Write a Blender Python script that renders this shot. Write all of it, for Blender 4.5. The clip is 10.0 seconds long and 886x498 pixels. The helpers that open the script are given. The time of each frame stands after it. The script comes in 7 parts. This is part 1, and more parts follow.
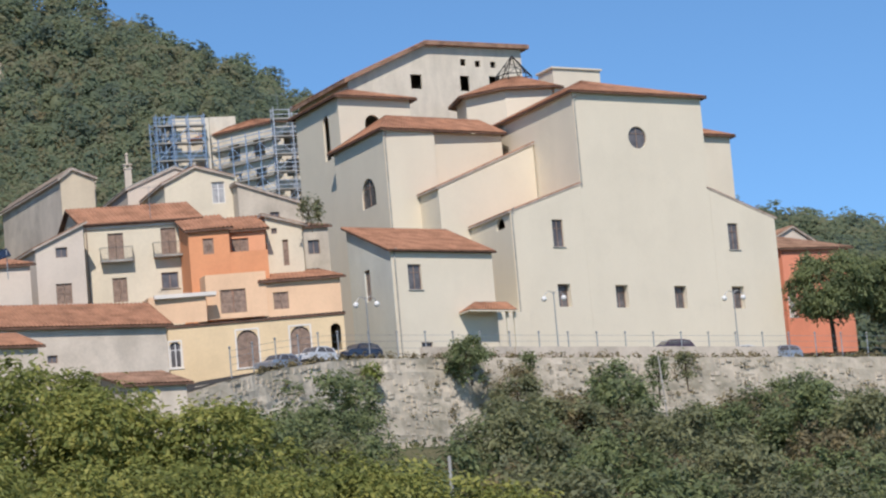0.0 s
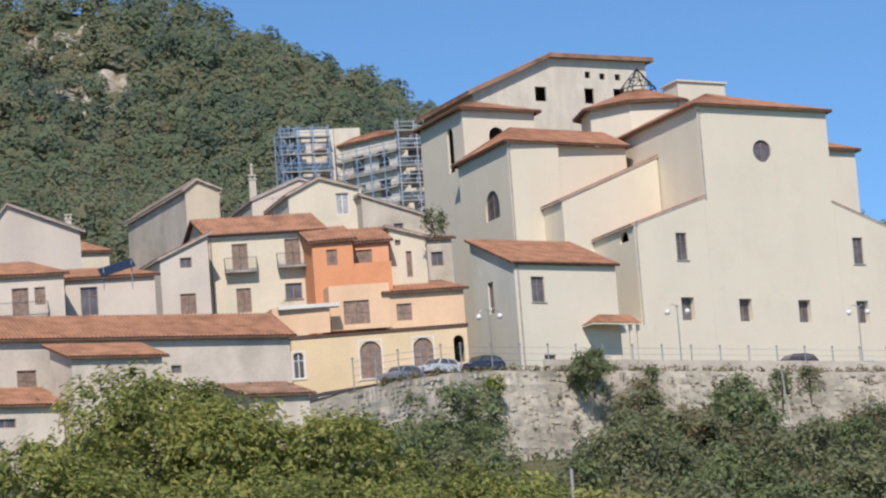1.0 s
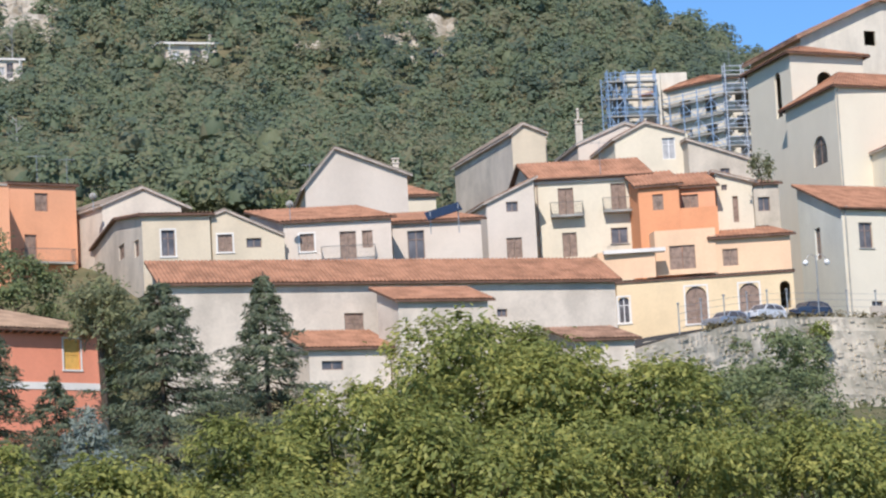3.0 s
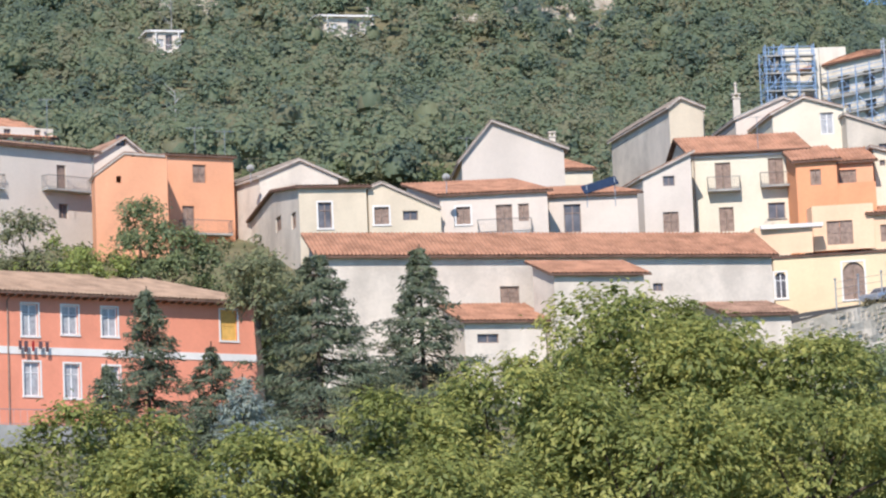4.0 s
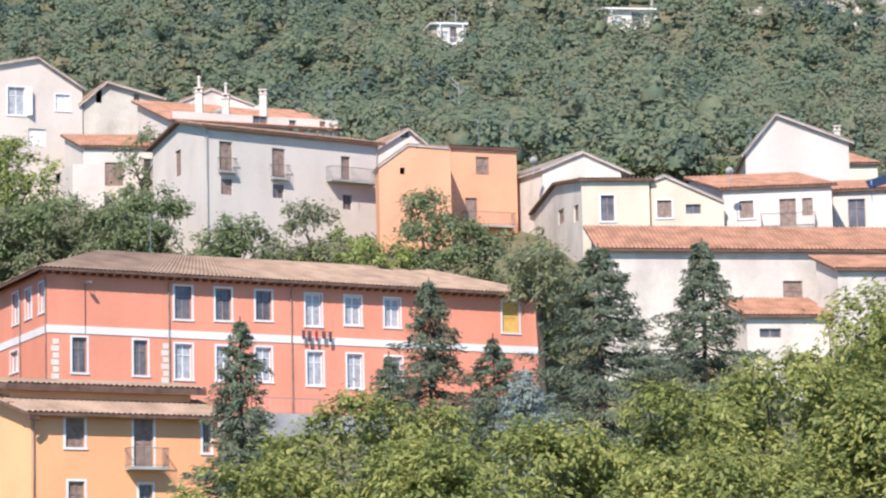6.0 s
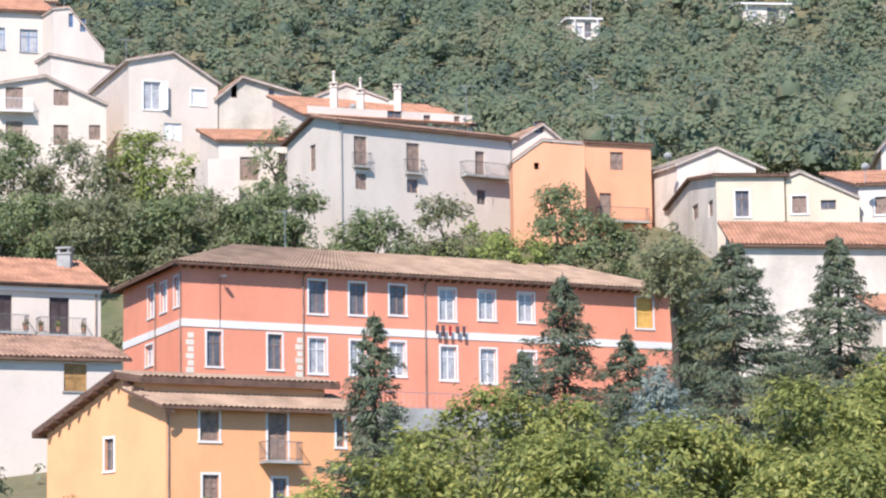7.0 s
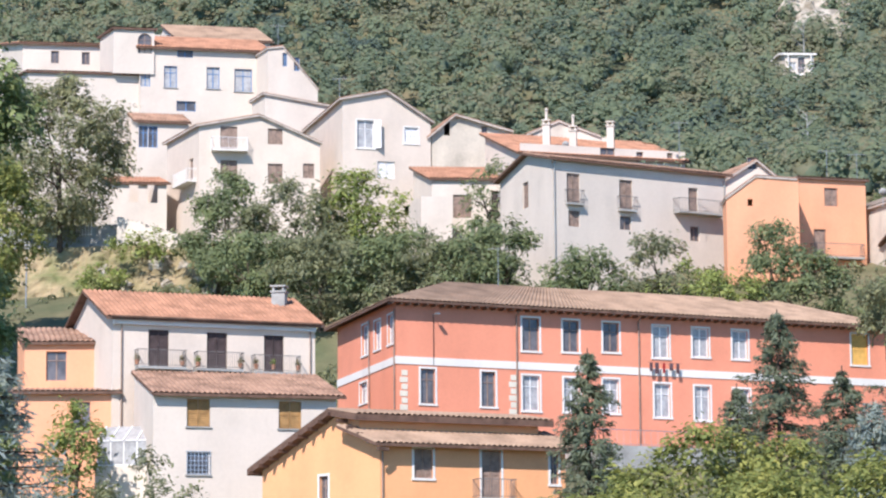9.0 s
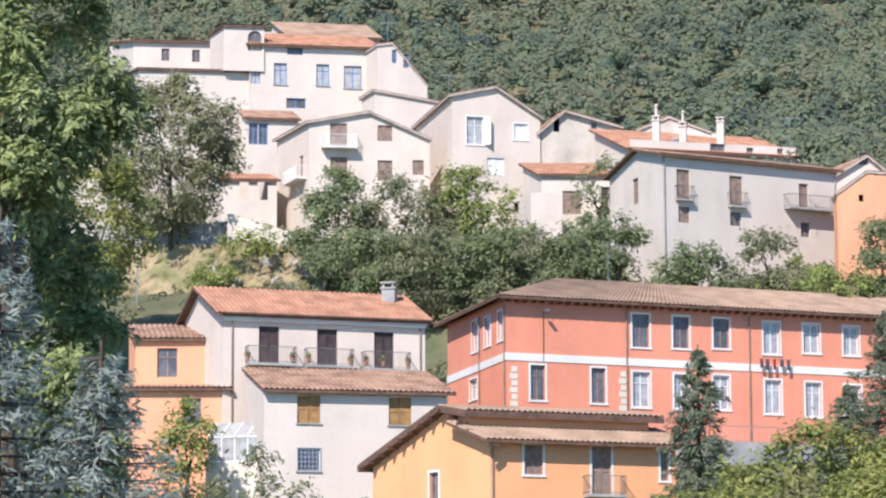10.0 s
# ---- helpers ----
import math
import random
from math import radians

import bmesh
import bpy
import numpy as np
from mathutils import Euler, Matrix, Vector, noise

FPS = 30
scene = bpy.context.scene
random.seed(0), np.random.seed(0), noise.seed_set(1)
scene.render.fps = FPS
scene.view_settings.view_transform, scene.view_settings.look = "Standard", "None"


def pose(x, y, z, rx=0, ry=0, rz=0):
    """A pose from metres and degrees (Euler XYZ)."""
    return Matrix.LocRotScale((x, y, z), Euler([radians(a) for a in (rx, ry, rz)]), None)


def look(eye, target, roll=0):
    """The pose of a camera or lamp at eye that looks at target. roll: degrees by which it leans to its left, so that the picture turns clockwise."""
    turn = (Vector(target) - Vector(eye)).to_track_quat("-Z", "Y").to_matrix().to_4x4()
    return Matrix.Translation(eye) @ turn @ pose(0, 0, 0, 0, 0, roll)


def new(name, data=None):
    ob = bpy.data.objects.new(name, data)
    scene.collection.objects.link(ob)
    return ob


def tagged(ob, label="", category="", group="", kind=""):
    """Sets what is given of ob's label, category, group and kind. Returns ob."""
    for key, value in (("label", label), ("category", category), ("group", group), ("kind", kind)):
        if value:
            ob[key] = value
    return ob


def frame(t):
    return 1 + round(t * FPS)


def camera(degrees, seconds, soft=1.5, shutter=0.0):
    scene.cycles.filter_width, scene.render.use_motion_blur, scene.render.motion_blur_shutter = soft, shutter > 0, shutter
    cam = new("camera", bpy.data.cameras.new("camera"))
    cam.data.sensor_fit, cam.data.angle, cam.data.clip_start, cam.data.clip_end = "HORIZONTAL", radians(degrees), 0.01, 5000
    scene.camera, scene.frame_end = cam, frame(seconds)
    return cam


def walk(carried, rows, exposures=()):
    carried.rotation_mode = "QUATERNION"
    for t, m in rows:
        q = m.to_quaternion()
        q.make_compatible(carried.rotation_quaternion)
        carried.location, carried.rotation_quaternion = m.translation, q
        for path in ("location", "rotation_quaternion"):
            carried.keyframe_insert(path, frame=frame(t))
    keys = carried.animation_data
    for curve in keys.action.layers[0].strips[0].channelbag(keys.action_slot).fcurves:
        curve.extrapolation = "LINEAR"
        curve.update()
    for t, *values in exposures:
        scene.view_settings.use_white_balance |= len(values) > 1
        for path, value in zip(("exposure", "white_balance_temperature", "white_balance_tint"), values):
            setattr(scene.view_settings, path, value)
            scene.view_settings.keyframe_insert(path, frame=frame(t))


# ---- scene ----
from mathutils import geometry

# ---- camera ----
cam = camera(14.89, 10.0, soft=2.25)
EYE = (0, 0, 1.7)
walk(cam, [
    (0, pose(*EYE, 98.748, 4.934, -10.902)),
    (0.5, pose(*EYE, 98.930, 4.626, -9.802)),
    (1, pose(*EYE, 99.115, 4.263, -8.890)),
    (1.5, pose(*EYE, 99.151, 4.023, -8.060)),
    (2, pose(*EYE, 99.133, 4.086, -6.267)),
    (2.5, pose(*EYE, 98.844, 3.648, -4.748)),
    (3, pose(*EYE, 98.525, 3.125, -3.487)),
    (4.5, pose(*EYE, 98.154, 2.170, 0.311)),
    (5, pose(*EYE, 98.158, 2.021, 1.467)),
    (5.5, pose(*EYE, 98.219, 1.676, 2.583)),
    (7, pose(*EYE, 98.176, 0.754, 5.944)),
    (7.5, pose(*EYE, 98.268, 0.831, 6.893)),
    (8, pose(*EYE, 98.664, 0.653, 7.699)),
    (8.5, pose(*EYE, 98.829, 0.518, 8.543)),
    (9, pose(*EYE, 98.843, 0.411, 9.534)),
    (9.5, pose(*EYE, 98.831, 0.311, 10.479)),
    (10, pose(*EYE, 98.793, 0.222, 11.381)),
], exposures=[(0, 0.15, 6450, 15), (1, 0.19, 6450, 15), (2.5, 0.40, 6300, 15), (4.5, 0.83, 6170, 16), (7, 1.01, 6080, 17), (8.5, 0.98, 6080, 17), (10, 0.92, 6080, 17)])

# ---- world and sun ----
SUN_AZ, SUN_EL = -13.0, 43.0          # degrees right of the way back to the eye, and up
world = bpy.data.worlds.new("sky")
scene.world = world
world.use_nodes = True
wn = world.node_tree
sky = wn.nodes.new("ShaderNodeTexSky")
sky.sky_type, sky.sun_disc = "NISHITA", False
sky.sun_elevation, sky.sun_rotation = radians(SUN_EL), radians(180 - SUN_AZ)
sky.altitude = 4500
sky.air_density, sky.dust_density, sky.ozone_density = 0.8, 0.05, 1.8
clear = wn.nodes.new("ShaderNodeVectorMath")     # clear dry mountain air
clear.operation = "MULTIPLY"
clear.inputs[1].default_value = (0.67, 0.92, 0.95)
wn.links.new(sky.outputs[0], clear.inputs[0])
wn.links.new(clear.outputs[0], wn.nodes["Background"].inputs[0])
wn.nodes["Background"].inputs[1].default_value = 0.15
sun = new("sun", bpy.data.lights.new("sun", "SUN"))
sun.data.energy, sun.data.angle, sun.data.color = 3.55, radians(0.6), (1.0, 0.925, 0.82)
sd = Vector((math.sin(radians(SUN_AZ)) * math.cos(radians(SUN_EL)),
             -math.cos(radians(SUN_AZ)) * math.cos(radians(SUN_EL)), math.sin(radians(SUN_EL))))
sun.matrix_world = look(sd * 300, (0, 0, 0))

# ---- materials ----
def mat(name, color, rough=0.85, var=0.12, scale=0.6, fine=12.0, bump=0.2, metal=0.0, tint=None, spec=0.3,
        streak=0.0, rnd=0.0, dist=0.02, patch=0.0):
    """A base colour varied by broad stains and fine grain, with fine relief."""
    m = bpy.data.materials.new(name)
    m.use_nodes = True
    nt = m.node_tree
    n, lk = nt.nodes, nt.links
    bs = n["Principled BSDF"]
    bs.inputs["Roughness"].default_value, bs.inputs["Metallic"].default_value = rough, metal
    bs.inputs["Specular IOR Level"].default_value = spec
    tc = n.new("ShaderNodeTexCoord")
    n1, n2 = n.new("ShaderNodeTexNoise"), n.new("ShaderNodeTexNoise")
    n1.inputs["Scale"].default_value, n1.inputs["Detail"].default_value = scale, 6
    n2.inputs["Scale"].default_value, n2.inputs["Detail"].default_value = fine, 4
    vec = tc.outputs["Object"]
    if streak:
        mp = n.new("ShaderNodeMapping")
        mp.inputs["Scale"].default_value = (1, 1, 1 / streak)
        lk.new(vec, mp.inputs[0])
        lk.new(mp.outputs[0], n1.inputs["Vector"])
    else:
        lk.new(vec, n1.inputs["Vector"])
    lk.new(vec, n2.inputs["Vector"])
    dark = tuple(c * (1 - 2.2 * var) for c in color) if tint is None else tint
    r1 = n.new("ShaderNodeValToRGB")
    r1.color_ramp.elements[0].position, r1.color_ramp.elements[1].position = 0.32, 0.62
    r1.color_ramp.elements[0].color, r1.color_ramp.elements[1].color = (*dark, 1), (*color, 1)
    lk.new(n1.outputs[0], r1.inputs[0])
    r2 = n.new("ShaderNodeMapRange")
    r2.inputs[3].default_value, r2.inputs[4].default_value = 1 - var * 1.6, 1 + var * 1.0
    lk.new(n2.outputs[0], r2.inputs[0])
    mx = n.new("ShaderNodeVectorMath")
    mx.operation = "SCALE"
    lk.new(r1.outputs[0], mx.inputs[0])
    lk.new(r2.outputs[0], mx.inputs["Scale"])
    out = mx.outputs[0]
    if patch:                                    # repaired or weathered patches with ragged edges
        n3, r4, m3 = n.new("ShaderNodeTexNoise"), n.new("ShaderNodeMapRange"), n.new("ShaderNodeVectorMath")
        n3.inputs["Scale"].default_value, n3.inputs["Detail"].default_value, n3.inputs["Roughness"].default_value = 0.22, 9, 0.68
        lk.new(vec, n3.inputs["Vector"])
        r4.inputs[1].default_value, r4.inputs[2].default_value = 0.47, 0.60
        r4.inputs[3].default_value, r4.inputs[4].default_value = 1.0, 1 - patch
        lk.new(n3.outputs[0], r4.inputs[0])
        m3.operation = "SCALE"
        lk.new(out, m3.inputs[0])
        lk.new(r4.outputs[0], m3.inputs["Scale"])
        out = m3.outputs[0]
    if rnd:
        geo, oi = n.new("ShaderNodeNewGeometry"), n.new("ShaderNodeObjectInfo")
        ad = n.new("ShaderNodeMath")
        ad.operation = "ADD"
        lk.new(geo.outputs["Random Per Island"], ad.inputs[0])
        lk.new(oi.outputs["Random"], ad.inputs[1])
        r3 = n.new("ShaderNodeMapRange")
        r3.inputs[2].default_value = 2.0
        r3.inputs[3].default_value, r3.inputs[4].default_value = 1 - rnd, 1 + rnd
        lk.new(ad.outputs[0], r3.inputs[0])
        m2 = n.new("ShaderNodeVectorMath")
        m2.operation = "SCALE"
        lk.new(out, m2.inputs[0])
        lk.new(r3.outputs[0], m2.inputs["Scale"])
        out = m2.outputs[0]
    lk.new(out, bs.inputs["Base Color"])
    if bump:
        bp = n.new("ShaderNodeBump")
        bp.inputs["Strength"].default_value, bp.inputs["Distance"].default_value = bump, dist
        lk.new(n2.outputs[0], bp.inputs["Height"])
        lk.new(bp.outputs[0], bs.inputs["Normal"])
    return m


def plaster(name, color, var=0.05, **k):
    return mat(name, color, 0.92, var, k.pop("scale", 0.35), 5.0, 0.25, patch=k.pop("patch", 0.07), streak=k.pop("streak", 3.0), spec=0.15, **k)


def leafy(name, color, rnd=0.35, light=None, lit=0.35, jitter=0.5):
    """Leaves: colours that differ from leaf to leaf, and light that comes through them."""
    m = bpy.data.materials.new(name)
    m.use_nodes = True
    n, lk = m.node_tree.nodes, m.node_tree.links
    bs = n["Principled BSDF"]
    bs.inputs["Roughness"].default_value, bs.inputs["Specular IOR Level"].default_value = 0.55, 0.3
    geo, tc, no = n.new("ShaderNodeNewGeometry"), n.new("ShaderNodeTexCoord"), n.new("ShaderNodeTexNoise")
    no.inputs["Scale"].default_value, no.inputs["Detail"].default_value = 0.35 if rnd < 0.5 else 0.15, 3
    lk.new(tc.outputs["Object"], no.inputs["Vector"])
    ad = n.new("ShaderNodeMath")
    ad.operation = "MULTIPLY_ADD"
    ad.inputs[1].default_value = jitter
    lk.new(geo.outputs["Random Per Island"], ad.inputs[0])
    lk.new(no.outputs[0], ad.inputs[2])
    rp = n.new("ShaderNodeValToRGB")
    e = rp.color_ramp.elements
    lo = tuple(c * (1 - rnd) for c in color)
    hi = light or (color[0] * (1 + 1.1 * rnd), color[1] * (1 + 0.8 * rnd), color[2] * (1 + 0.3 * rnd))
    e[0].position, e[0].color = 0.38, (*lo, 1)
    e[1].position, e[1].color = 1.1 if rnd < 0 else 0.95, (*hi, 1)
    mid = e.new(0.66)
    mid.color = (*color, 1)
    lk.new(ad.outputs[0], rp.inputs[0])
    lk.new(rp.outputs[0], bs.inputs["Base Color"])
    tr, mx = n.new("ShaderNodeBsdfTranslucent"), n.new("ShaderNodeMixShader")
    mx.inputs[0].default_value = lit
    lk.new(rp.outputs[0], tr.inputs[0])
    lk.new(bs.outputs[0], mx.inputs[1])
    lk.new(tr.outputs[0], mx.inputs[2])
    lk.new(mx.outputs[0], n["Material Output"].inputs[0])
    return m


def woods(name):
    """Leaves of a mixed wood: one colour to a crown, green to olive and dry, in drifts, with haze blue mixed in."""
    m = bpy.data.materials.new(name)
    m.use_nodes = True
    n, lk = m.node_tree.nodes, m.node_tree.links
    bs = n["Principled BSDF"]
    bs.inputs["Roughness"].default_value, bs.inputs["Specular IOR Level"].default_value = 0.6, 0.2
    tc, geo = n.new("ShaderNodeTexCoord"), n.new("ShaderNodeNewGeometry")
    vo, no, sp = n.new("ShaderNodeTexVoronoi"), n.new("ShaderNodeTexNoise"), n.new("ShaderNodeSeparateColor")
    vo.inputs["Scale"].default_value = 0.3
    no.inputs["Scale"].default_value, no.inputs["Detail"].default_value = 0.03, 4
    lk.new(tc.outputs["Object"], vo.inputs["Vector"])
    lk.new(tc.outputs["Object"], no.inputs["Vector"])
    lk.new(vo.outputs["Color"], sp.inputs[0])
    out = no.outputs[0]
    for src, k in ((sp.outputs[0], 0.52), (geo.outputs["Random Per Island"], 0.07)):
        ad = n.new("ShaderNodeMath")
        ad.operation = "MULTIPLY_ADD"
        ad.inputs[1].default_value = k
        lk.new(src, ad.inputs[0])
        lk.new(out, ad.inputs[2])
        out = ad.outputs[0]
    rp = n.new("ShaderNodeValToRGB")
    e = rp.color_ramp.elements
    # every stop has extra blue put in for the haze of distance
    e[0].position, e[0].color = 0.48, (0.118, 0.16, 0.13, 1)
    e[1].position, e[1].color = 1.06, (0.262, 0.262, 0.165, 1)
    for at, c in ((0.64, (0.165, 0.212, 0.145)), (0.8, (0.202, 0.25, 0.152)), (0.93, (0.25, 0.28, 0.165))):
        e.new(at).color = (*c, 1)
    lk.new(out, rp.inputs[0])
    lk.new(rp.outputs[0], bs.inputs["Base Color"])
    tr, mx = n.new("ShaderNodeBsdfTranslucent"), n.new("ShaderNodeMixShader")
    mx.inputs[0].default_value = 0.5
    lk.new(rp.outputs[0], tr.inputs[0])
    lk.new(bs.outputs[0], mx.inputs[1])
    lk.new(tr.outputs[0], mx.inputs[2])
    lk.new(mx.outputs[0], n["Material Output"].inputs[0])
    return m


M_CREAM = plaster("cream_plaster", (0.77, 0.70, 0.56), 0.018, patch=0.035)
M_GREEN = plaster("greenish_plaster", (0.74, 0.75, 0.68), 0.05)
M_STONEW = plaster("pale_rough_masonry", (0.73, 0.67, 0.555), 0.055, scale=1.2)
M_WHITE = plaster("white_plaster", (0.675, 0.59, 0.50), 0.045, patch=0.07)
M_DIRTY = plaster("weathered_white_plaster", (0.68, 0.60, 0.50), 0.075, scale=0.5, patch=0.17)
M_GREYP = plaster("grey_plaster", (0.62, 0.55, 0.45), 0.09, scale=0.6, patch=0.2)
M_YELLOW = plaster("yellow_plaster", (0.8, 0.63, 0.4), 0.05)
M_PALEY = plaster("pale_yellow_plaster", (0.73, 0.655, 0.51), 0.05)
M_PEACH = plaster("peach_plaster", (0.8, 0.55, 0.36), 0.05)
M_ORANGE = plaster("orange_plaster", (0.77, 0.35, 0.18), 0.06)
M_ORANGE2 = plaster("soft_orange_plaster", (0.82, 0.4, 0.23), 0.05)
M_APRICOT = plaster("apricot_plaster", (0.85, 0.42, 0.205), 0.04)
M_CORAL = plaster("coral_plaster", (0.8, 0.31, 0.195), 0.05)
M_PINK = plaster("pink_cream_plaster", (0.70, 0.60, 0.50), 0.045, patch=0.07)
M_OCHRE = plaster("ochre_plaster", (0.66, 0.565, 0.42), 0.06)
M_TRIM = plaster("white_trim", (0.77, 0.735, 0.68), 0.03)
M_TILE = mat("terracotta_tiles", (0.48, 0.25, 0.155), 0.9, 0.18, 0.9, 7.0, 0.5, rnd=0.12, spec=0.15)
M_TILE_OLD = mat("weathered_terracotta_tiles", (0.42, 0.26, 0.18), 0.9, 0.24, 0.8, 6.0, 0.5, rnd=0.12, spec=0.15)
M_TILE_TAN = mat("tan_roof_tiles", (0.42, 0.29, 0.2), 0.9, 0.16, 0.7, 6.0, 0.5, spec=0.15)
M_TILE_GREY = mat("grey_lichened_tiles", (0.33, 0.27, 0.22), 0.9, 0.2, 0.8, 6.0, 0.5, spec=0.15)
M_RAKE = mat("weathered_roof_edge", (0.55, 0.47, 0.4), 0.9, 0.15, 1.5, 9.0, 0.3)
M_ROCK = mat("bare_limestone", (0.50, 0.45, 0.37), 0.95, 0.2, 0.4, 2.0, 0.9, tint=(0.24, 0.20, 0.14), dist=0.2)
M_EAVE = mat("dark_wooden_eaves", (0.17, 0.10, 0.07), 0.8, 0.2, 2.0, 14.0, 0.3)
M_BROWN = mat("brown_shutter_wood", (0.35, 0.25, 0.195), 0.7, 0.18, 3.0, 20.0, 0.3)
M_DKBROWN = mat("dark_brown_shutter_wood", (0.085, 0.06, 0.058), 0.7, 0.18, 3.0, 20.0, 0.3)
M_TANW = mat("honey_shutter_wood", (0.42, 0.24, 0.09), 0.65, 0.15, 3.0, 20.0, 0.3)
M_YELW = mat("yellow_roller_blind", (0.75, 0.45, 0.12), 0.7, 0.08, 3.0, 20.0, 0.2)
M_WHITEW = mat("white_painted_wood", (0.80, 0.79, 0.77), 0.5, 0.05, 3.0, 20.0, 0.1)
M_BLUEW = mat("blue_painted_frame", (0.13, 0.26, 0.48), 0.5, 0.12, 3.0, 20.0, 0.1)
M_GRILLE = mat("blue_grey_iron", (0.36, 0.43, 0.52), 0.6, 0.12, 3.0, 20.0, 0.1)
M_GLASS = mat("window_glass", (0.17, 0.16, 0.165), 0.18, 0.25, 0.8, 3.0, 0, spec=0.5)
M_CURTAIN = mat("curtained_glass", (0.46, 0.455, 0.45), 0.25, 0.15, 2.0, 8.0, 0, spec=0.5)
M_IRON = mat("dark_iron", (0.05, 0.048, 0.05), 0.55, 0.2, 4.0, 20.0, 0.1, metal=0.6)
M_RAIL = mat("weathered_balcony_iron", (0.20, 0.185, 0.175), 0.7, 0.2, 4.0, 20.0, 0.1)
M_GALV = mat("galvanised_steel", (0.42, 0.43, 0.44), 0.5, 0.12, 3.0, 20.0, 0.1, metal=0.7)
M_BLUESC = mat("blue_scaffold_tube", (0.30, 0.43, 0.62), 0.5, 0.15, 3.0, 20.0, 0.1)
M_TUBE = mat("pale_scaffold_tube", (0.55, 0.6, 0.68), 0.5, 0.15, 3.0, 20.0, 0.1)
M_CONC = mat("concrete", (0.42, 0.41, 0.38), 0.9, 0.15, 0.8, 9.0, 0.3)
M_ROCKWALL = mat("old_stone_masonry", (0.64, 0.565, 0.46), 0.95, 0.14, 0.35, 3.0, 0.6, tint=(0.36, 0.32, 0.25), rnd=0.14, dist=0.06)
M_MORTAR = mat("mortar", (0.62, 0.55, 0.445), 0.95, 0.15, 0.3, 2.5, 0.6, tint=(0.34, 0.31, 0.24), dist=0.06)
M_ROAD = mat("asphalt", (0.06, 0.06, 0.06), 0.9, 0.15, 0.5, 20.0, 0.3)
M_SLOPE = mat("dry_grassy_bank", (0.40, 0.31, 0.18), 0.95, 0.2, 0.35, 2.2, 0.8, tint=(0.17, 0.185, 0.075), dist=0.2, patch=0.2)
M_EARTH = mat("dry_grass_and_earth", (0.20, 0.17, 0.095), 0.95, 0.2, 0.12, 1.5, 0.6, tint=(0.085, 0.105, 0.05), dist=0.2)
M_BARK = mat("bark", (0.12, 0.09, 0.065), 0.95, 0.25, 2.0, 12.0, 0.7)
M_RED = mat("red_cloth", (0.45, 0.05, 0.05), 0.8, 0.1, 3.0, 20.0, 0.2)
M_LAMP = mat("milk_glass_globe", (0.80, 0.80, 0.78), 0.3, 0.03, 3.0, 20.0, 0)
L_BROAD = leafy("broad_leaves", (0.225, 0.262, 0.078), 0.42, (0.44, 0.43, 0.125), 0.42, 0.42)
L_NEAR = leafy("deep_green_leaves", (0.215, 0.275, 0.115), 0.4, (0.42, 0.47, 0.2), 0.45)
L_LOCUST = leafy("grey_green_locust_leaves", (0.25, 0.265, 0.15), 0.35, None, 0.45)
L_DARK = leafy("dark_leaves", (0.19, 0.238, 0.122), 0.35, None, 0.45)
L_OLIVE = leafy("olive_leaves", (0.215, 0.238, 0.14), 0.35, None, 0.45)
L_DRY = leafy("dry_leaves", (0.22, 0.195, 0.115))
L_FIR = leafy("fir_needles", (0.155, 0.19, 0.125), 0.32, None, 0.4)
L_BLUE = leafy("blue_cedar_needles", (0.27, 0.325, 0.30), 0.3, None, 0.4)
L_HILL = woods("hill_forest_leaves")
L_LIGHT = leafy("light_green_leaves", (0.23, 0.28, 0.085))


# ---- mesh kit ----
class Shape:
    """Collects quads and polygons for one mesh."""
    def __init__(self):
        self.v, self.f = [], []

    def poly(self, *pts):
        b = len(self.v)
        self.v += [tuple(p) for p in pts]
        self.f.append(tuple(range(b, b + len(pts))))

    def box(self, o, a, b, c):
        """Box at corner o with edge vectors a, b, c."""
        o, a, b, c = Vector(o), Vector(a), Vector(b), Vector(c)
        k = len(self.v)
        self.v += [tuple(o + i * a + j * b + m * c) for m in (0, 1) for j in (0, 1) for i in (0, 1)]
        self.f += [tuple(k + i for i in q) for q in
                   ((0, 2, 3, 1), (4, 5, 7, 6), (0, 1, 5, 4), (2, 6, 7, 3), (0, 4, 6, 2), (1, 3, 7, 5))]

    def tube(self, p, q, r0, r1=None, n=6):
        p, q = Vector(p), Vector(q)
        r1 = r0 if r1 is None else r1
        d = (q - p).normalized()
        s = d.orthogonal().normalized()
        t = d.cross(s)
        k = len(self.v)
        for c, r in ((p, r0), (q, r1)):
            for i in range(n):
                a = 2 * math.pi * i / n
                self.v.append(tuple(c + r * (math.cos(a) * s + math.sin(a) * t)))
        for i in range(n):
            j = (i + 1) % n
            self.f.append((k + i, k + j, k + n + j, k + n + i))
        self.f.append(tuple(k + i for i in reversed(range(n))))
        self.f.append(tuple(k + n + i for i in range(n)))

    def ball(self, c, r, n=10, m=7, sz=1.0):
        k = len(self.v)
        for i in range(m + 1):
            th = math.pi * i / m
            for j in range(n):
                a = 2 * math.pi * j / n
                self.v.append((c[0] + r * math.sin(th) * math.cos(a), c[1] + r * math.sin(th) * math.sin(a),
                               c[2] + r * sz * math.cos(th)))
        for i in range(m):
            for j in range(n):
                j2 = (j + 1) % n
                self.f.append((k + i * n + j, k + i * n + j2, k + (i + 1) * n + j2, k + (i + 1) * n + j))


WELD = ("wall", "side_wall", "window", "door", "shutter", "surround", "soffit", "roof", "lantern_roof", "cabin", "body")


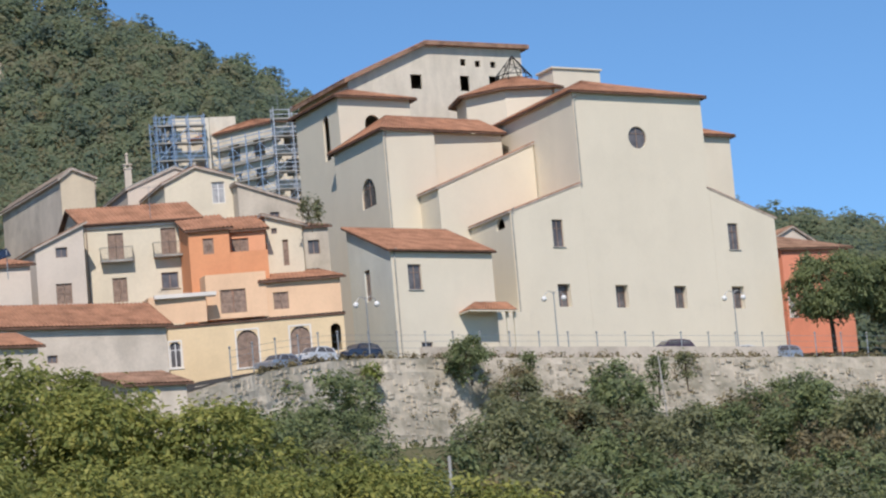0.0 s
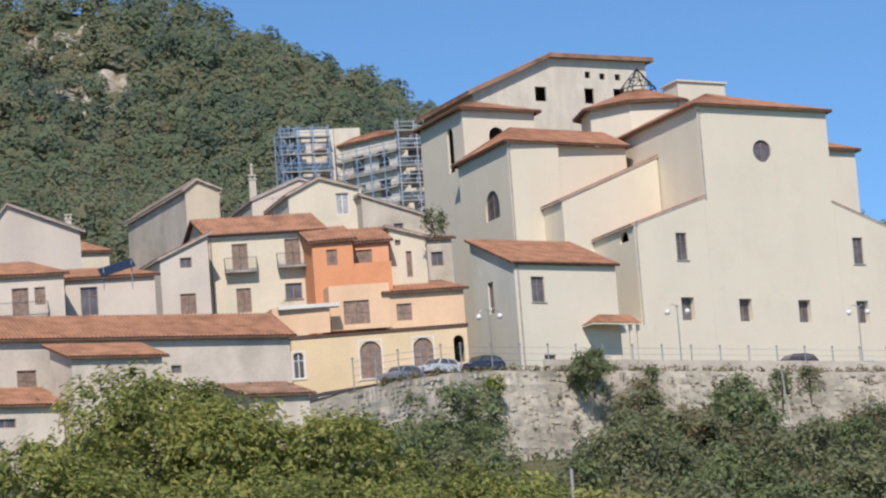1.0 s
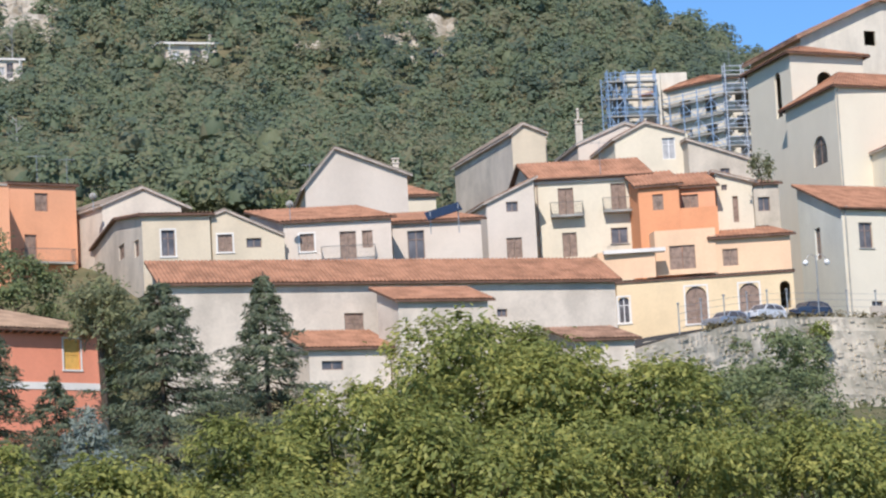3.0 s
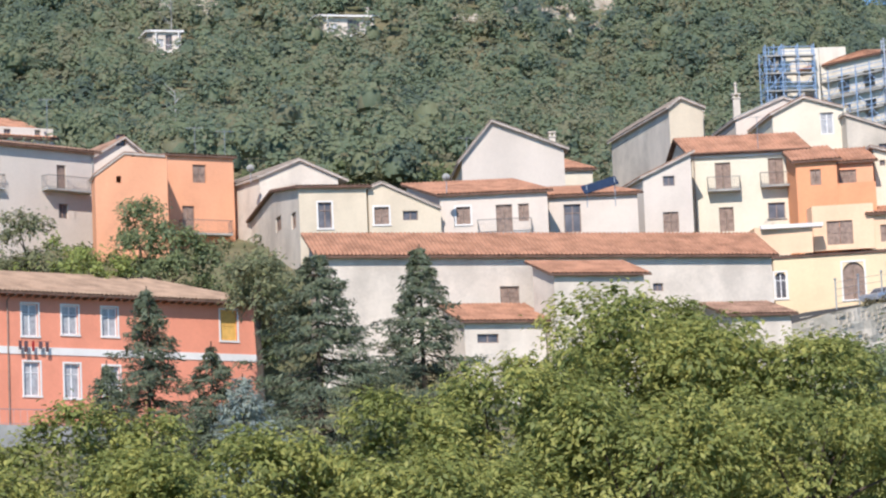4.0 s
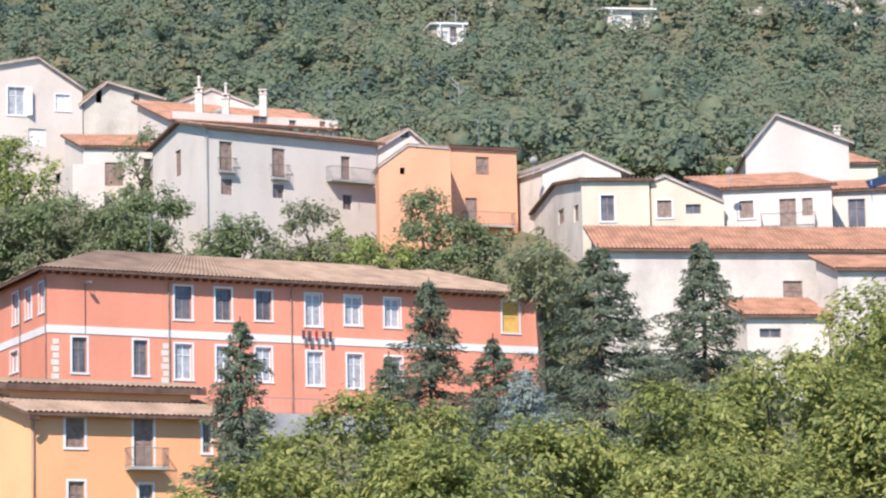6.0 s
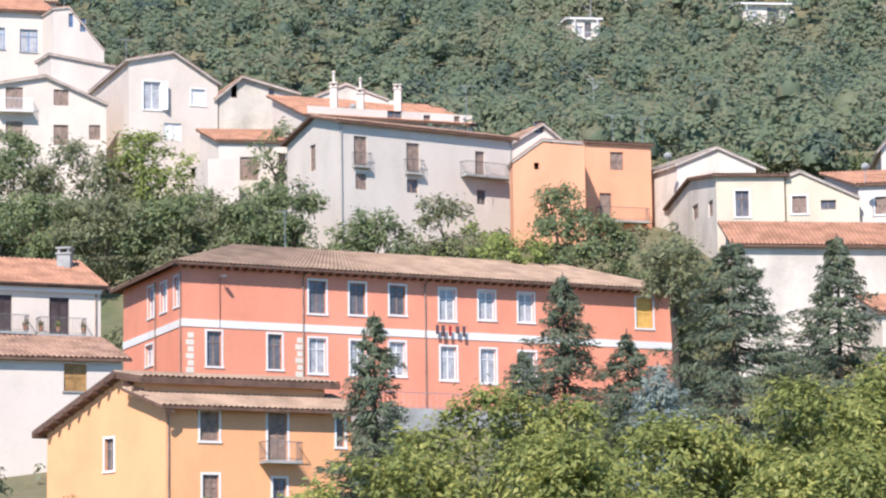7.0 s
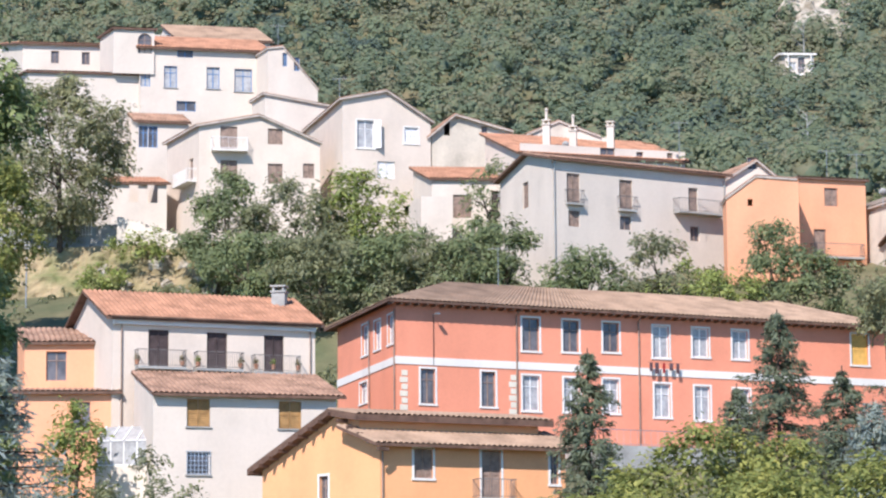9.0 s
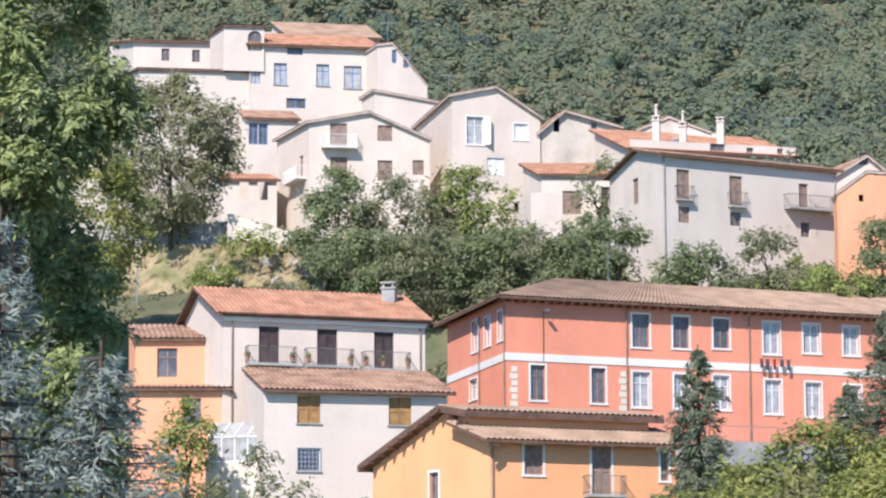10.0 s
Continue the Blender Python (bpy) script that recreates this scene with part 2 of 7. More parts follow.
def weld(sh):
    """Joins corners that lie in one place, so that a part is one connected body."""
    seen, to, v = {}, [], []
    for p in sh.v:
        key = (round(p[0], 3), round(p[1], 3), round(p[2], 3))
        if key not in seen:
            seen[key] = len(v)
            v.append(p)
        to.append(seen[key])
    faces = []
    for f in sh.f:
        g = []
        for i in f:
            if not g or g[-1] != to[i]:
                g.append(to[i])
        if len(g) > 2 and g[0] == g[-1]:
            g.pop()
        if len(set(g)) > 2:
            faces.append(tuple(dict.fromkeys(g)))
    sh.v, sh.f = v, faces


def part(name, sh, material, parent=None, label="", smooth=False):
    if name in WELD:
        weld(sh)
    me = bpy.data.meshes.new(name)
    me.from_pydata(sh.v, [], sh.f)
    me.materials.append(material)
    if smooth:
        me.polygons.foreach_set("use_smooth", [True] * len(me.polygons))
    ob = new(name, me)
    if parent is not None:
        ob.parent = parent
    if label:
        ob["label"] = label
    return ob


def root(name, at, label, category, group="", kind=""):
    e = new(name)
    e.empty_display_size = 0.5
    e.location = at
    return tagged(e, label, category, group, kind)


UP = Vector((0, 0, 1))


def below(pts, prof):
    """The part of a polygon of (u, z) that lies under every stretch of a roofline."""
    for (u0, z0), (u1, z1) in zip(prof, prof[1:]):
        d = lambda p: (u1 - u0) * (p[1] - z0) - (z1 - z0) * (p[0] - u0)
        res = []
        for p, q in zip(pts, pts[1:] + pts[:1]):
            a, b = d(p), d(q)
            if a <= 1e-9:
                res.append(p)
            if (a < -1e-9 and b > 1e-9) or (a > 1e-9 and b < -1e-9):
                s = a / (a - b)
                res.append((p[0] + s * (q[0] - p[0]), p[1] + s * (q[1] - p[1])))
        pts = res
        if len(pts) < 3:
            return []
    return pts


def wall_face(sh, o, eu, n, length, height, holes, reveal=0.22, prof=None):
    """A wall sheet from o along eu with openings (u, z, w, h, kind) cut through it, and the reveals inwards. prof: its roofline."""
    us = sorted({0, length, *[h[0] for h in holes], *[h[0] + h[2] for h in holes]})
    zs = sorted({0, height, *[h[1] for h in holes], *[h[1] + h[3] for h in holes]})
    for z0, z1 in zip(zs, zs[1:]):
        for u0, u1 in zip(us, us[1:]):
            cu, cz = (u0 + u1) / 2, (z0 + z1) / 2
            if any(h[0] < cu < h[0] + h[2] and h[1] < cz < h[1] + h[3] for h in holes):
                continue
            cell = [(u0, z0), (u1, z0), (u1, z1), (u0, z1)]
            if prof:
                cell = below(cell, prof)
            if len(cell) > 2:
                sh.poly(*[o + eu * a + UP * b for a, b in cell])
    for h in holes:
        u, z, w, hh, kind = h[:5]
        if "n" in (h[5] if len(h) > 5 else ""):
            reveal = 0.6
        if kind in ("arch", "archb", "arch_hole", "round", "arch_door"):
            ring = []
            if kind == "round":
                cz = z + hh / 2
                ring = [(u + w / 2 + w / 2 * math.cos(a), cz + hh / 2 * math.sin(a))
                        for a in [2 * math.pi * i / 24 for i in range(24)]]
                corner = [(u + w, z + hh), (u, z + hh), (u, z), (u + w, z)]
                for q in range(4):
                    seg = [ring[(6 * q + i) % 24] for i in range(7)]
                    sh.poly(*[o + eu * a + UP * b for a, b in seg + [corner[q]]])
            else:
                r = min(w / 2, hh)
                cz = z + hh - r
                top = [(u + w / 2 + w / 2 * math.cos(math.pi * i / 12), cz + r * math.sin(math.pi * i / 12))
                       for i in range(13)]
                sh.poly(*[o + eu * a + UP * b for a, b in top[:7] + [(u + w, z + hh)]])
                sh.poly(*[o + eu * a + UP * b for a, b in top[6:] + [(u, z + hh)]])
                ring = [(u, z), (u + w, z)] + top
            for (a, b), (c, d) in zip(ring, ring[1:] + ring[:1]):
                p, q = o + eu * a + UP * b, o + eu * c + UP * d
                sh.poly(p, q, q - n * reveal, p - n * reveal)
        else:
            c = [(u, z), (u + w, z), (u + w, z + hh), (u, z + hh)]
            for (a, b), (e, d) in zip(c, c[1:] + c[:1]):
                p, q = o + eu * a + UP * b, o + eu * e + UP * d
                sh.poly(p, q, q - n * reveal, p - n * reveal)


def shutter_pair(parent, o, eu, n, w, h, material, leaves=2):
    """Closed louvred shutters filling an opening."""
    for k in range(leaves):
        sh = Shape()
        lw = w / leaves - 0.03
        c = o + eu * (k * w / leaves + 0.015)
        for a in (0, lw - 0.07):
            sh.box(c + eu * a, eu * 0.07, n * 0.05, UP * h)
        for b in (0, h * 0.48, h - 0.08):
            sh.box(c + eu * 0.07 + UP * b, eu * (lw - 0.14), n * 0.045, UP * 0.08)
        rows = max(4, int(h / 0.14))
        for i in range(rows):
            z = 0.08 + (h - 0.16) * i / rows
            sh.box(c + eu * 0.07 + UP * z, eu * (lw - 0.14), n * 0.02 + UP * 0.02, UP * (h - 0.16) / rows * 0.85 - n * 0.012)
        part("shutter", sh, material, parent)


def railing(parent, o, eu, n, w, depth, h=1.0, material=None, step=0.14):
    """A balcony railing of thin bars round three sides."""
    sh = Shape()
    a, b, c, d = o, o + n * depth, o + n * depth + eu * w, o + eu * w
    for p, q in ((a, b), (b, c), (c, d)):
        sh.box(p + UP * h, q - p, UP * 0.04, (q - p).cross(UP).normalized() * 0.04)
        sh.box(p + UP * 0.08, q - p, UP * 0.03, (q - p).cross(UP).normalized() * 0.03)
        k = max(1, int((q - p).length / step))
        for i in range(k + 1):
            sh.tube(p + (q - p) * i / k + UP * 0.05, p + (q - p) * i / k + UP * h, 0.012, n=4)
    return part("railing", sh, material or M_IRON, parent)


SHUT = {"shut": M_BROWN, "shut_dk": M_DKBROWN, "shut_tan": M_TANW, "shut_w": M_WHITEW, "blind": M_YELW}


def opening(parent, o, eu, n, hole, reveal=0.22):
    """What fills one opening. Kinds: win, winb, curt, shut*, blind, door*, hole, arch, round, grille; a + adds a surround,
    a ! adds a balcony (w: white rails), a _ a sill, an n sets it in a deep niche."""
    u, z, w, h, kind = hole[:5]
    extra = hole[5] if len(hole) > 5 else ""
    if "n" in extra:
        reveal = 0.6
    p = o + eu * u + UP * z
    q = p - n * (reveal - 0.06)
    win = None
    if kind in ("hole", "arch_hole"):
        return
    fr = M_WHITEW if kind in ("win", "curt", "grille", "arch") else M_BLUEW if kind in ("winblue", "curtblue") else M_BROWN
    sh = Shape()
    t = 0.07
    for a, b, c, d in ((0, 0, t, h), (w - t, 0, t, h), (t, 0, w - 2 * t, t), (t, h - t, w - 2 * t, t)):
        sh.box(q + eu * a + UP * b - n * 0.05, eu * c, UP * d, n * 0.06)
    if kind in ("win", "winb", "curt", "curtblue", "winblue", "arch", "archb", "round"):
        sh.box(q + eu * (w / 2 - 0.04) + UP * t - n * 0.05, eu * 0.08, UP * (h - 2 * t), n * 0.06)
        if h > 1.3:
            sh.box(q + eu * t + UP * (h * 0.68) - n * 0.05, eu * (w - 2 * t), UP * 0.05, n * 0.06)
    win = part("door" if kind.startswith("door") else "window", sh, fr, parent)
    pane = Shape()
    pane.box(q + eu * 0.04 + UP * 0.04 - n * 0.045, eu * (w - 0.08), UP * (h - 0.08), n * 0.015)
    if kind in SHUT:
        shutter_pair(win, q, eu, n, w, h, SHUT[kind], 1 if kind == "blind" or w < 0.6 else 2)
    elif kind.startswith("door") or kind == "arch_door":
        shutter_pair(win, q - n * 0.02, eu, n, w, h, M_BROWN, 2 if w > 1.0 else 1)
    else:
        part("pane", pane, M_CURTAIN if kind in ("curt", "curtblue") else M_GLASS, win)
    if kind == "grille":
        g = Shape()
        for i in range(7):
            g.tube(p + eu * (w * i / 6) + n * 0.06 - UP * 0.05, p + eu * (w * i / 6) + n * 0.06 + UP * (h + 0.05), 0.02, n=4)
        for i in range(6):
            g.tube(p - eu * 0.06 + n * 0.06 + UP * (h * i / 5), p + eu * (w + 0.06) + n * 0.06 + UP * (h * i / 5), 0.02, n=4)
        part("grille", g, M_GRILLE, win, "blue-grey wrought iron window grille")
    if "+" in extra:
        s, b = Shape(), 0.13
        s.box(p - eu * b - n * 0.02, eu * b, UP * h, n * 0.05)
        s.box(p + eu * w - n * 0.02, eu * b, UP * h, n * 0.05)
        s.box(p - eu * b + UP * h - n * 0.02, eu * (w + 2 * b), UP * b, n * 0.05)
        s.box(p - eu * (b + 0.04) - UP * b - n * 0.02, eu * (w + 2 * b + 0.08), UP * b, n * 0.09)
        part("surround", s, M_TRIM, win, "white plaster window surround")
    if "_" in extra:
        s = Shape()
        s.box(p - eu * 0.1 - UP * 0.08 - n * 0.1, eu * (w + 0.2), UP * 0.08, n * 0.2)
        part("sill", s, M_CONC, win)
    if "!" in extra:
        bw = hole[6] if len(hole) > 6 else w + 1.0
        off = hole[7] if len(hole) > 7 else 0.0
        bal = Shape()
        bo = p + eu * (w / 2 - bw / 2 + off) - UP * 0.2
        deep = 0.4 if bw < 2.0 else 0.85
        bal.box(bo - n * 0.15, eu * bw, n * (deep + 0.2), UP * 0.16)
        bob = part("balcony", bal, M_TRIM if "w" in extra else M_CONC, parent)
        railing(bob, bo + UP * 0.16, eu, n, bw, deep, material=M_WHITEW if "w" in extra else M_RAIL)


def tile_plane(sh, a, b, c, d, pitch=0.32, amp=0.09):
    """Rows of curved tiles: eave from a to b, top edge from d to c, running up the slope."""
    w = (b - a).length
    k = max(2, int(w / pitch))
    nrm = (b - a).cross(d - a)
    if nrm.length < 1e-6:
        nrm = (b - a).cross(c - a)
    nrm.normalize()
    if nrm.z < 0:
        nrm = -nrm
    m = 4
    lo, hi = [], []
    for i in range(k * m + 1):
        s = i / (k * m)
        off = nrm * (amp * abs(math.sin(math.pi * (i % m) / m)) + 0.02)
        lo.append(a.lerp(b, s) + off)
        hi.append(d.lerp(c, s) + off)
    base = len(sh.v)
    sh.v += [tuple(p) for p in lo] + [tuple(p) for p in hi]
    nn = len(lo)
    sh.f += [(base + i, base + i + 1, base + nn + i + 1, base + nn + i) for i in range(nn - 1)]
    return nrm


def roof_planes(parent, planes, tile, thick=0.16, name="roof", label="", fascia=None):
    """One roof of several sloping planes, with a boarded underside as its own part."""
    sh, un = Shape(), Shape()
    for a, b, c, d in planes:
        tile_plane(sh, a, b, c, d)
        dn = UP * -thick
        if (c - d).length < 1e-4:
            top, bot = [a, b, c], [a + dn, b + dn, c + dn]
        else:
            top, bot = [a, b, c, d], [a + dn, b + dn, c + dn, d + dn]
        un.poly(*top)
        un.poly(*bot)
        for i in range(len(top)):
            j = (i + 1) % len(top)
            un.poly(top[i], top[j], bot[j], bot[i])
    r = part(name, sh, tile, parent, label)
    part("soffit", un, fascia or M_EAVE, r)
    return r


def block(rt, ef, es, W, D, prof, axis="w", off=(0, 0, 0), wall=None, tile=None, ov=0.45, front=(), left=(), right=(),
          left_wall=None, hip=None, ends=None, gutter=False, fascia=None, bare=False, thick=0.16):
    """One body of a building under the root rt: front W along ef, depth D along es. prof: the roofline as (place, height) along
    the axis 'u' (across the front) or 'w' (front to back); hip=(rise, inset) puts a hipped roof on a level top instead."""
    nf, nl = ef.cross(UP).normalized(), -(es.cross(UP)).normalized()
    O = ef * off[0] + es * off[1] + UP * off[2]
    P = lambda u, w, z: O + ef * u + es * w + UP * z
    h0 = prof[0][1]
    hs = [p[1] for p in prof]
    fz = min(hs[0], hs[-1]) if axis == "u" else h0
    sh = Shape()
    wall_face(sh, P(0, 0, 0), ef, nf, W, max(hs) if axis == "u" else fz, front, prof=prof if axis == "u" else None)
    lz = min(hs[0], hs[-1]) if axis == "w" else hs[0]
    rz = min(hs[0], hs[-1]) if axis == "w" else hs[-1]
    shl = sh if left_wall is None else Shape()
    wall_face(shl, P(0, 0, 0), es, nl, D, lz, left)
    wall_face(sh, P(W, 0, 0), es, -nl, D, rz, right)
    bz = fz if axis == "u" else hs[-1]
    sh.poly(P(0, D, 0), P(W, D, 0), P(W, D, bz), P(0, D, bz))
    if axis == "u":
        for w in (D,):
            pts = [P(u, w, z) for u, z in prof]
            base = [P(W, w, fz), P(0, w, fz)]
            pts = [p for p in pts]
            loop = pts + [b for b in base if all((b - p).length > 1e-3 for p in pts)]
            if len(loop) > 2:
                sh.poly(*loop)
    else:
        for u, s in ((0, shl), (W, sh)):
            pts = [P(u, w, z) for w, z in prof]
            base = [P(u, D, lz), P(u, 0, lz)]
            loop = pts + [b for b in base if all((b - p).length > 1e-3 for p in pts)]
            if len(loop) > 2:
                s.poly(*loop)
    wob = part("wall", sh, wall, rt)
    if left_wall is not None:
        part("side_wall", shl, left_wall, rt)
    planes = []
    e1, e2 = (ov, ov) if ends is None else ends
    if hip:
        rise, inset = hip
        Z = h0
        dz = rise / min(inset, D / 2) * ov
        a, b, c, d = P(-ov, -ov, Z - dz * 0), P(W + ov, -ov, Z), P(W + ov, D + ov, Z), P(-ov, D + ov, Z)
        r1, r2 = P(inset, D / 2, Z + rise), P(W - inset, D / 2, Z + rise)
        planes = [(a, b, r2, r1), (b, c, r2, r2), (c, d, r1, r2), (d, a, r1, r1)]
    elif axis == "w":
        pr = [list(p) for p in prof]
        for i in range(len(pr) - 1):
            (w0, z0), (w1, z1) = pr[i], pr[i + 1]
            s = (z1 - z0) / (w1 - w0)
            if i == 0:
                w0, z0 = w0 - ov, z0 - s * ov
            if i == len(pr) - 2:
                w1, z1 = w1 + ov, z1 + s * ov
            q = (P(-e1, w0, z0 + 0.05), P(W + e2, w0, z0 + 0.05), P(W + e2, w1, z1 + 0.05), P(-e1, w1, z1 + 0.05))
            planes.append(q if z1 >= z0 else (q[3], q[2], q[1], q[0]))
    else:
        pr = [list(p) for p in prof]
        for i in range(len(pr) - 1):
            (u0, z0), (u1, z1) = pr[i], pr[i + 1]
            s = (z1 - z0) / (u1 - u0)
            if i == 0:
                u0, z0 = u0 - ov, z0 - s * ov
            if i == len(pr) - 2:
                u1, z1 = u1 + ov, z1 + s * ov
            q = (P(u0, -e1, z0 + 0.05), P(u0, D + e2, z0 + 0.05), P(u1, D + e2, z1 + 0.05), P(u1, -e1, z1 + 0.05))
            planes.append(q if z1 >= z0 else (q[3], q[2], q[1], q[0]))
    if not bare:
        roof_planes(rt, planes, tile or M_TILE, thick, fascia=fascia or (M_RAKE if axis == "u" else None))
    for hset, o, eu, n in ((front, P(0, 0, 0), ef, nf), (left, P(0, 0, 0), es, nl), (right, P(W, 0, 0), es, -nl)):
        for hole in hset:
            opening(rt, o, eu, n, hole)
    if gutter and axis == "w":
        g = Shape()
        z = prof[0][1] - 0.12
        g.tube(P(-0.2, -ov - 0.05, z), P(W + 0.2, -ov - 0.05, z), 0.07)
        part("gutter", g, M_EAVE, rt)
    return P, nf


def pipe(rt, P, u, w, z0, z1, n, r=0.05, material=None):
    sh = Shape()
    sh.tube(P(u, w, z0) + n * 0.09, P(u, w, z1) + n * 0.09, r)
    sh.tube(P(u, w, z1) + n * 0.09, P(u, w, z1 + 0.25) + n * 0.4, r)
    part("downpipe", sh, material or M_BROWN, rt)


def chimney(rt, at, w=0.6, h=1.2, material=None, pot=False):
    sh = Shape()
    o = Vector(at)
    sh.box(o - Vector((w / 2, w / 2, 0.8)), (w, 0, 0), (0, w, 0), (0, 0, h + 0.8))
    sh.box(o + Vector((-w / 2 - 0.08, -w / 2 - 0.08, h)), (w + 0.16, 0, 0), (0, w + 0.16, 0), (0, 0, 0.1))
    for sx in (-1, 1):
        sh.box(o + Vector((sx * w * 0.35 - 0.06, -w / 2, h + 0.1)), (0.12, 0, 0), (0, w, 0), (0, 0, 0.25))
    sh.box(o + Vector((-w / 2 - 0.08, -w / 2 - 0.08, h + 0.35)), (w + 0.16, 0, 0), (0, w + 0.16, 0), (0, 0, 0.1))
    if pot:
        sh.tube(o + UP * (h + 0.4), o + UP * (h + 1.3), 0.12)
        sh.tube(o + UP * (h + 1.3), o + UP * (h + 1.5), 0.2, 0.05)
    part("chimney", sh, material or M_DIRTY, rt)


def dirs(theta, phi):
    return (Vector((math.cos(radians(theta)), math.sin(radians(theta)), 0)),
            Vector((-math.sin(radians(phi)), math.cos(radians(phi)), 0)))


def house(name, label, at, theta, phi, W, D, prof, **k):
    """A house of one body. at: the foot of its front corner."""
    rt = root(name, at, label, k.pop("category", "house"))
    ef, es = dirs(theta, phi)
    P, nf = block(rt, ef, es, W, D, prof, **k)
    return rt, P, nf, ef, es

# ---- ground ----
def step(a, b, v):
    t = min(1, max(0, (v - a) / (b - a)))
    return t * t * (3 - 2 * t)


def line(pts, v):
    for (a, b), (c, d) in zip(pts, pts[1:]):
        if v <= c:
            return b + (d - b) * max(0, min(1, (v - a) / (c - a)))
    return pts[-1][1]


LEFT = [(-4000, -40), (0, 0), (60, 0), (110, 4), (165, 9.5), (205, 20), (226, 22), (238, 25), (252, 37), (275, 44), (300, 54), (345, 54), (380, 54)]
RIGHT = [(-4000, -40), (0, 0), (60, 0), (110, 5), (180, 12), (240, 23.5), (262, 27), (300, 32), (345, 40), (380, 48)]
WALL_A, WALL_B = Vector((46.8, 262.0, 0)), Vector((93.3, 281.8, 0))
wall_dir = (WALL_B - WALL_A).normalized()


def terrace(x, y):
    """How far a place lies behind the line of the retaining wall, in metres."""
    return (Vector((x, y, 0)) - WALL_A).dot(Vector((-wall_dir.y, wall_dir.x, 0)))


CREST = [(-400, 190), (-60, 165), (20, 158), (60, 153), (94, 137), (106, 129), (150, 110), (215, 96), (300, 80), (500, 60)]


def ground_z(x, y):
    k = step(5, 40, x)
    z = line(LEFT, y) * (1 - k) + line(RIGHT, y) * k
    if y > 250 and x > 30:
        t = terrace(x, y)
        s = step(0.6, 2.4, t) * step(40, 50, x)
        z = z * (1 - s) + max(z, 34.3) * s
    if y > 380:
        base = 54 * (1 - k) + 48 * k
        top = line(CREST, x)
        s = (y - 380) / 260
        if s <= 1:
            z = base + (top - base) * (0.85 * s + 0.15 * s * s)
        else:
            z = max(30, top - (y - 640) * 0.35)
        z += 5 * noise.noise(Vector((x / 60, y / 60, 0))) * min(1, (y - 380) / 60)
    elif y > 100:
        z += 0.5 * noise.noise(Vector((x / 9, y / 9, 3)))
    return z


def ground():
    xs = [-4000, -2000, -900, -400, -250] + [-200 + 4 * i for i in range(33)] + [-68 + 2 * i for i in range(100)] + \
         [134 + 5 * i for i in range(30)] + [300, 400, 700, 1500, 4000]
    ys = [-4000, -1500, -500, -150, -40, 0, 30, 60, 80, 100] + [110 + 4 * i for i in range(24)] + [206 + 2 * i for i in range(70)] + \
         [350 + 8 * i for i in range(42)] + [700, 760, 850, 1000, 1500, 2500, 4500]
    v = [(x, y, ground_z(x, y)) for y in ys for x in xs]
    n = len(xs)
    sh = Shape()
    sh.v = v
    sh.f = [(j * n + i, j * n + i + 1, (j + 1) * n + i + 1, (j + 1) * n + i) for j in range(len(ys) - 1) for i in range(n - 1)]
    return tagged(part("ground", sh, M_EARTH, None, smooth=True), "sloping ground with dry grass, earth and a wooded hill", "ground", kind="structure")


ground()

# ---- church ----
church = root("church", (63.93, 280.04, 36.5), "large cream-plastered church with terracotta roofs on a terrace", "church")
cf, cs = dirs(22.5, 14)
LOW = -3.0
up = lambda *r: [(a, b - LOW, c, d, *k) for a, b, c, d, *k in r]


def cblock(u, w, W, D, prof, axis="w", front=(), left=(), **k):
    prof = [(a, b - LOW) for a, b in prof]
    return block(church, cf, cs, W, D, prof, axis, (u, w, LOW), k.pop("wall", M_CREAM), k.pop("tile", M_TILE),
                 front=[(a - u, *r) for a, *r in up(*front)], left=[(a - w, *r) for a, *r in up(*left)], **k)


# nave with rose window
PN, cn = cblock(7.74, 0, 14.2, 20, [(0, 22.8), (20, 22.8)], hip=(3.4, 7.0), ov=0.5,
                front=[(13.48, 17.9, 2.0, 2.0, "round"), (10.5, 3.65, 1.35, 2.0, "winb", "n"), (16.96, 3.62, 1.35, 2.0, "winb", "n")])
# aisles, flush with the nave front
PL, _ = cblock(0, 0, 7.73, 8.0, [(0, 12.0), (7.73, 14.6)], "u", ov=0.25, ends=(0.05, 0),
               front=[(4.3, 8.95, 1.15, 2.4, "winb", "_"), (4.31, 3.7, 1.35, 2.0, "winb", "n")],
               left=[(1.2, 10.75, 1.7, 0.95, "arch_hole")])
PR, _ = cblock(21.95, 0, 7.2, 20, [(0, 14.5), (7.2, 12.0)], "u", ov=0.25, ends=(0.05, 0),
               front=[(23.66, 8.95, 1.15, 2.4, "winb", "_"), (23.45, 3.62, 1.35, 2.0, "winb", "n")])
# side chapel with a raking top
cblock(-3.0, 8.05, 10.6, 5.0, [(0, 15.6), (10.6, 19.8)], "u", ov=0.3, ends=(0.1, 0.1))
# choir and apse bodies
PC, _ = cblock(-6.3, 12, 5.4, 11, [(0, 21.5), (11, 21.5)], bare=True, left=[(14.6, 15.2, 3.0, 2.6, "archb")])
cblock(-0.85, 12.6, 7.6, 11, [(0, 21.5), (11, 21.5)], bare=True)
ch = lambda u, w, z: cf * u + cs * w + UP * z
ra, rb, rc, rd = ch(-6.8, 11.5, 21.5), ch(7.2, 12.1, 21.6), ch(7.2, 24, 21.6), ch(-6.8, 23.6, 21.5)
r1, r2 = ch(-3.2, 17.2, 23.9), ch(7.2, 17.6, 23.9)
roof_planes(church, [(ra, rb, r2, r1), (rc, rd, r1, r2), (rd, ra, r1, r1)], M_TILE)
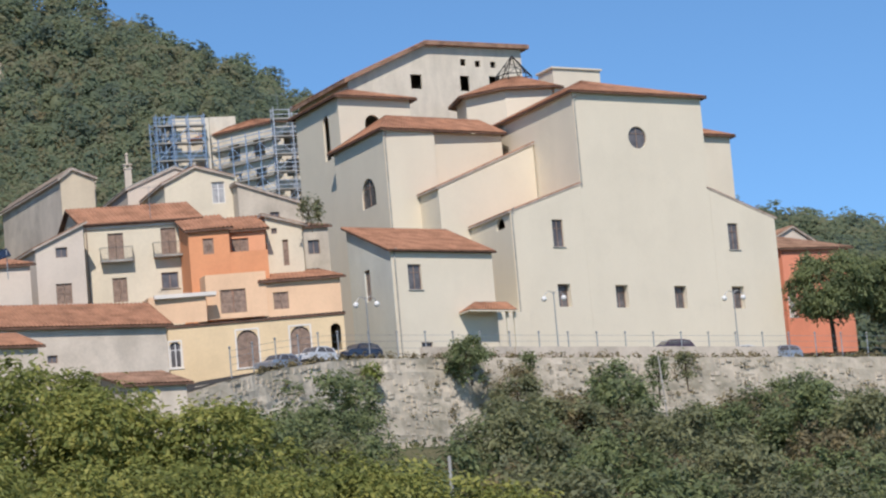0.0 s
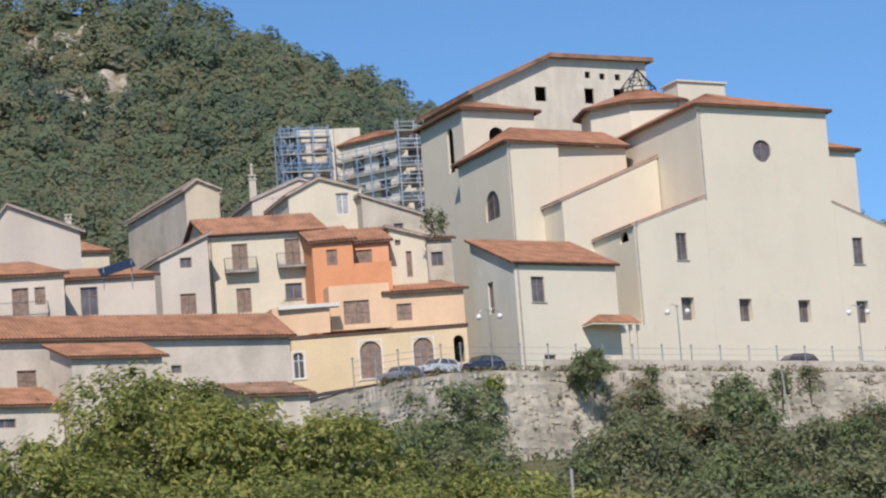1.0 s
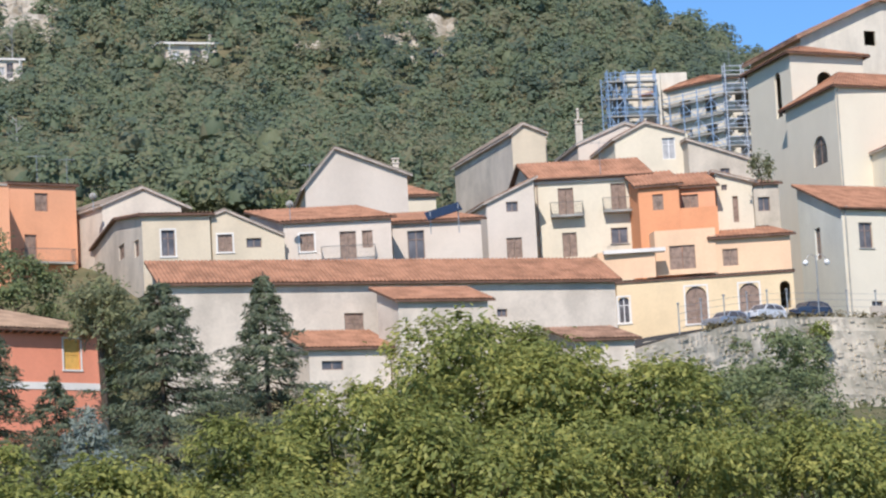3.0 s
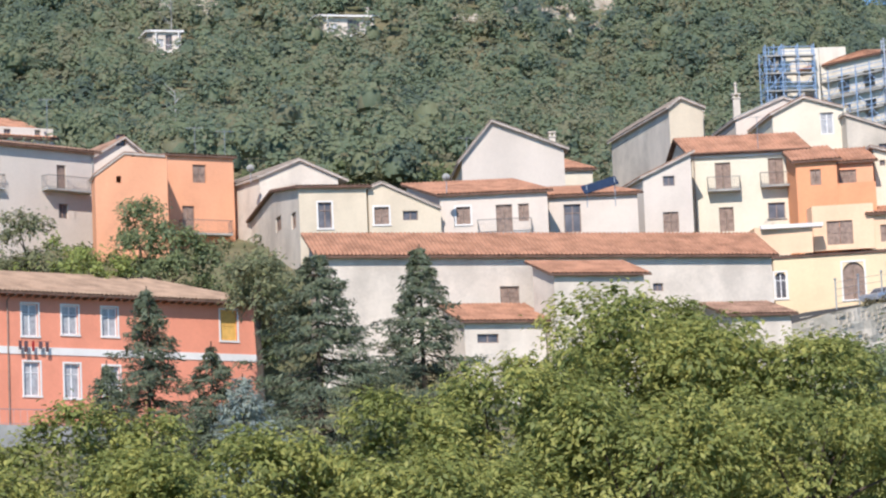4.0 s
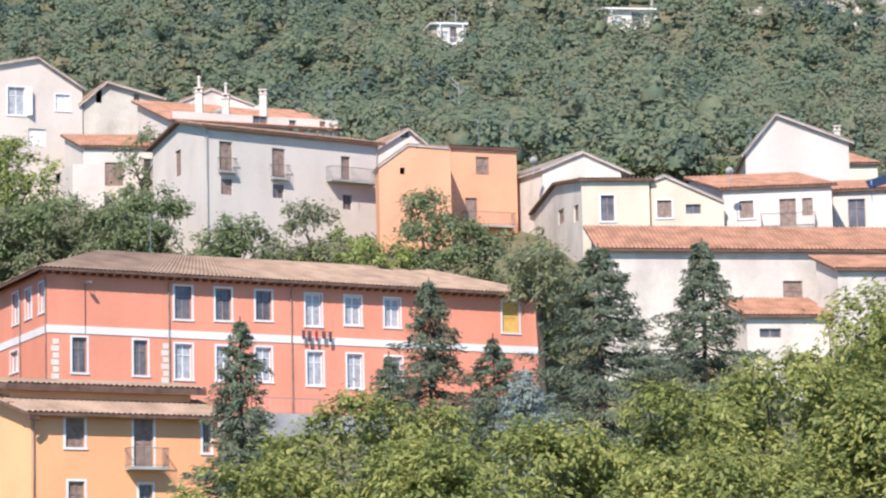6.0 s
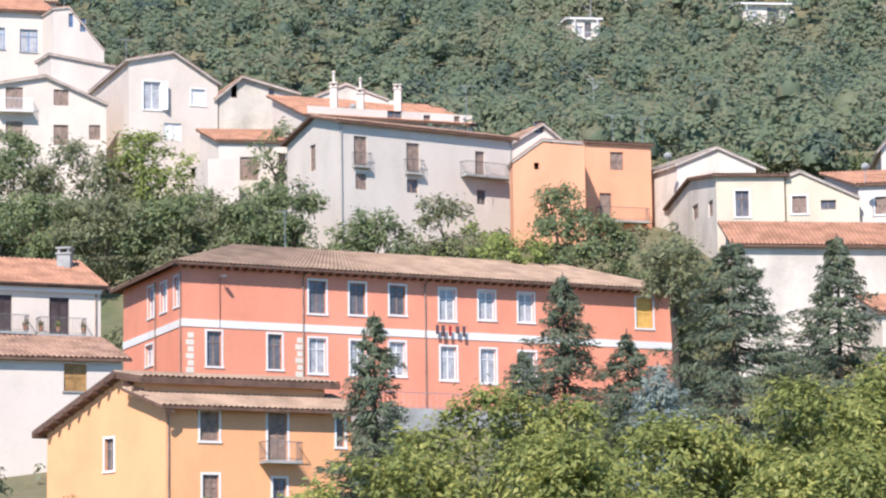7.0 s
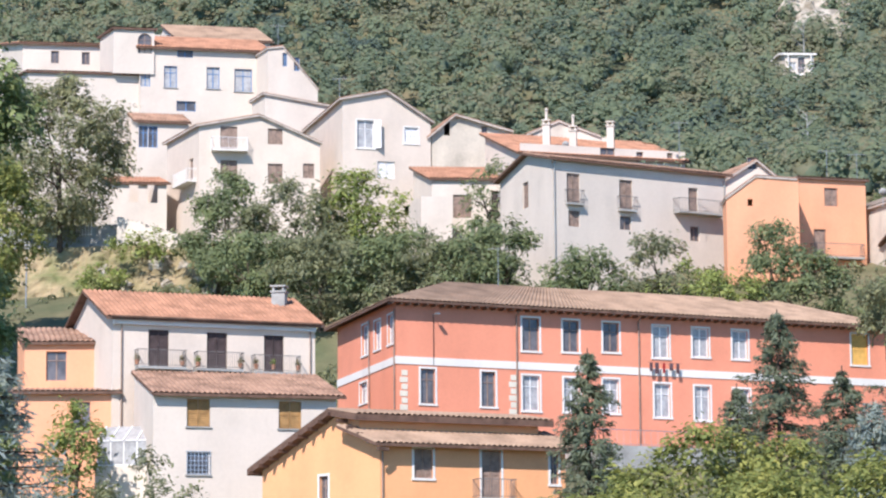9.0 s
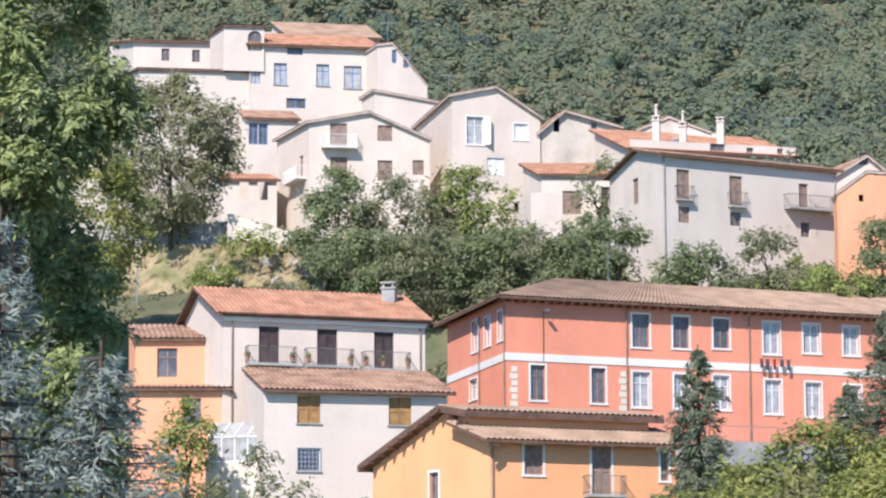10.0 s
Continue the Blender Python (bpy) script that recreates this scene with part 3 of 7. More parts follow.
# bell storey behind the choir
cblock(-5.4, 23.1, 7.9, 10, [(0, 26.9), (10, 26.9)], hip=(1.8, 3.6), ov=0.6,
       front=[(-2.6, 23.3, 1.7, 2.0, "arch_hole")], left=[(25.5, 21.5, 1.4, 4.2, "arch_hole")])
# tall unplastered body with square openings
cblock(-1.2, 29, 20.2, 12, [(0, 30.1), (8.9, 33.95), (20.2, 34.05)], "u", ov=0.7, wall=M_STONEW, thick=0.34, fascia=M_TILE_OLD,
       front=[(5.9, 29.4, 1.3, 1.4, "hole"), (11.6, 29.4, 1.1, 1.5, "hole"), (15.0, 29.7, 1.3, 1.3, "hole"),
              (11.8, 31.9, 0.65, 0.65, "hole"), (13.5, 31.85, 0.65, 0.6, "hole"), (15.3, 31.85, 0.65, 0.6, "hole")])
# body behind the right aisle
cblock(27.5, 12, 5.3, 10, [(0, 22.1), (10, 22.1)], hip=(2.0, 2.4), ov=0.5)
# low wing with the side entrance
PW, wn_ = cblock(-15.6, -6, 10.0, 8.5, [(0, 7.4), (8.5, 10.6)], ov=0.35, left_wall=M_GREEN, gutter=True,
                 front=[(-14.05, 4.1, 1.3, 2.1, "winb", "_"), (-13.3, -0.8, 1.1, 0.55, "winb")],
                 left=[(-1.6, 3.9, 1.1, 2.6, "winb")])


def octagon():
    """The eight-sided lantern over the crossing with its tiled roof."""
    c = cf * 12.9 + cs * 20
    ring = lambda r, z: [c + Vector((r * math.cos(math.pi * (i + 0.5) / 4), r * math.sin(math.pi * (i + 0.5) / 4), z))
                         for i in range(8)]
    sh = Shape()
    a, b = ring(5.7, 18), ring(5.7, 26.7)
    for i in range(8):
        j = (i + 1) % 8
        sh.poly(a[i], a[j], b[j], b[i])
    part("lantern_wall", sh, M_CREAM, church)
    e, top = ring(6.5, 26.6), ring(0.9, 28.6)
    for i in range(8):
        j = (i + 1) % 8
        roof_planes(church, [(e[i], e[j], top[j], top[i])], M_TILE, name="lantern_roof_slope")


octagon()
sh = Shape()
sh.box(cf * 14.0 + cs * 14 + UP * 22, cf * 5.4, cs * 3, UP * 6.3)
sh.box(cf * 13.8 + cs * 13.8 + UP * 28.3, cf * 5.8, cs * 3.4, UP * 0.15)
part("rooftop_box", sh, M_CREAM, church, "pale box-shaped stair head on the roof")
sh = Shape()
c = cf * 12.6 + cs * 19.5
hex_ = [c + Vector((1.7 * math.cos(math.pi * i / 3), 1.7 * math.sin(math.pi * i / 3), 28.75)) for i in range(6)]
for p, q in zip(hex_, hex_[1:] + hex_[:1]):
    sh.tube(p, q, 0.06, n=4)
    sh.tube(p, c + UP * 30.7, 0.06, n=4)
    sh.tube(p - UP * 1.0, p, 0.06, n=4)
    sh.tube(p.lerp(c + UP * 30.7, 0.5), q.lerp(c + UP * 30.7, 0.5), 0.04, n=4)
    sh.tube(p.lerp(c + UP * 30.7, 0.5), q, 0.04, n=4)
part("bell_frame", sh, M_IRON, church, "open pyramid-shaped iron frame on the roof")
# canopy over the side door
k1, k2, k3, k4 = ch(-9.4, -8.0, 2.1), ch(-4.5, -8.0, 2.1), ch(-4.5, -6.02, 3.05), ch(-7.6, -6.02, 3.05)
roof_planes(church, [(k1, k2, k3, k4), (ch(-9.4, -6.02, 2.1), k1, k4, k4)], M_TILE, 0.1, name="canopy", fascia=M_CREAM)
for u in (-5.5, -4.75):
    sh = Shape()
    sh.box(cf * u - cs * 7.6 + UP * LOW, cf * 0.22, cs * 0.22, UP * 5.2)
    part("canopy_post", sh, M_CREAM, church)
sh = Shape()
sh.box(cf * -5.5 - cs * 2.08 + UP * -1.6, cf * 1.3, cs * 0.1, UP * 3.2)
part("door", sh, M_BROWN, church, "brown wooden side door")
sh = Shape()
sh.box(cf * -5.55 - cs * 2 + UP * LOW, cf * 5.5, cs * 4, UP * (2.9 - LOW))
part("link_wall", sh, M_CREAM, church)
for PP, u, z in ((PL, 0.12, 15.0), (PN, 0.1, 25.2), (PW, 0.3, 10.2)):
    pipe(church, PP, u, 0, 17.4 if z > 20 else 0.5, z, cn, 0.06, M_CONC)
pipe(church, PC, 0.1, 0, 14, 24, cn, 0.06, M_CONC)

# ---- houses beside the church ----
HY = house("yellow_house", "tall pale yellow house with brown shutters and two balconies",
    (26.49, 271.00, 38.75), -4, 8, 9.30, 9, [(0, 9), (4.5, 11.0), (9, 9)], axis="w",
    wall=M_PALEY, tile=M_TILE, ov=0.4, gutter=True,
    front=[(1.83, 5.87, 1.27, 2.26, 'shut', '!', 2.6), (6.14, 6.04, 1.23, 2.27, 'shut', '!', 2.6), (1.98, 2.47, 1.18, 1.99, 'shut', ''), (5.95, 3.35, 1.37, 1.3, 'winb', '_')],
    left=[])
_h = house("white_house", "white plastered house with a raking roof edge",
    (22.20, 268.00, 37.53), -2, 12, 3.90, 10, [(0, 8), (3.9, 9.75)], axis="u",
    wall=M_WHITE, tile=M_TILE_OLD, ov=0.3,
    front=[(1.59, 7.14, 0.94, 0.82, 'winb', ''), (1.45, 3.39, 1.25, 1.64, 'shut', '')],
    left=[])
_h = house("orange_house", "orange plastered house with tiled roof and a terrace",
    (34.39, 267.00, 37.16), -12, 5, 3.26, 8, [(0, 9), (4, 10.6), (8, 9)], axis="w",
    wall=M_ORANGE, tile=M_TILE, ov=0.35,
    front=[(1.12, 6.93, 0.86, 1.28, 'shut', '')],
    left=[])
_h = house("orange_annex", "orange plastered annex under a tiled roof",
    (37.88, 268.50, 38.23), -10, 5, 2.91, 7, [(0, 8), (3.5, 9.5), (7, 8)], axis="w",
    wall=M_ORANGE2, tile=M_TILE, ov=0.35,
    front=[(0.18, 6.12, 1.36, 1.15, 'shut', '')],
    left=[])
_h = house("terrace_block", "orange plastered terrace wall block",
    (37.44, 266.40, 39.10), -8, 5, 3.16, 2.0, [(0, 5), (2, 5.02)], axis="w",
    wall=M_ORANGE, tile=M_CONC, ov=0.02, bare=True,
    front=[],
    left=[])
_h = house("cream_tower_house", "narrow cream house with a tall brown door",
    (41.09, 269.50, 38.51), -4, 7, 2.94, 7, [(0, 8.9), (3.0, 8)], axis="u",
    wall=M_PALEY, tile=M_TILE_OLD, ov=0.35,
    front=[(0.43, 7.4, 0.46, 0.46, 'winb', ''), (1.26, 4.73, 0.46, 2.14, 'door', '')],
    left=[])
_h = house("peach_house", "peach plastered house above a yellow base with arched doors",
    (35.21, 265.00, 38.52), -8, 6, 4.83, 9, [(0, 3.6), (9, 3.8)], axis="w",
    wall=M_PEACH, tile=M_CONC, ov=0.1, bare=True,
    front=[(1.1, 0.43, 2.05, 1.9, 'shut', '')],
    left=[])
_h = house("peach_annex", "peach plastered annex with tiled roof",
    (39.71, 264.50, 38.12), -6, 6, 6.20, 8, [(0, 3.2), (7, 4.8)], axis="w",
    wall=M_PEACH, tile=M_TILE, ov=0.4,
    front=[(0.78, 0.87, 1.21, 1.36, 'shut', '')],
    left=[])
_h = house("peach_low_house", "peach plastered low block with a white ledge",
    (30.49, 264.20, 38.25), -8, 6, 4.53, 7, [(0, 2.2), (7, 2.3)], axis="w",
    wall=M_PEACH, tile=M_CONC, ov=0.05, bare=True,
    front=[],
    left=[])
_h = house("arcade_house", "yellow plastered ground floor with arched brown doors",
    (31.76, 263.60, 28.93), -10, 8, 13.92, 9, [(0, 9), (9, 9.1)], axis="w",
    wall=M_YELLOW, tile=M_CONC, ov=0.12,
    front=[(5.37, 5.34, 1.68, 2.95, 'arch_door', '+'), (9.6, 5.44, 1.56, 2.81, 'arch_door', '+'), (12.8, 6.09, 0.8, 2.15, 'arch_hole', ''), (0.05, 5.76, 0.89, 2.05, 'arch', '+')],
    left=[])
_h = house("gable_house", "cream house with a low gable and dark doorway",
    (34.48, 281.00, 44.62), -4, 7, 6.20, 10, [(0, 8), (2.6, 9.25), (5.6, 8.3)], axis="u",
    wall=M_PALEY, tile=M_TILE_OLD, ov=0.3,
    front=[(3.99, 6.01, 1.1, 1.84, 'curt', '')],
    left=[])
_h = house("grey_gable_wing", "grey weathered masonry house with a sloping roof edge",
    (40.41, 279.00, 43.69), 0, 8, 5.53, 9, [(0, 8.2), (5.0, 6.4)], axis="u",
    wall=M_GREYP, tile=M_TILE_GREY, ov=0.25,
    front=[(2.59, 5.03, 0.81, 0.63, 'winb', '')],
    left=[])
_h = house("white_roof_house", "white-rendered house with a pale shallow roof",
    (32.23, 289.00, 45.73), 0, 8, 5.90, 8, [(0, 8), (4.2, 9.7), (6.5, 8.9)], axis="u",
    wall=M_WHITE, tile=M_CONC, ov=0.2,
    front=[],
    left=[])
chimney(_h[0], _h[1](0.4, 1, 8.6), 0.6, 1.3, M_DIRTY, True)
# the side wall's paler plaster stands in for sunlight falling on it
_h = house("tall_gable_house", "tall house with a long pale side wall and cream gable end",
    (25.94, 283.00, 43.92), 12, 14, 2.99, 16, [(0, 10), (1.0, 10.75), (2.9, 10.0)], axis="u",
    wall=M_OCHRE, tile=M_TILE_GREY, ov=0.3, left_wall=M_DIRTY,
    front=[],
    left=[])
chimney(_h[0], _h[1](3.4, 2, 8.5), 0.7, 1.0)
_h = house("dark_gap_house", "shaded low house in the lane beside the church",
    (45.05, 275.00, 41.26), 0, 10, 2.09, 5, [(0, 6), (5, 7)], axis="w",
    wall=M_GREYP, tile=M_TILE_OLD, ov=0.3,
    front=[(0.29, 3.67, 1.0, 1.19, 'winb', '')],
    left=[])

# ---- long barn and the row behind it ----
_h = house("long_barn", "long low whitewashed building with a terracotta roof",
    (-3.48, 240.00, 24.20), 14.4, 10, 34.40, 5.0, [(0, 12), (5.0, 14.1)], axis="w",
    wall=M_DIRTY, tile=M_TILE, ov=0.5,
    front=[(13.3, 8.2, 1.45, 1.44, 'shut', ''), (25.01, 9.23, 0.79, 0.58, 'winb', '')],
    left=[])
_h = house("barn_lean_to", "whitewashed annex with its own small tiled roof",
    (13.03, 237.50, 22.89), 14, 25, 6.69, 3.2, [(0, 11), (3.2, 12.15)], axis="w",
    wall=M_DIRTY, tile=M_TILE, ov=0.4,
    front=[],
    left=[])
_h = house("barn_porch", "low whitewashed outbuilding with tiled lean-to roof",
    (6.53, 237.00, 21.71), 14, 20, 5.96, 4, [(0, 9), (4, 10.5)], axis="w",
    wall=M_DIRTY, tile=M_TILE, ov=0.4,
    front=[(0.91, 7.36, 1.57, 0.64, 'winb', '')],
    left=[])
_h = house("barn_end_shed", "low shed with a small tiled roof",
    (25.60, 239.00, 21.66), 8, 20, 4.37, 5, [(0, 9), (4, 10.2)], axis="w",
    wall=M_DIRTY, tile=M_TILE_OLD, ov=0.4,
    front=[],
    left=[])
_h = house("ochre_house", "ochre plastered house with white corner strips",
    (-5.05, 250.00, 36.80), 9, 15, 5.11, 16, [(0, 6), (8, 7.0), (16, 6)], axis="w",
    wall=M_OCHRE, tile=M_TILE_OLD, ov=0.35, left_wall=M_DIRTY,
    front=[(1.42, 2.85, 1.01, 1.95, 'winb', '+')],
    left=[(1.19, 3.13, 1.41, 1.24, 'shut', ''), (5.89, 3.69, 1.83, 1.14, 'shut', '')])
_h = house("small_ochre_house", "small ochre house with a pink shuttered window",
    (0.13, 251.00, 36.70), 5, 20, 5.41, 8, [(0, 6), (1.0, 6.35), (5.2, 4.4)], axis="u",
    wall=M_OCHRE, tile=M_TILE_GREY, ov=0.2,
    front=[(0.4, 3.19, 1.1, 1.32, 'shut', '+'), (2.55, 3.45, 1.14, 0.72, 'winb', '')],
    left=[])
_h = house("white_row_house", "low white house with brown door and shutters",
    (5.52, 252.50, 37.20), -3, 20, 8.10, 7, [(0, 5), (7, 6.9)], axis="w",
    wall=M_WHITE, tile=M_TILE, ov=0.35,
    front=[(1.19, 2.66, 1.06, 1.33, 'shut', '+'), (4.18, 1.83, 1.23, 2.19, 'door', '!', 4.0), (5.87, 2.69, 0.8, 1.33, 'shut', '')],
    left=[])
_h = house("white_row_annex", "white annex with a dark doorway",
    (13.86, 255.00, 37.18), -3, 20, 6.75, 7, [(0, 5), (7, 6.6)], axis="w",
    wall=M_WHITE, tile=M_TILE, ov=0.35,
    front=[(1.1, 2.11, 1.29, 2.17, 'winb', '')],
    left=[])
_h = house("white_gable_house", "white house with a tall gable and grey roof edge",
    (7.73, 268.00, 38.53), 16, 3, 8.71, 9, [(0, 9), (2.65, 12.1), (8.8, 10.0)], axis="u",
    wall=M_WHITE, tile=M_TILE_GREY, ov=0.35, left_wall=M_DIRTY,
    front=[],
    left=[])
chimney(_h[0], _h[1](8.0, 2, 10.4), 0.5, 0.8)
_h = house("low_tile_house", "low house with orange tiled roof",
    (16.74, 282.00, 43.72), 5, 20, 2.41, 7, [(0, 5), (7, 7.0)], axis="w",
    wall=M_PALEY, tile=M_TILE, ov=0.3,
    front=[],
    left=[])
_h = house("white_back_house", "white house with a low gable",
    (-8.37, 264.00, 39.06), 5, 30, 6.18, 10, [(0, 7), (3.1, 8.25), (6.6, 6.6)], axis="u",
    wall=M_DIRTY, tile=M_TILE_GREY, ov=0.3,
    front=[(0.73, 5.21, 0.61, 0.63, 'hole', '')],
    left=[])

# ---- coral building and its neighbours ----
HC = house("coral_building", "long two-storey coral building with white string course and window surrounds",
    (-39.00, 215.00, 20.29), 34, 27, 37.55, 14, [(0, 12), (14, 12)], axis="w",
    wall=M_CORAL, tile=M_TILE_TAN, hip=(2.5, 6.0), ov=0.8,
    front=[(9.11, 9.17, 1.25, 2.19, 'winb', '+'), (12.11, 9.23, 1.18, 2.12, 'winb', '+'), (15.11, 9.36, 1.19, 1.98, 'winb', '+'), (18.88, 9.14, 1.21, 2.15, 'curt', '+'), (21.91, 9.34, 1.23, 1.94, 'curt', '+'), (24.99, 9.32, 1.19, 1.95, 'curt', '+'), (9.1, 5.19, 1.25, 2.33, 'curt', '+'), (12.14, 5.22, 1.18, 2.27, 'curt', '+'), (15.05, 5.25, 1.19, 2.28, 'curt', '+'), (18.93, 5.12, 1.21, 2.26, 'curt', '+'), (22.0, 5.03, 1.18, 2.31, 'curt', '+'), (24.98, 4.98, 1.28, 2.29, 'curt', '+'), (34.39, 9.33, 1.34, 2.14, 'blind', '+'), (1.73, 5.37, 1.04, 2.29, 'winb', '+'), (6.1, 5.34, 1.02, 2.31, 'winb', '+')],
    left=[(6.46, 9.32, 1.49, 2.05, 'curt', '+'), (3.53, 9.34, 1.45, 1.91, 'curt', '+'), (0.55, 9.34, 1.29, 1.93, 'curt', '+'), (6.78, 6.14, 1.76, 1.37, 'curt', '+')])
HA = house("apricot_house", "apricot plastered house with wide brown eaves",
    (-33.57, 180.00, 10.75), 32, 52, 11.02, 1.7, [(0, 9), (1.7, 9.62)], axis="w",
    wall=M_APRICOT, tile=M_TILE_TAN, ov=0.8,
    front=[(2.0, 6.98, 1.09, 1.6, 'shut', '+'), (5.99, 5.99, 1.15, 2.64, 'shut', '+!', 2.2), (2.14, 3.76, 0.93, 1.38, 'shut', '+'), (6.27, 3.67, 0.8, 1.36, 'winb', '+'), (10.11, 6.85, 0.48, 1.72, 'winb', '+')],
    left=[])
block(HA[0], HA[3], HA[4], 10.7, 8.3, [(0, 10.55), (1.9, 10.9), (8.3, 8.3)], "w", (0.0, 1.7, 0), M_APRICOT, M_TILE_TAN, 0.55, thick=0.36, left=[(2.6, 5.6, 0.75, 1.75, "winb", "+")], fascia=M_EAVE)
HP = house("pink_house", "pink-cream house with three balcony doors",
    (-53.40, 198.00, 19.54), 30, 30, 12.94, 11, [(0, 10), (5.5, 12.2), (11, 10)], axis="w",
    wall=M_PINK, tile=M_TILE, ov=0.5, left_wall=M_PINK, gutter=True,
    front=[(2.26, 6.91, 1.29, 2.3, 'shut_dk', '!', 3.0), (5.96, 6.9, 1.3, 2.28, 'shut_dk', '!', 2.9), (9.63, 6.82, 1.28, 2.32, 'shut_dk', '!', 2.9)],
    left=[])
chimney(HP[0], HP[1](11.9, 4, 11.1), 0.85, 1.3, M_CONC)
_h = house("white_low_house", "white two-storey house with honey-coloured shutters",
    (-49.03, 191.00, 13.95), 24, 24, 10.93, 7, [(0, 10), (7, 11.9)], axis="w",
    wall=M_WHITE, tile=M_TILE_OLD, ov=0.5, ends=(0.1, 0.5),
    front=[(1.98, 8.03, 1.38, 1.63, 'shut_tan', '_'), (7.45, 8.0, 1.36, 1.63, 'shut_tan', '_'), (1.99, 5.22, 1.37, 1.35, 'grille', '_')],
    left=[])
_h = house("small_orange_house", "small orange house stepped beside the pink one",
    (-59.82, 201.00, 19.43), 10, 20, 4.78, 7, [(0, 9), (5, 10.4)], axis="w",
    wall=M_ORANGE2, tile=M_TILE_OLD, ov=0.3,
    front=[(1.35, 6.59, 1.26, 1.83, 'winb', '')],
    left=[])
_h = house("orange_lane_house", "orange ground-floor front under a flat tiled ledge",
    (-58.96, 197.00, 16.87), 12, 20, 5.83, 5, [(0, 8), (5, 8.7)], axis="w",
    wall=M_ORANGE2, tile=M_TILE_OLD, ov=0.4,
    front=[(3.27, 5.51, 1.06, 1.89, 'winb', '')],
    left=[])

# ---- upper houses ----
HG = house("grey_house", "weathered pale pinkish-grey house with balconies and small windows",
    (-34.09, 256.00, 37.95), 40, 30, 16.34, 11, [(0, 11), (5, 12.15), (11, 11)], axis="w",
    wall=M_WHITE, tile=M_TILE_OLD, ov=0.5,
    front=[(1.31, 7.6, 1.2, 2.32, 'shut', '!', 1.5), (6.19, 7.46, 1.22, 2.34, 'shut', '!', 1.6), (12.74, 7.69, 0.88, 2.01, 'door', '!', 4.4, 0.3), (1.43, 5.74, 1.04, 1.25, 'shut', ''), (6.2, 5.84, 1.06, 1.08, 'winb', ''), (12.85, 5.43, 0.87, 1.18, 'winb', '')],
    left=[(4.99, 7.91, 1.19, 2.07, 'shut', '')])
HO = house("orange_upper_house", "bright orange house with a balcony among trees",
    (-15.58, 264.00, 40.09), 26, 24, 5.65, 17, [(0, 8), (17, 9.2)], axis="w",
    wall=M_ORANGE2, tile=M_TILE_OLD, ov=0.25,
    front=[(2.13, 5.84, 1.12, 1.45, 'shut', ''), (1.15, 1.75, 1.02, 2.2, 'shut', '!', 4.2, 1.3)],
    left=[])
_h = house("orange_rake_wing", "orange wall with a raking roofline above a masonry base",
    (-20.85, 258.00, 38.66), 20, 10, 5.81, 3, [(0, 7), (2.4, 8.75), (5.6, 8.6)], axis="u",
    wall=M_ORANGE2, tile=M_TILE_OLD, ov=0.1,
    front=[(1.71, 6.42, 0.4, 0.53, 'hole', ''), (3.03, 8.49, 0.23, 0.26, 'hole', '')],
    left=[])
_h = house("white_gable_upper", "white house with a dark grey gable roof",
    (-22.15, 272.00, 42.52), 15, 30, 5.54, 8, [(0, 7), (2.6, 8.6), (5.3, 6.4)], axis="u",
    wall=M_WHITE, tile=M_TILE_OLD, ov=0.4,
    front=[(2.0, 7.92, 0.75, 0.98, 'winb', '')],
    left=[])
HR = house("roof_terrace_house", "long low house with tiled roof and white chimneys",
    (-39.46, 276.00, 46.22), 28, 30, 14.93, 8, [(0, 7), (8, 9.9)], axis="w",
    wall=M_WHITE, tile=M_TILE, ov=0.4,
    front=[(7.19, 6.93, 1.33, 0.83, 'winb', ''), (10.47, 6.69, 0.62, 0.88, 'winb', ''), (13.26, 6.84, 0.52, 0.78, 'winb', '')],
    left=[])
for u, h in ((3.2, 2.2), (5.6, 1.8), (9.0, 2.4)):
    chimney(HR[0], HR[1](u, 2, 7.6), 0.6, h, M_WHITE, u < 8)
_h = house("gable_back_house", "small cream house with a low gable behind the roofs",
    (-40.13, 286.00, 51.65), 10, 30, 6.86, 7, [(0, 5), (2.6, 6.1), (6.0, 4.8)], axis="u",
    wall=M_DIRTY, tile=M_TILE_OLD, ov=0.2,
    front=[],
    left=[])
_h = house("old_dark_gable_house", "old grey-cream house with dark gabled eaves",
    (-48.97, 288.00, 49.33), 15, 25, 7.18, 9, [(0, 8), (2.0, 9.7), (6.6, 8.4)], axis="u",
    wall=M_GREYP, tile=M_TILE_OLD, ov=0.5,
    front=[(4.39, 7.95, 0.5, 0.81, 'winb', ''), (1.1, 7.91, 0.5, 1.42, 'hole', '')],
    left=[])
_h = house("white_terrace_house", "white house with a terracotta roof and a glazed terrace",
    (-47.30, 278.00, 44.62), 14, 25, 6.14, 6, [(0, 7), (6, 8.9)], axis="w",
    wall=M_WHITE, tile=M_TILE, ov=0.3,
    front=[(1.8, 3.63, 1.53, 1.98, 'shut', ''), (5.06, 4.03, 0.58, 1.94, 'shut_dk', '')],
    left=[])
_h = house("terrace_parapet", "white balustrade terrace projecting from the slope",
    (-47.53, 274.00, 44.40), 14, 25, 2.59, 4, [(0, 5), (4, 5.05)], axis="w",
    wall=M_WHITE, tile=M_CONC, ov=0.02, bare=True,
    front=[],
    left=[])
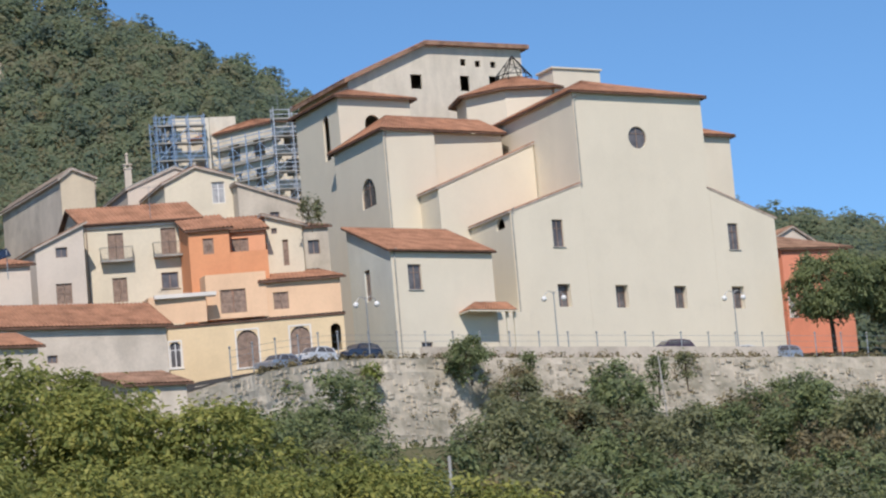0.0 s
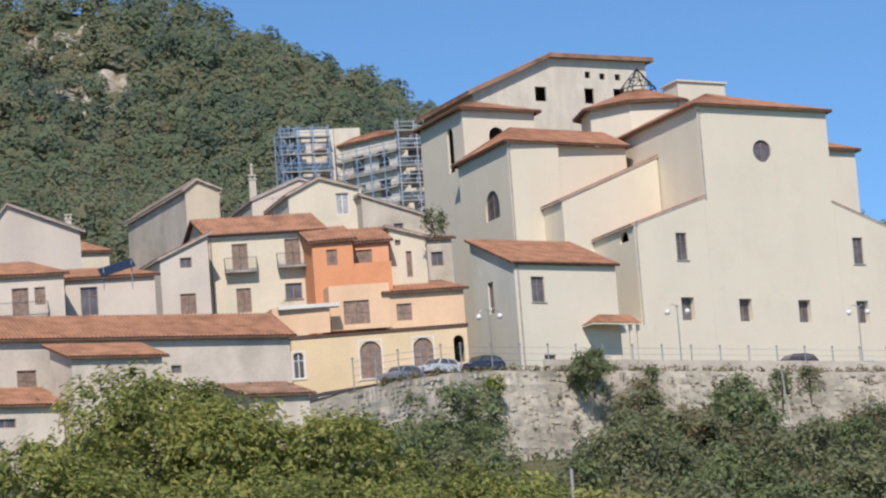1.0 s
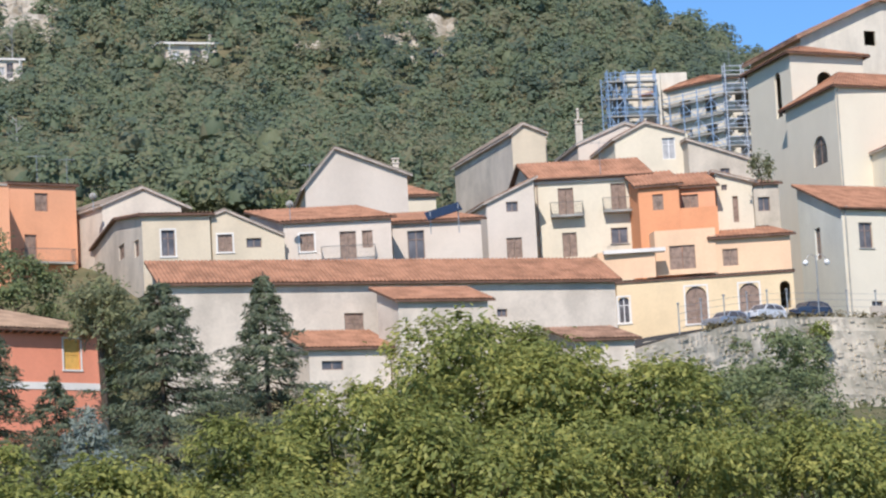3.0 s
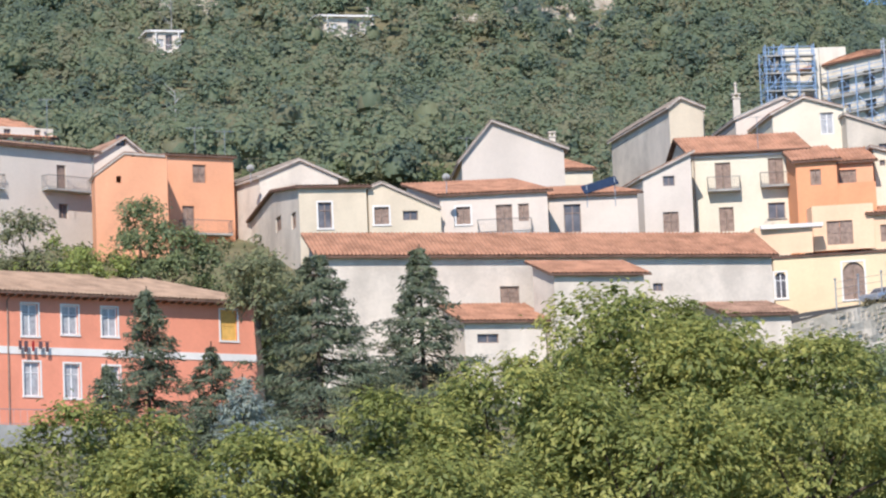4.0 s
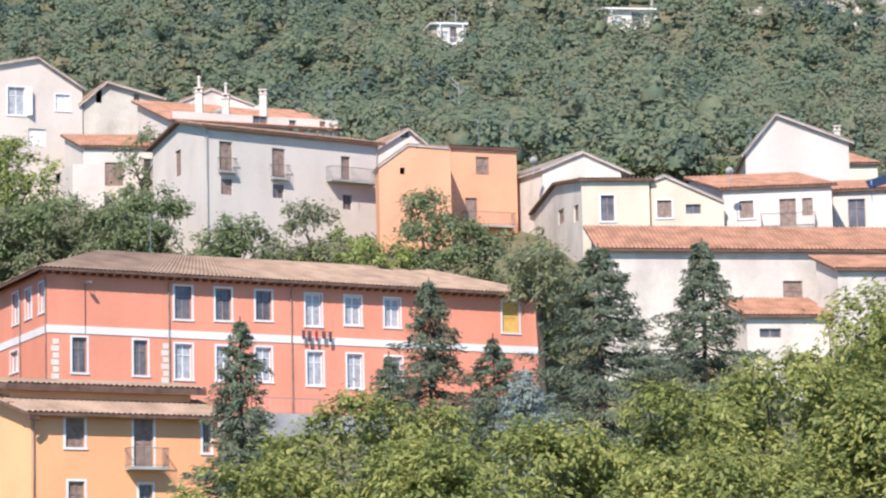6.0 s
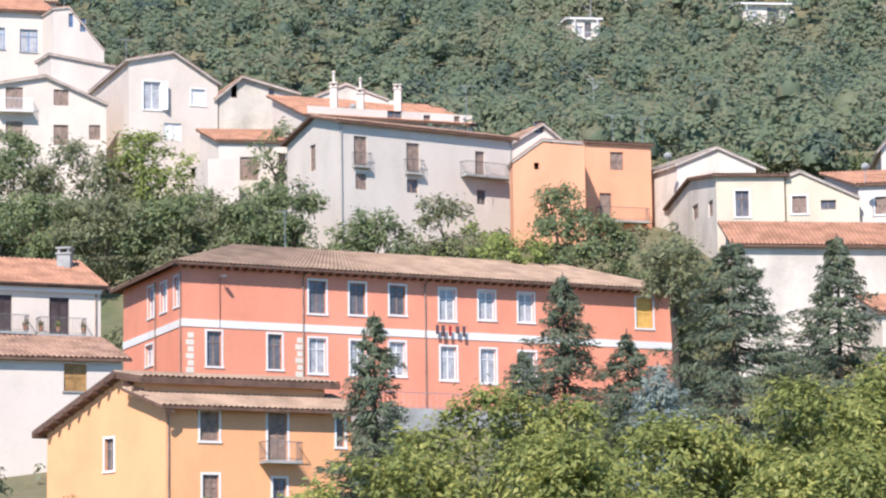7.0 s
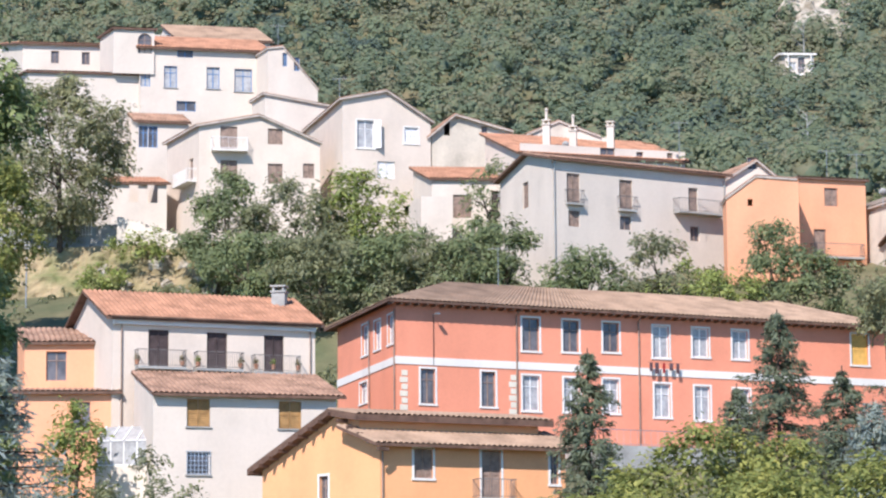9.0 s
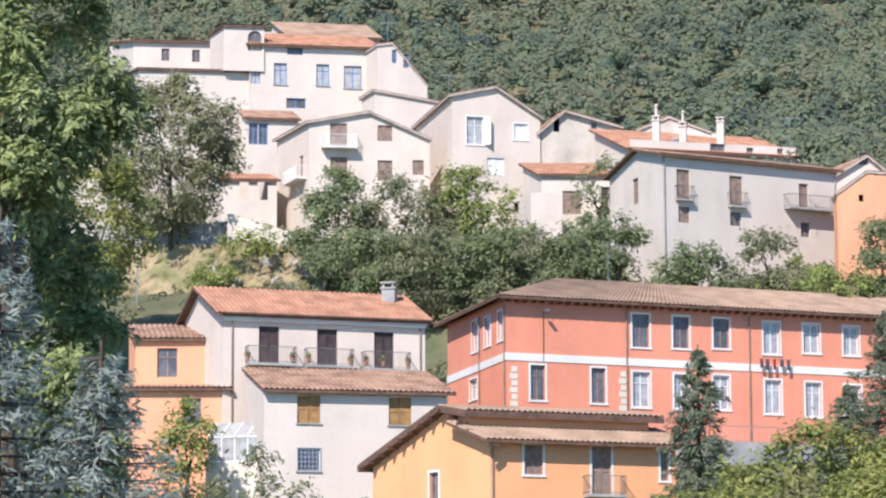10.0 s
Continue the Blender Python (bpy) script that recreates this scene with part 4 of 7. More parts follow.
_h = house("tall_white_house", "tall cream-white house with a gable and white shutters",
    (-56.15, 284.00, 46.01), 28, 24, 8.08, 15, [(0, 14), (4.0, 14.9), (8.0, 12.5)], axis="u",
    wall=M_PINK, tile=M_TILE_OLD, ov=0.35,
    front=[(1.33, 9.76, 1.54, 2.45, 'curt', '+'), (5.66, 10.38, 1.25, 1.41, 'shut_w', '+'), (3.17, 7.16, 1.59, 1.5, 'shut_w', ''), (5.62, 4.06, 0.62, 0.75, 'hole', '')],
    left=[])
sh = Shape()                                     # one shutter of the large window stands open
sh.box(_h[1](2.87, 0, 9.76) + _h[2] * 0.02, _h[3] * 0.5 + _h[2] * 0.5, _h[3] * 0.03 - _h[2] * 0.03, UP * 2.45)
part("shutter", sh, M_WHITEW, _h[0], "open white shutter")
_h = house("balcony_house", "cream house with low gable, brown shutters and a balcony",
    (-68.46, 282.00, 44.77), 20, 32, 10.62, 9, [(0, 13), (5.2, 14.0), (10.4, 11.8)], axis="u",
    wall=M_PINK, tile=M_TILE_OLD, ov=0.35, left_wall=M_PINK,
    front=[(1.88, 10.87, 1.48, 2.1, 'shut', '!w', 3.1), (1.89, 8.28, 1.48, 1.69, 'shut', ''), (6.04, 11.48, 1.29, 1.41, 'shut', ''), (6.04, 7.98, 1.29, 1.8, 'shut', ''), (9.12, 8.56, 0.99, 1.3, 'shut', '')],
    left=[(1.6, 8.3, 1.0, 2.1, 'door', '!w', 4.2, 0.6)])
HH = house("hilltop_house", "broad white hilltop house with terracotta roof and many windows",
    (-78.46, 300.00, 49.07), 22, 30, 12.02, 12, [(0, 20), (5, 22.0), (12, 20)], axis="w",
    wall=M_WHITE, tile=M_TILE, ov=0.45,
    front=[(0.05, 16.2, 0.9, 1.93, 'curtblue', ''), (2.24, 16.17, 1.22, 2.05, 'curtblue', '_'), (6.24, 16.2, 1.22, 2.05, 'curtblue', '_'), (8.86, 16.03, 1.66, 2.16, 'curtblue', '_'), (3.46, 19.07, 1.49, 0.7, 'winblue', ''), (3.42, 13.97, 1.81, 0.96, 'winblue', '')],
    left=[])
_h = house("blue_veranda", "white veranda with blue window frames under a tiled lean-to",
    (-78.00, 297.30, 52.00), 22, 30, 4.60, 2.0, [(0, 9.5), (2.0, 10.4)], axis="w",
    wall=M_WHITE, tile=M_TILE_OLD, ov=0.35,
    front=[(0.15, 7.0, 0.85, 2.0, 'winblue', ''), (1.05, 7.0, 0.85, 2.0, 'winblue', '')],
    left=[])
_h = house("low_terrace_block", "low white block with a sloping tiled top beside the hilltop house",
    (-65.80, 296.50, 52.00), 22, 30, 6.00, 4.0, [(0, 11.3), (6.0, 10.4)], axis="u",
    wall=M_WHITE, tile=M_TILE_OLD, ov=0.25,
    front=[],
    left=[])
_h = house("hilltop_wing", "white gable end of the hilltop house with small blue windows",
    (-66.54, 301.00, 54.56), 22, 30, 4.69, 12, [(0, 14), (1.4, 14.2), (4.6, 10.4)], axis="u",
    wall=M_WHITE, tile=M_TILE, ov=0.15,
    front=[(1.38, 12.34, 0.43, 1.29, 'winblue', ''), (2.45, 11.95, 0.53, 1.29, 'winblue', '')],
    left=[])
_h = house("hilltop_turret", "white roof turret with an arched blue window",
    (-80.75, 299.00, 66.40), 20, 30, 3.78, 5, [(0, 4.25), (5, 4.4)], axis="w",
    wall=M_WHITE, tile=M_TILE_OLD, ov=0.25,
    front=[(2.25, 1.95, 1.3, 1.9, 'archb', '')],
    left=[])
_h = house("hilltop_back_roof", "back house with pale tan tiled roof",
    (-77.82, 312.00, 66.42), 22, 30, 8.99, 9, [(0, 6), (5, 8.2)], axis="w",
    wall=M_WHITE, tile=M_TILE_TAN, ov=0.3,
    front=[],
    left=[])
_h = house("crest_house", "white house with shallow tiled roof on the crest",
    (-91.60, 306.00, 63.23), 18, 30, 8.66, 10, [(0, 8), (8, 9.5)], axis="w",
    wall=M_WHITE, tile=M_TILE, ov=0.4,
    front=[(2.71, 6.07, 0.76, 1.22, 'winb', ''), (5.63, 6.02, 0.76, 1.22, 'winb', '')],
    left=[])
_h = house("hilltop_white_block", "plain white block below the crest",
    (-88.33, 297.00, 50.48), 20, 30, 10.42, 8, [(0, 16), (8, 16.6)], axis="w",
    wall=M_WHITE, tile=M_TILE_OLD, ov=0.3,
    front=[],
    left=[])
_h = house("terrace_porch", "tiled porch roof beside the balcony house",
    (-76.83, 284.00, 45.37), 16, 30, 4.86, 6, [(0, 8), (3, 8.9)], axis="w",
    wall=M_WHITE, tile=M_TILE, ov=0.3,
    front=[(1.59, 6.31, 0.8, 1.51, 'hole', ''), (3.18, 6.22, 0.89, 1.62, 'hole', '')],
    left=[])
_h = house("left_pale_house", "pale house behind the near trees",
    (-91.15, 275.00, 47.48), 15, 25, 6.31, 8, [(0, 9), (8, 10.5)], axis="w",
    wall=M_DIRTY, tile=M_TILE_OLD, ov=0.3,
    front=[],
    left=[])

# ---- buildings beyond the church ----
_h = house("orange_side_building", "orange-red house behind round trees",
    (94.90, 303.00, 37.38), 12, 20, 7.20, 10, [(0, 10), (10, 12.6)], axis="w",
    wall=M_CORAL, tile=M_TILE_OLD, ov=0.4,
    front=[(0.35, 3.52, 0.6, 2.15, 'curt', '+')],
    left=[])
_h = house("pale_gable_side", "pale gabled house at the terrace end",
    (99.37, 318.00, 41.79), 10, 20, 5.26, 10, [(0, 9.2), (1.6, 10.0), (4.6, 8.1)], axis="u",
    wall=M_WHITE, tile=M_TILE_OLD, ov=0.3,
    front=[],
    left=[])

# ---- retaining wall, street and what stands on it ----
WALL = [(26.2, 240.0, 28.9), (33.6, 245.5, 31.2), (38.8, 251.0, 32.6), (42.8, 255.0, 33.4), (46.2, 259.0, 33.95),
        (60.7, 267.6, 34.3), (77, 274.7, 34.3), (93.3, 281.8, 34.3), (130, 297.5, 34.3)]


def along(s):
    """A place on the wall's top line at s metres from its left end, and the way along it."""
    for a, b in zip(WALL, WALL[1:]):
        a, b = Vector(a), Vector(b)
        l = (b - a).length
        if s <= l or b == Vector(WALL[-1]):
            return a.lerp(b, s / l), (b - a).normalized()
        s -= l


rng_w = random.Random(4)
stone_wall = root("stone_wall", (0, 0, 0), "old rubble stone retaining wall with plants in its joints", "wall", kind="structure")
sh = Shape()
S_MAX = 112
cols, rows_ = 150, 16
for i in range(cols + 1):
    p, d = along(S_MAX * i / cols)
    out = Vector((d.y, -d.x, 0)).normalized()
    for j in range(rows_ + 1):
        z = 9.0 * j / rows_
        q = p - UP * z + out * (0.10 * z + 0.22 * noise.noise(Vector((i * 0.5, j * 0.7, 2))) + 0.10 * noise.noise(Vector((i * 1.7, j * 1.9, 5))))
        sh.v.append(tuple(q + UP * (0.12 * noise.noise(Vector((i * 0.8, 0, 9))) if j == 0 else 0)))
for i in range(cols):
    for j in range(rows_):
        a = i * (rows_ + 1) + j
        sh.f.append((a, a + rows_ + 1, a + rows_ + 2, a + 1))
for i in range(cols):
    p, d = along(S_MAX * i / cols)
    q, e = along(S_MAX * (i + 1) / cols)
    inn, inn2 = Vector((-d.y, d.x, 0)) * 3.0, Vector((-e.y, e.x, 0)) * 3.0
    sh.poly(p, q, q + inn2, p + inn)
part("mortar_bed", sh, M_MORTAR, stone_wall)


def stone(sh, c, d, out, w, h, dp):
    """One rough block lying in the wall face."""
    r = rng_w.uniform
    f = [c + d * (sx * w / 2 * r(0.8, 1.05)) + UP * (sz * h / 2 * r(0.75, 1.05)) for sx, sz in ((-1, -1), (1, -1), (1, 1), (-1, 1))]
    g = [p + (c - p) * r(0.12, 0.3) + out * dp * r(0.7, 1.2) for p in f]
    f = [p - out * 0.15 for p in f]
    sh.poly(*g)
    for i in range(4):
        j = (i + 1) % 4
        sh.poly(f[i], f[j], g[j], g[i])


rest, single = Shape(), 0
s = 0.4
while s < S_MAX - 1:
    z = 0.15
    w = rng_w.uniform(0.35, 0.8)
    while z < 7.2:
        h = rng_w.uniform(0.22, 0.48)
        p, d = along(s + w / 2 + rng_w.uniform(-0.12, 0.12))
        out = Vector((d.y, -d.x, 0)).normalized()
        c = p - UP * (z + h / 2) + out * (0.10 * z + 0.02)
        if rng_w.random() < 0.5:
            if 18 < s < 34 and z < 4.2 and single < 240:
                t = Shape()
                stone(t, Vector((0, 0, 0)), d, out, w, h, 0.08)
                ob = part("stone", t, M_ROCKWALL, stone_wall)
                ob.location = c
                single += 1
            else:
                stone(rest, c, d, out, w * rng_w.uniform(0.7, 1.1), h, rng_w.uniform(0.03, 0.1))
        z += h + 0.03
    s += w + 0.02
tagged(part("rubble_stones", rest, M_ROCKWALL, stone_wall), kind="stuff")

# street behind the wall, and its low parapet
sh = Shape()
for i in range(60):
    p, d = along(S_MAX * i / 60)
    q, e = along(S_MAX * (i + 1) / 60)
    n1, n2 = Vector((-d.y, d.x, 0)), Vector((-e.y, e.x, 0))
    sh.poly(p + n1 * 0.6 + UP * 0.06, q + n2 * 0.6 + UP * 0.06, q + n2 * 7.5 + UP * 0.06, p + n1 * 7.5 + UP * 0.06)
tagged(part("road", sh, M_ROAD), "narrow asphalt street along the terrace", "street", kind="structure")
sh = Shape()
for i in range(38):
    p, d = along(35.5 + i * 1.0)
    n1 = Vector((-d.y, d.x, 0))
    sh.box(p + n1 * 0.9 - UP * 0.1, d * 1.0, n1 * 0.35, UP * (1.15 + 0.05 * noise.noise(Vector((i * 0.9, 0, 1)))))
tagged(part("parapet", sh, M_DIRTY), "low pale rendered parapet along the street", "parapet", kind="structure")

fence = root("street_fence", (0, 0, 0), "thin iron railing with posts along the terrace edge", "fence")
prev = None
for i in range(30):
    p, d = along(12.5 + i * 3.0)
    n1 = Vector((-d.y, d.x, 0))
    b = p + n1 * 1.6
    t = Shape()
    t.tube(b, b + UP * 2.3, 0.05)
    t.ball(b + UP * 2.35, 0.11, 8, 5)
    part("post", t, M_GALV, fence)
    if prev is not None:
        t = Shape()
        for z in (0.5, 1.05, 1.6, 2.1):
            t.tube(prev + UP * z, b + UP * z, 0.016, n=4)
        part("rail", t, M_GALV, fence)
    prev = b


def street_lamp(at, h):
    rt = root("street_lamp", at, "tall iron street lamp with two white globes", "lamp", "street lamps on the terrace")
    t = Shape()
    t.tube((0, 0, 0), (0, 0, 0.9), 0.11, 0.08, 8)
    t.tube((0, 0, 0.9), (0, 0, h), 0.06, 0.045, 8)
    part("pole", t, M_GALV, rt)
    for s in (-1, 1):
        t = Shape()
        for k in range(6):
            a, b = k / 6, (k + 1) / 6
            f = lambda v: Vector((s * 0.85 * v, 0, h - 0.25 + 0.35 * math.sin(math.pi * v) - 0.15 * v))
            t.tube(f(a), f(b), 0.03, n=5)
        part("arm", t, M_GALV, rt)
        t = Shape()
        t.ball((s * 0.85, 0, h - 0.62), 0.24, 12, 8)
        part("globe", t, M_LAMP, rt, "white milk-glass globe", True)
    return rt


street_lamp((47.85, 264.0, 34.3), 5.2)
street_lamp((65.3, 272.6, 34.3), 6.0)
street_lamp((83.3, 281.0, 34.3), 6.3)


def car(at, turn, label, paint, length=4.1):
    """A parked small car."""
    rt = root("car", at, label, "car", "cars parked on the street")
    rt.rotation_euler = (0, 0, radians(turn))
    hw = 0.84
    lower = [(-0.5, 0.35), (-0.5, 0.75), (-0.42, 0.88), (-0.22, 0.93), (0.28, 0.98), (0.47, 0.95), (0.5, 0.8), (0.5, 0.35)]
    cab = [(-0.24, 0.92), (-0.08, 1.42), (0.22, 1.48), (0.42, 1.36), (0.48, 0.96)]

    def loft(profile, y0, inset):
        t = Shape()
        a = [Vector((x * length, -y0 + (inset if z > 1.1 else 0), z)) for x, z in profile]
        b = [Vector((x * length, y0 - (inset if z > 1.1 else 0), z)) for x, z in profile]
        t.poly(*a)
        t.poly(*reversed(b))
        for i in range(len(a)):
            j = (i + 1) % len(a)
            t.poly(a[i], b[i], b[j], a[j])
        return t

    part("body", loft(lower, hw, 0), paint, rt)
    part("cabin", loft(cab, hw - 0.05, 0.16), paint, rt)
    panes = []
    for s in (-1, 1):
        y = s * (hw - 0.035)
        yi = s * (hw - 0.19)
        panes.append(((-0.19 * length, y, 0.98), (0.12 * length, y, 0.99), (0.11 * length, yi, 1.38), (-0.07 * length, yi, 1.36)))
        panes.append(((0.14 * length, y, 0.99), (0.42 * length, y, 1.0), (0.36 * length, yi, 1.34), (0.14 * length, yi, 1.39)))
    panes.append(((-0.235 * length, -0.7, 0.96), (-0.235 * length, 0.7, 0.96), (-0.092 * length, 0.58, 1.40), (-0.092 * length, -0.58, 1.40)))
    panes.append(((0.483 * length, -0.7, 1.0), (0.483 * length, 0.7, 1.0), (0.43 * length, 0.58, 1.34), (0.43 * length, -0.58, 1.34)))
    for quad in panes:
        g = Shape()
        g.poly(*quad)
        part("window_glass", g, M_GLASS, rt)
    for sx in (-0.32, 0.31):
        for sy in (-1, 1):
            t = Shape()
            t.tube((sx * length, sy * (hw - 0.2), 0.31), (sx * length, sy * (hw + 0.01), 0.31), 0.31, n=14)
            w = part("wheel", t, M_IRON, rt)
            t = Shape()
            t.tube((sx * length, sy * (hw + 0.0), 0.31), (sx * length, sy * (hw + 0.025), 0.31), 0.19, n=10)
            part("rim", t, M_GALV, w)
    for sy in (-1, 1):
        t = Shape()
        t.box((-0.505 * length, sy * 0.6 - 0.15, 0.66), (0.05, 0, 0), (0, 0.3, 0), (0, 0, 0.14))
        part("headlight", t, M_CURTAIN, rt)
    return rt


C_PURPLE = mat("dark_plum_car_paint", (0.09, 0.06, 0.09), 0.25, 0.03, 1, 20, 0, spec=0.6)
C_WHITE = mat("white_car_paint", (0.75, 0.76, 0.78), 0.25, 0.03, 1, 20, 0, spec=0.6)
C_BLUE = mat("dark_blue_car_paint", (0.04, 0.055, 0.10), 0.25, 0.03, 1, 20, 0, spec=0.6)
C_SILVER = mat("silver_car_paint", (0.45, 0.47, 0.52), 0.3, 0.03, 1, 20, 0, metal=0.5)
car((76.2, 277.6, 34.75), 23, "dark plum hatchback parked behind the parapet", C_PURPLE, 4.3)
car((42.4, 258.0, 33.5), 44, "white hatchback parked on the sloping street", C_WHITE, 3.8)
car((46.6, 262.4, 34.1), 38, "dark blue car parked beside the church wing", C_BLUE, 4.0)
car((38.9, 254.2, 32.6), 46, "silver car parked lower on the street", C_SILVER, 3.9)
car((83.4, 281.9, 34.4), 23, "white car parked far along the terrace", C_WHITE, 3.9)
car((87.8, 283.8, 34.4), 23, "silver car parked far along the terrace", C_SILVER, 3.9)

# ---- houses under repair behind the church ----
def scaffold(at, theta, width, depth, levels, label, tube=None, lift=1.9):
    """Tube scaffolding: standards, ledgers, braces and plank decks in front of a wall."""
    tube = tube or M_BLUESC
    rt = root("scaffold", at, label, "scaffolding")
    ef, es = dirs(theta, theta)
    nb = max(1, round(width / 1.9))
    for i in range(nb + 1):
        for w in (0, depth):
            t = Shape()
            t.tube(ef * (width * i / nb) + es * w, ef * (width * i / nb) + es * w + UP * (levels * lift + 1.3), 0.065, n=5)
            part("standard", t, tube, rt)
    for k in range(1, levels + 1):
        t = Shape()
        t.box(UP * (k * lift) - ef * 0.2, ef * (width + 0.4), es * depth, UP * 0.14)
        part("deck", t, M_CONC, rt, "pale plank deck")
        t = Shape()
        for h in (0.5, 1.0):
            t.tube(UP * (k * lift + h), ef * width + UP * (k * lift + h), 0.045, n=4)
            t.tube(UP * (k * lift + h), es * depth + UP * (k * lift + h), 0.045, n=4)
        part("ledger", t, tube, rt)
    for k in range(levels):
        for i in range(nb):
            a = ef * (width * i / nb) + UP * (k * lift)
            b = ef * (width * (i + 1) / nb) + UP * ((k + 1) * lift)
            if (i + k) % 2:
                a, b = a + UP * lift, b - UP * lift
            t = Shape()
            t.tube(a, b, 0.035, n=4)
            part("brace", t, tube, rt)
    return rt


rt, P_, n_, e_, s_ = house("stone_tower_house", "unfinished pale stone tower house behind scaffolding", (44.9, 355, 58), 3, 8, 4.0, 4.5,
                           [(0, 15.0), (4.5, 15.0)], wall=M_STONEW, tile=M_CONC, bare=True,
                           front=[(0.9, 11.3, 2.3, 2.2, "hole"), (2.1, 9.4, 1.2, 1.0, "hole"), (0.6, 6.8, 1.4, 1.8, "hole")], left=[(1.4, 11.2, 1.5, 1.9, "hole")])
house("ruined_tower", "bare pale stone tower stump", (49.2, 357, 58), 3, 8, 2.9, 4, [(0, 15.4), (4, 15.4)], wall=M_STONEW, bare=True)
house("gutted_house", "gutted masonry house with empty window openings under repair", (55.3, 351, 55), 4, 42, 5.6, 12, [(0, 16.4), (12, 16.4)],
      wall=M_STONEW, tile=M_TILE, ov=0.5, hip=(1.2, 2.4),
      front=[(0.9, 13.2, 1.6, 1.9, "hole"), (3.3, 12.4, 1.9, 3.0, "hole"), (1.0, 10.4, 1.4, 1.9, "hole"), (3.4, 9.6, 1.7, 2.2, "hole"), (1.2, 7.2, 1.4, 1.8, "hole")],
      left=[(1.5, 13.0, 1.6, 1.9, "hole"), (5.0, 13.0, 1.6, 1.9, "hole"), (1.5, 9.8, 1.6, 1.9, "hole"), (5.0, 9.8, 1.6, 1.9, "hole")])
scaffold((43.0, 353.4, 60.5), 3, 5.2, 1.1, 6, "blue tube scaffolding round the stone tower house")
scaffold((42.9, 358.6, 60.5), -78, 5.0, 1.1, 6, "blue tube scaffolding on the side of the tower house")
scaffold((55.0, 349.2, 58.0), 4, 6.0, 1.1, 7, "blue and white tube scaffolding on the gutted house", M_TUBE)
scaffold((48.6, 357.6, 58.0), -48, 9.6, 1.0, 6, "blue tube scaffolding along the side of the gutted house")


# ---- on the hill ----
def villa(at, W, label):
    """A low hillside house under a thin oversailing slab roof, with a terrace front and a flue."""
    rt, P, nf, ef, es = house("villa", label, at, 14, 20, W, 6, [(0, 5.0), (2.6, 5.45), (6, 5.2)], wall=M_WHITE, tile=M_CONC, ov=0.8 if W > 6 else 0.45, thick=0.3,
                              fascia=M_TRIM, front=[(W * 0.12, 2.3, 1.2, 1.3, "curt"), (W * 0.46, 1.9, W * 0.24, 2.4, "winb"), (W * 0.8, 2.3, 1.0, 1.3, "curt")])
    sh = Shape()
    sh.box(P(W * 0.4, 0, 1.3) - nf * 0.1, ef * W * 0.5, nf * 1.1, UP * 0.18)
    terrace_ob = part("balcony", sh, M_TRIM, rt)
    railing(terrace_ob, P(W * 0.4, 0, 1.48), ef, nf, W * 0.5, 0.95, material=M_WHITEW, step=0.3)
    for u in (0.4, W - 0.4):
        sh = Shape()
        sh.tube(P(u, 0, 0) + nf * 0.6, P(u, 0, 4.9) + nf * 0.6, 0.1, n=8)
        part("post", sh, M_TRIM, rt)
    if W > 6:
        chimney(rt, P(W * 0.97, 2.5, 5.2), 0.4, 1.2, M_WHITE)
    return rt


def on_hill(bearing, rise):
    """Where a sight line from the eye, x and z gained per metre of y, meets the hill."""
    y = 400.0
    while y < 640 and ground_z(bearing * y, y) < 1.7 + rise * y:
        y += 1.0
    return Vector((bearing * y, y, ground_z(bearing * y, y)))


hill_things = [villa(on_hill(-0.0107, 0.2085) - UP * 0.9, 8.4, "white flat-roofed villa among trees on the hill"),
               villa(on_hill(-0.0623, 0.2045) - UP * 0.2, 4.4, "small white hillside hut with a flat roof")]


def rocks(at, spread, n, size, seed, label):
    """Ragged ledges of bare stone and scree lying on the slope."""
    r = random.Random(seed)
    t = Shape()
    for _ in range(n):
        cx, cy = at[0] + r.gauss(0, spread), at[1] + r.gauss(0, spread * 0.9)
        w, d = size * r.uniform(1.0, 2.6), size * r.uniform(1.6, 4.2)
        k, m = len(t.v), 7
        for j in range(m):
            for i in range(m):
                u, v = i / (m - 1) * 2 - 1, j / (m - 1) * 2 - 1
                x, y = cx + u * w * (0.75 + 0.5 * noise.noise(Vector((v * 2, seed, cx)))), cy + v * d
                edge = max(0.0, 1 - u * u - v * v)
                lump = noise.noise(Vector((x * 0.9, y * 0.9, seed))) + 0.5 * noise.noise(Vector((x * 2.3, y * 2.3, seed)))
                t.v.append((x, y, ground_z(x, y) - 0.5 + size * (1.5 * edge ** 0.5 + 0.7 * lump)))
        t.f += [(k + j * m + i, k + j * m + i + 1, k + (j + 1) * m + i + 1, k + (j + 1) * m + i) for j in range(m - 1) for i in range(m - 1)]
    tagged(part("rock_outcrop", t, M_ROCK), label, "rock", kind="stuff")


rock_places = []
for k, (bx, bz, sp, n, sz) in enumerate([(0.0593, 0.2285, 3.5, 9, 1.1), (0.0688, 0.2160, 3.5, 8, 1.0), (0.0516, 0.2150, 3.0, 7, 1.0), (0.066, 0.232, 4, 8, 1.0),
                                         (-0.0525, 0.219, 2.2, 9, 1.9), (-0.0545, 0.226, 2.2, 8, 1.9), (0.045, 0.226, 4, 5, 0.8), (0.0585, 0.208, 2.5, 5, 0.8),
                                         (0.074, 0.210, 2.5, 5, 0.8), (0.031, 0.2135, 2.0, 4, 0.7)]):
    q = on_hill(bx, bz)
    rock_places.append((q.x, q.y))
    rocks((q.x, q.y), sp, n, 1.3 * sz, k, "pale limestone rock outcrop on the wooded hill")


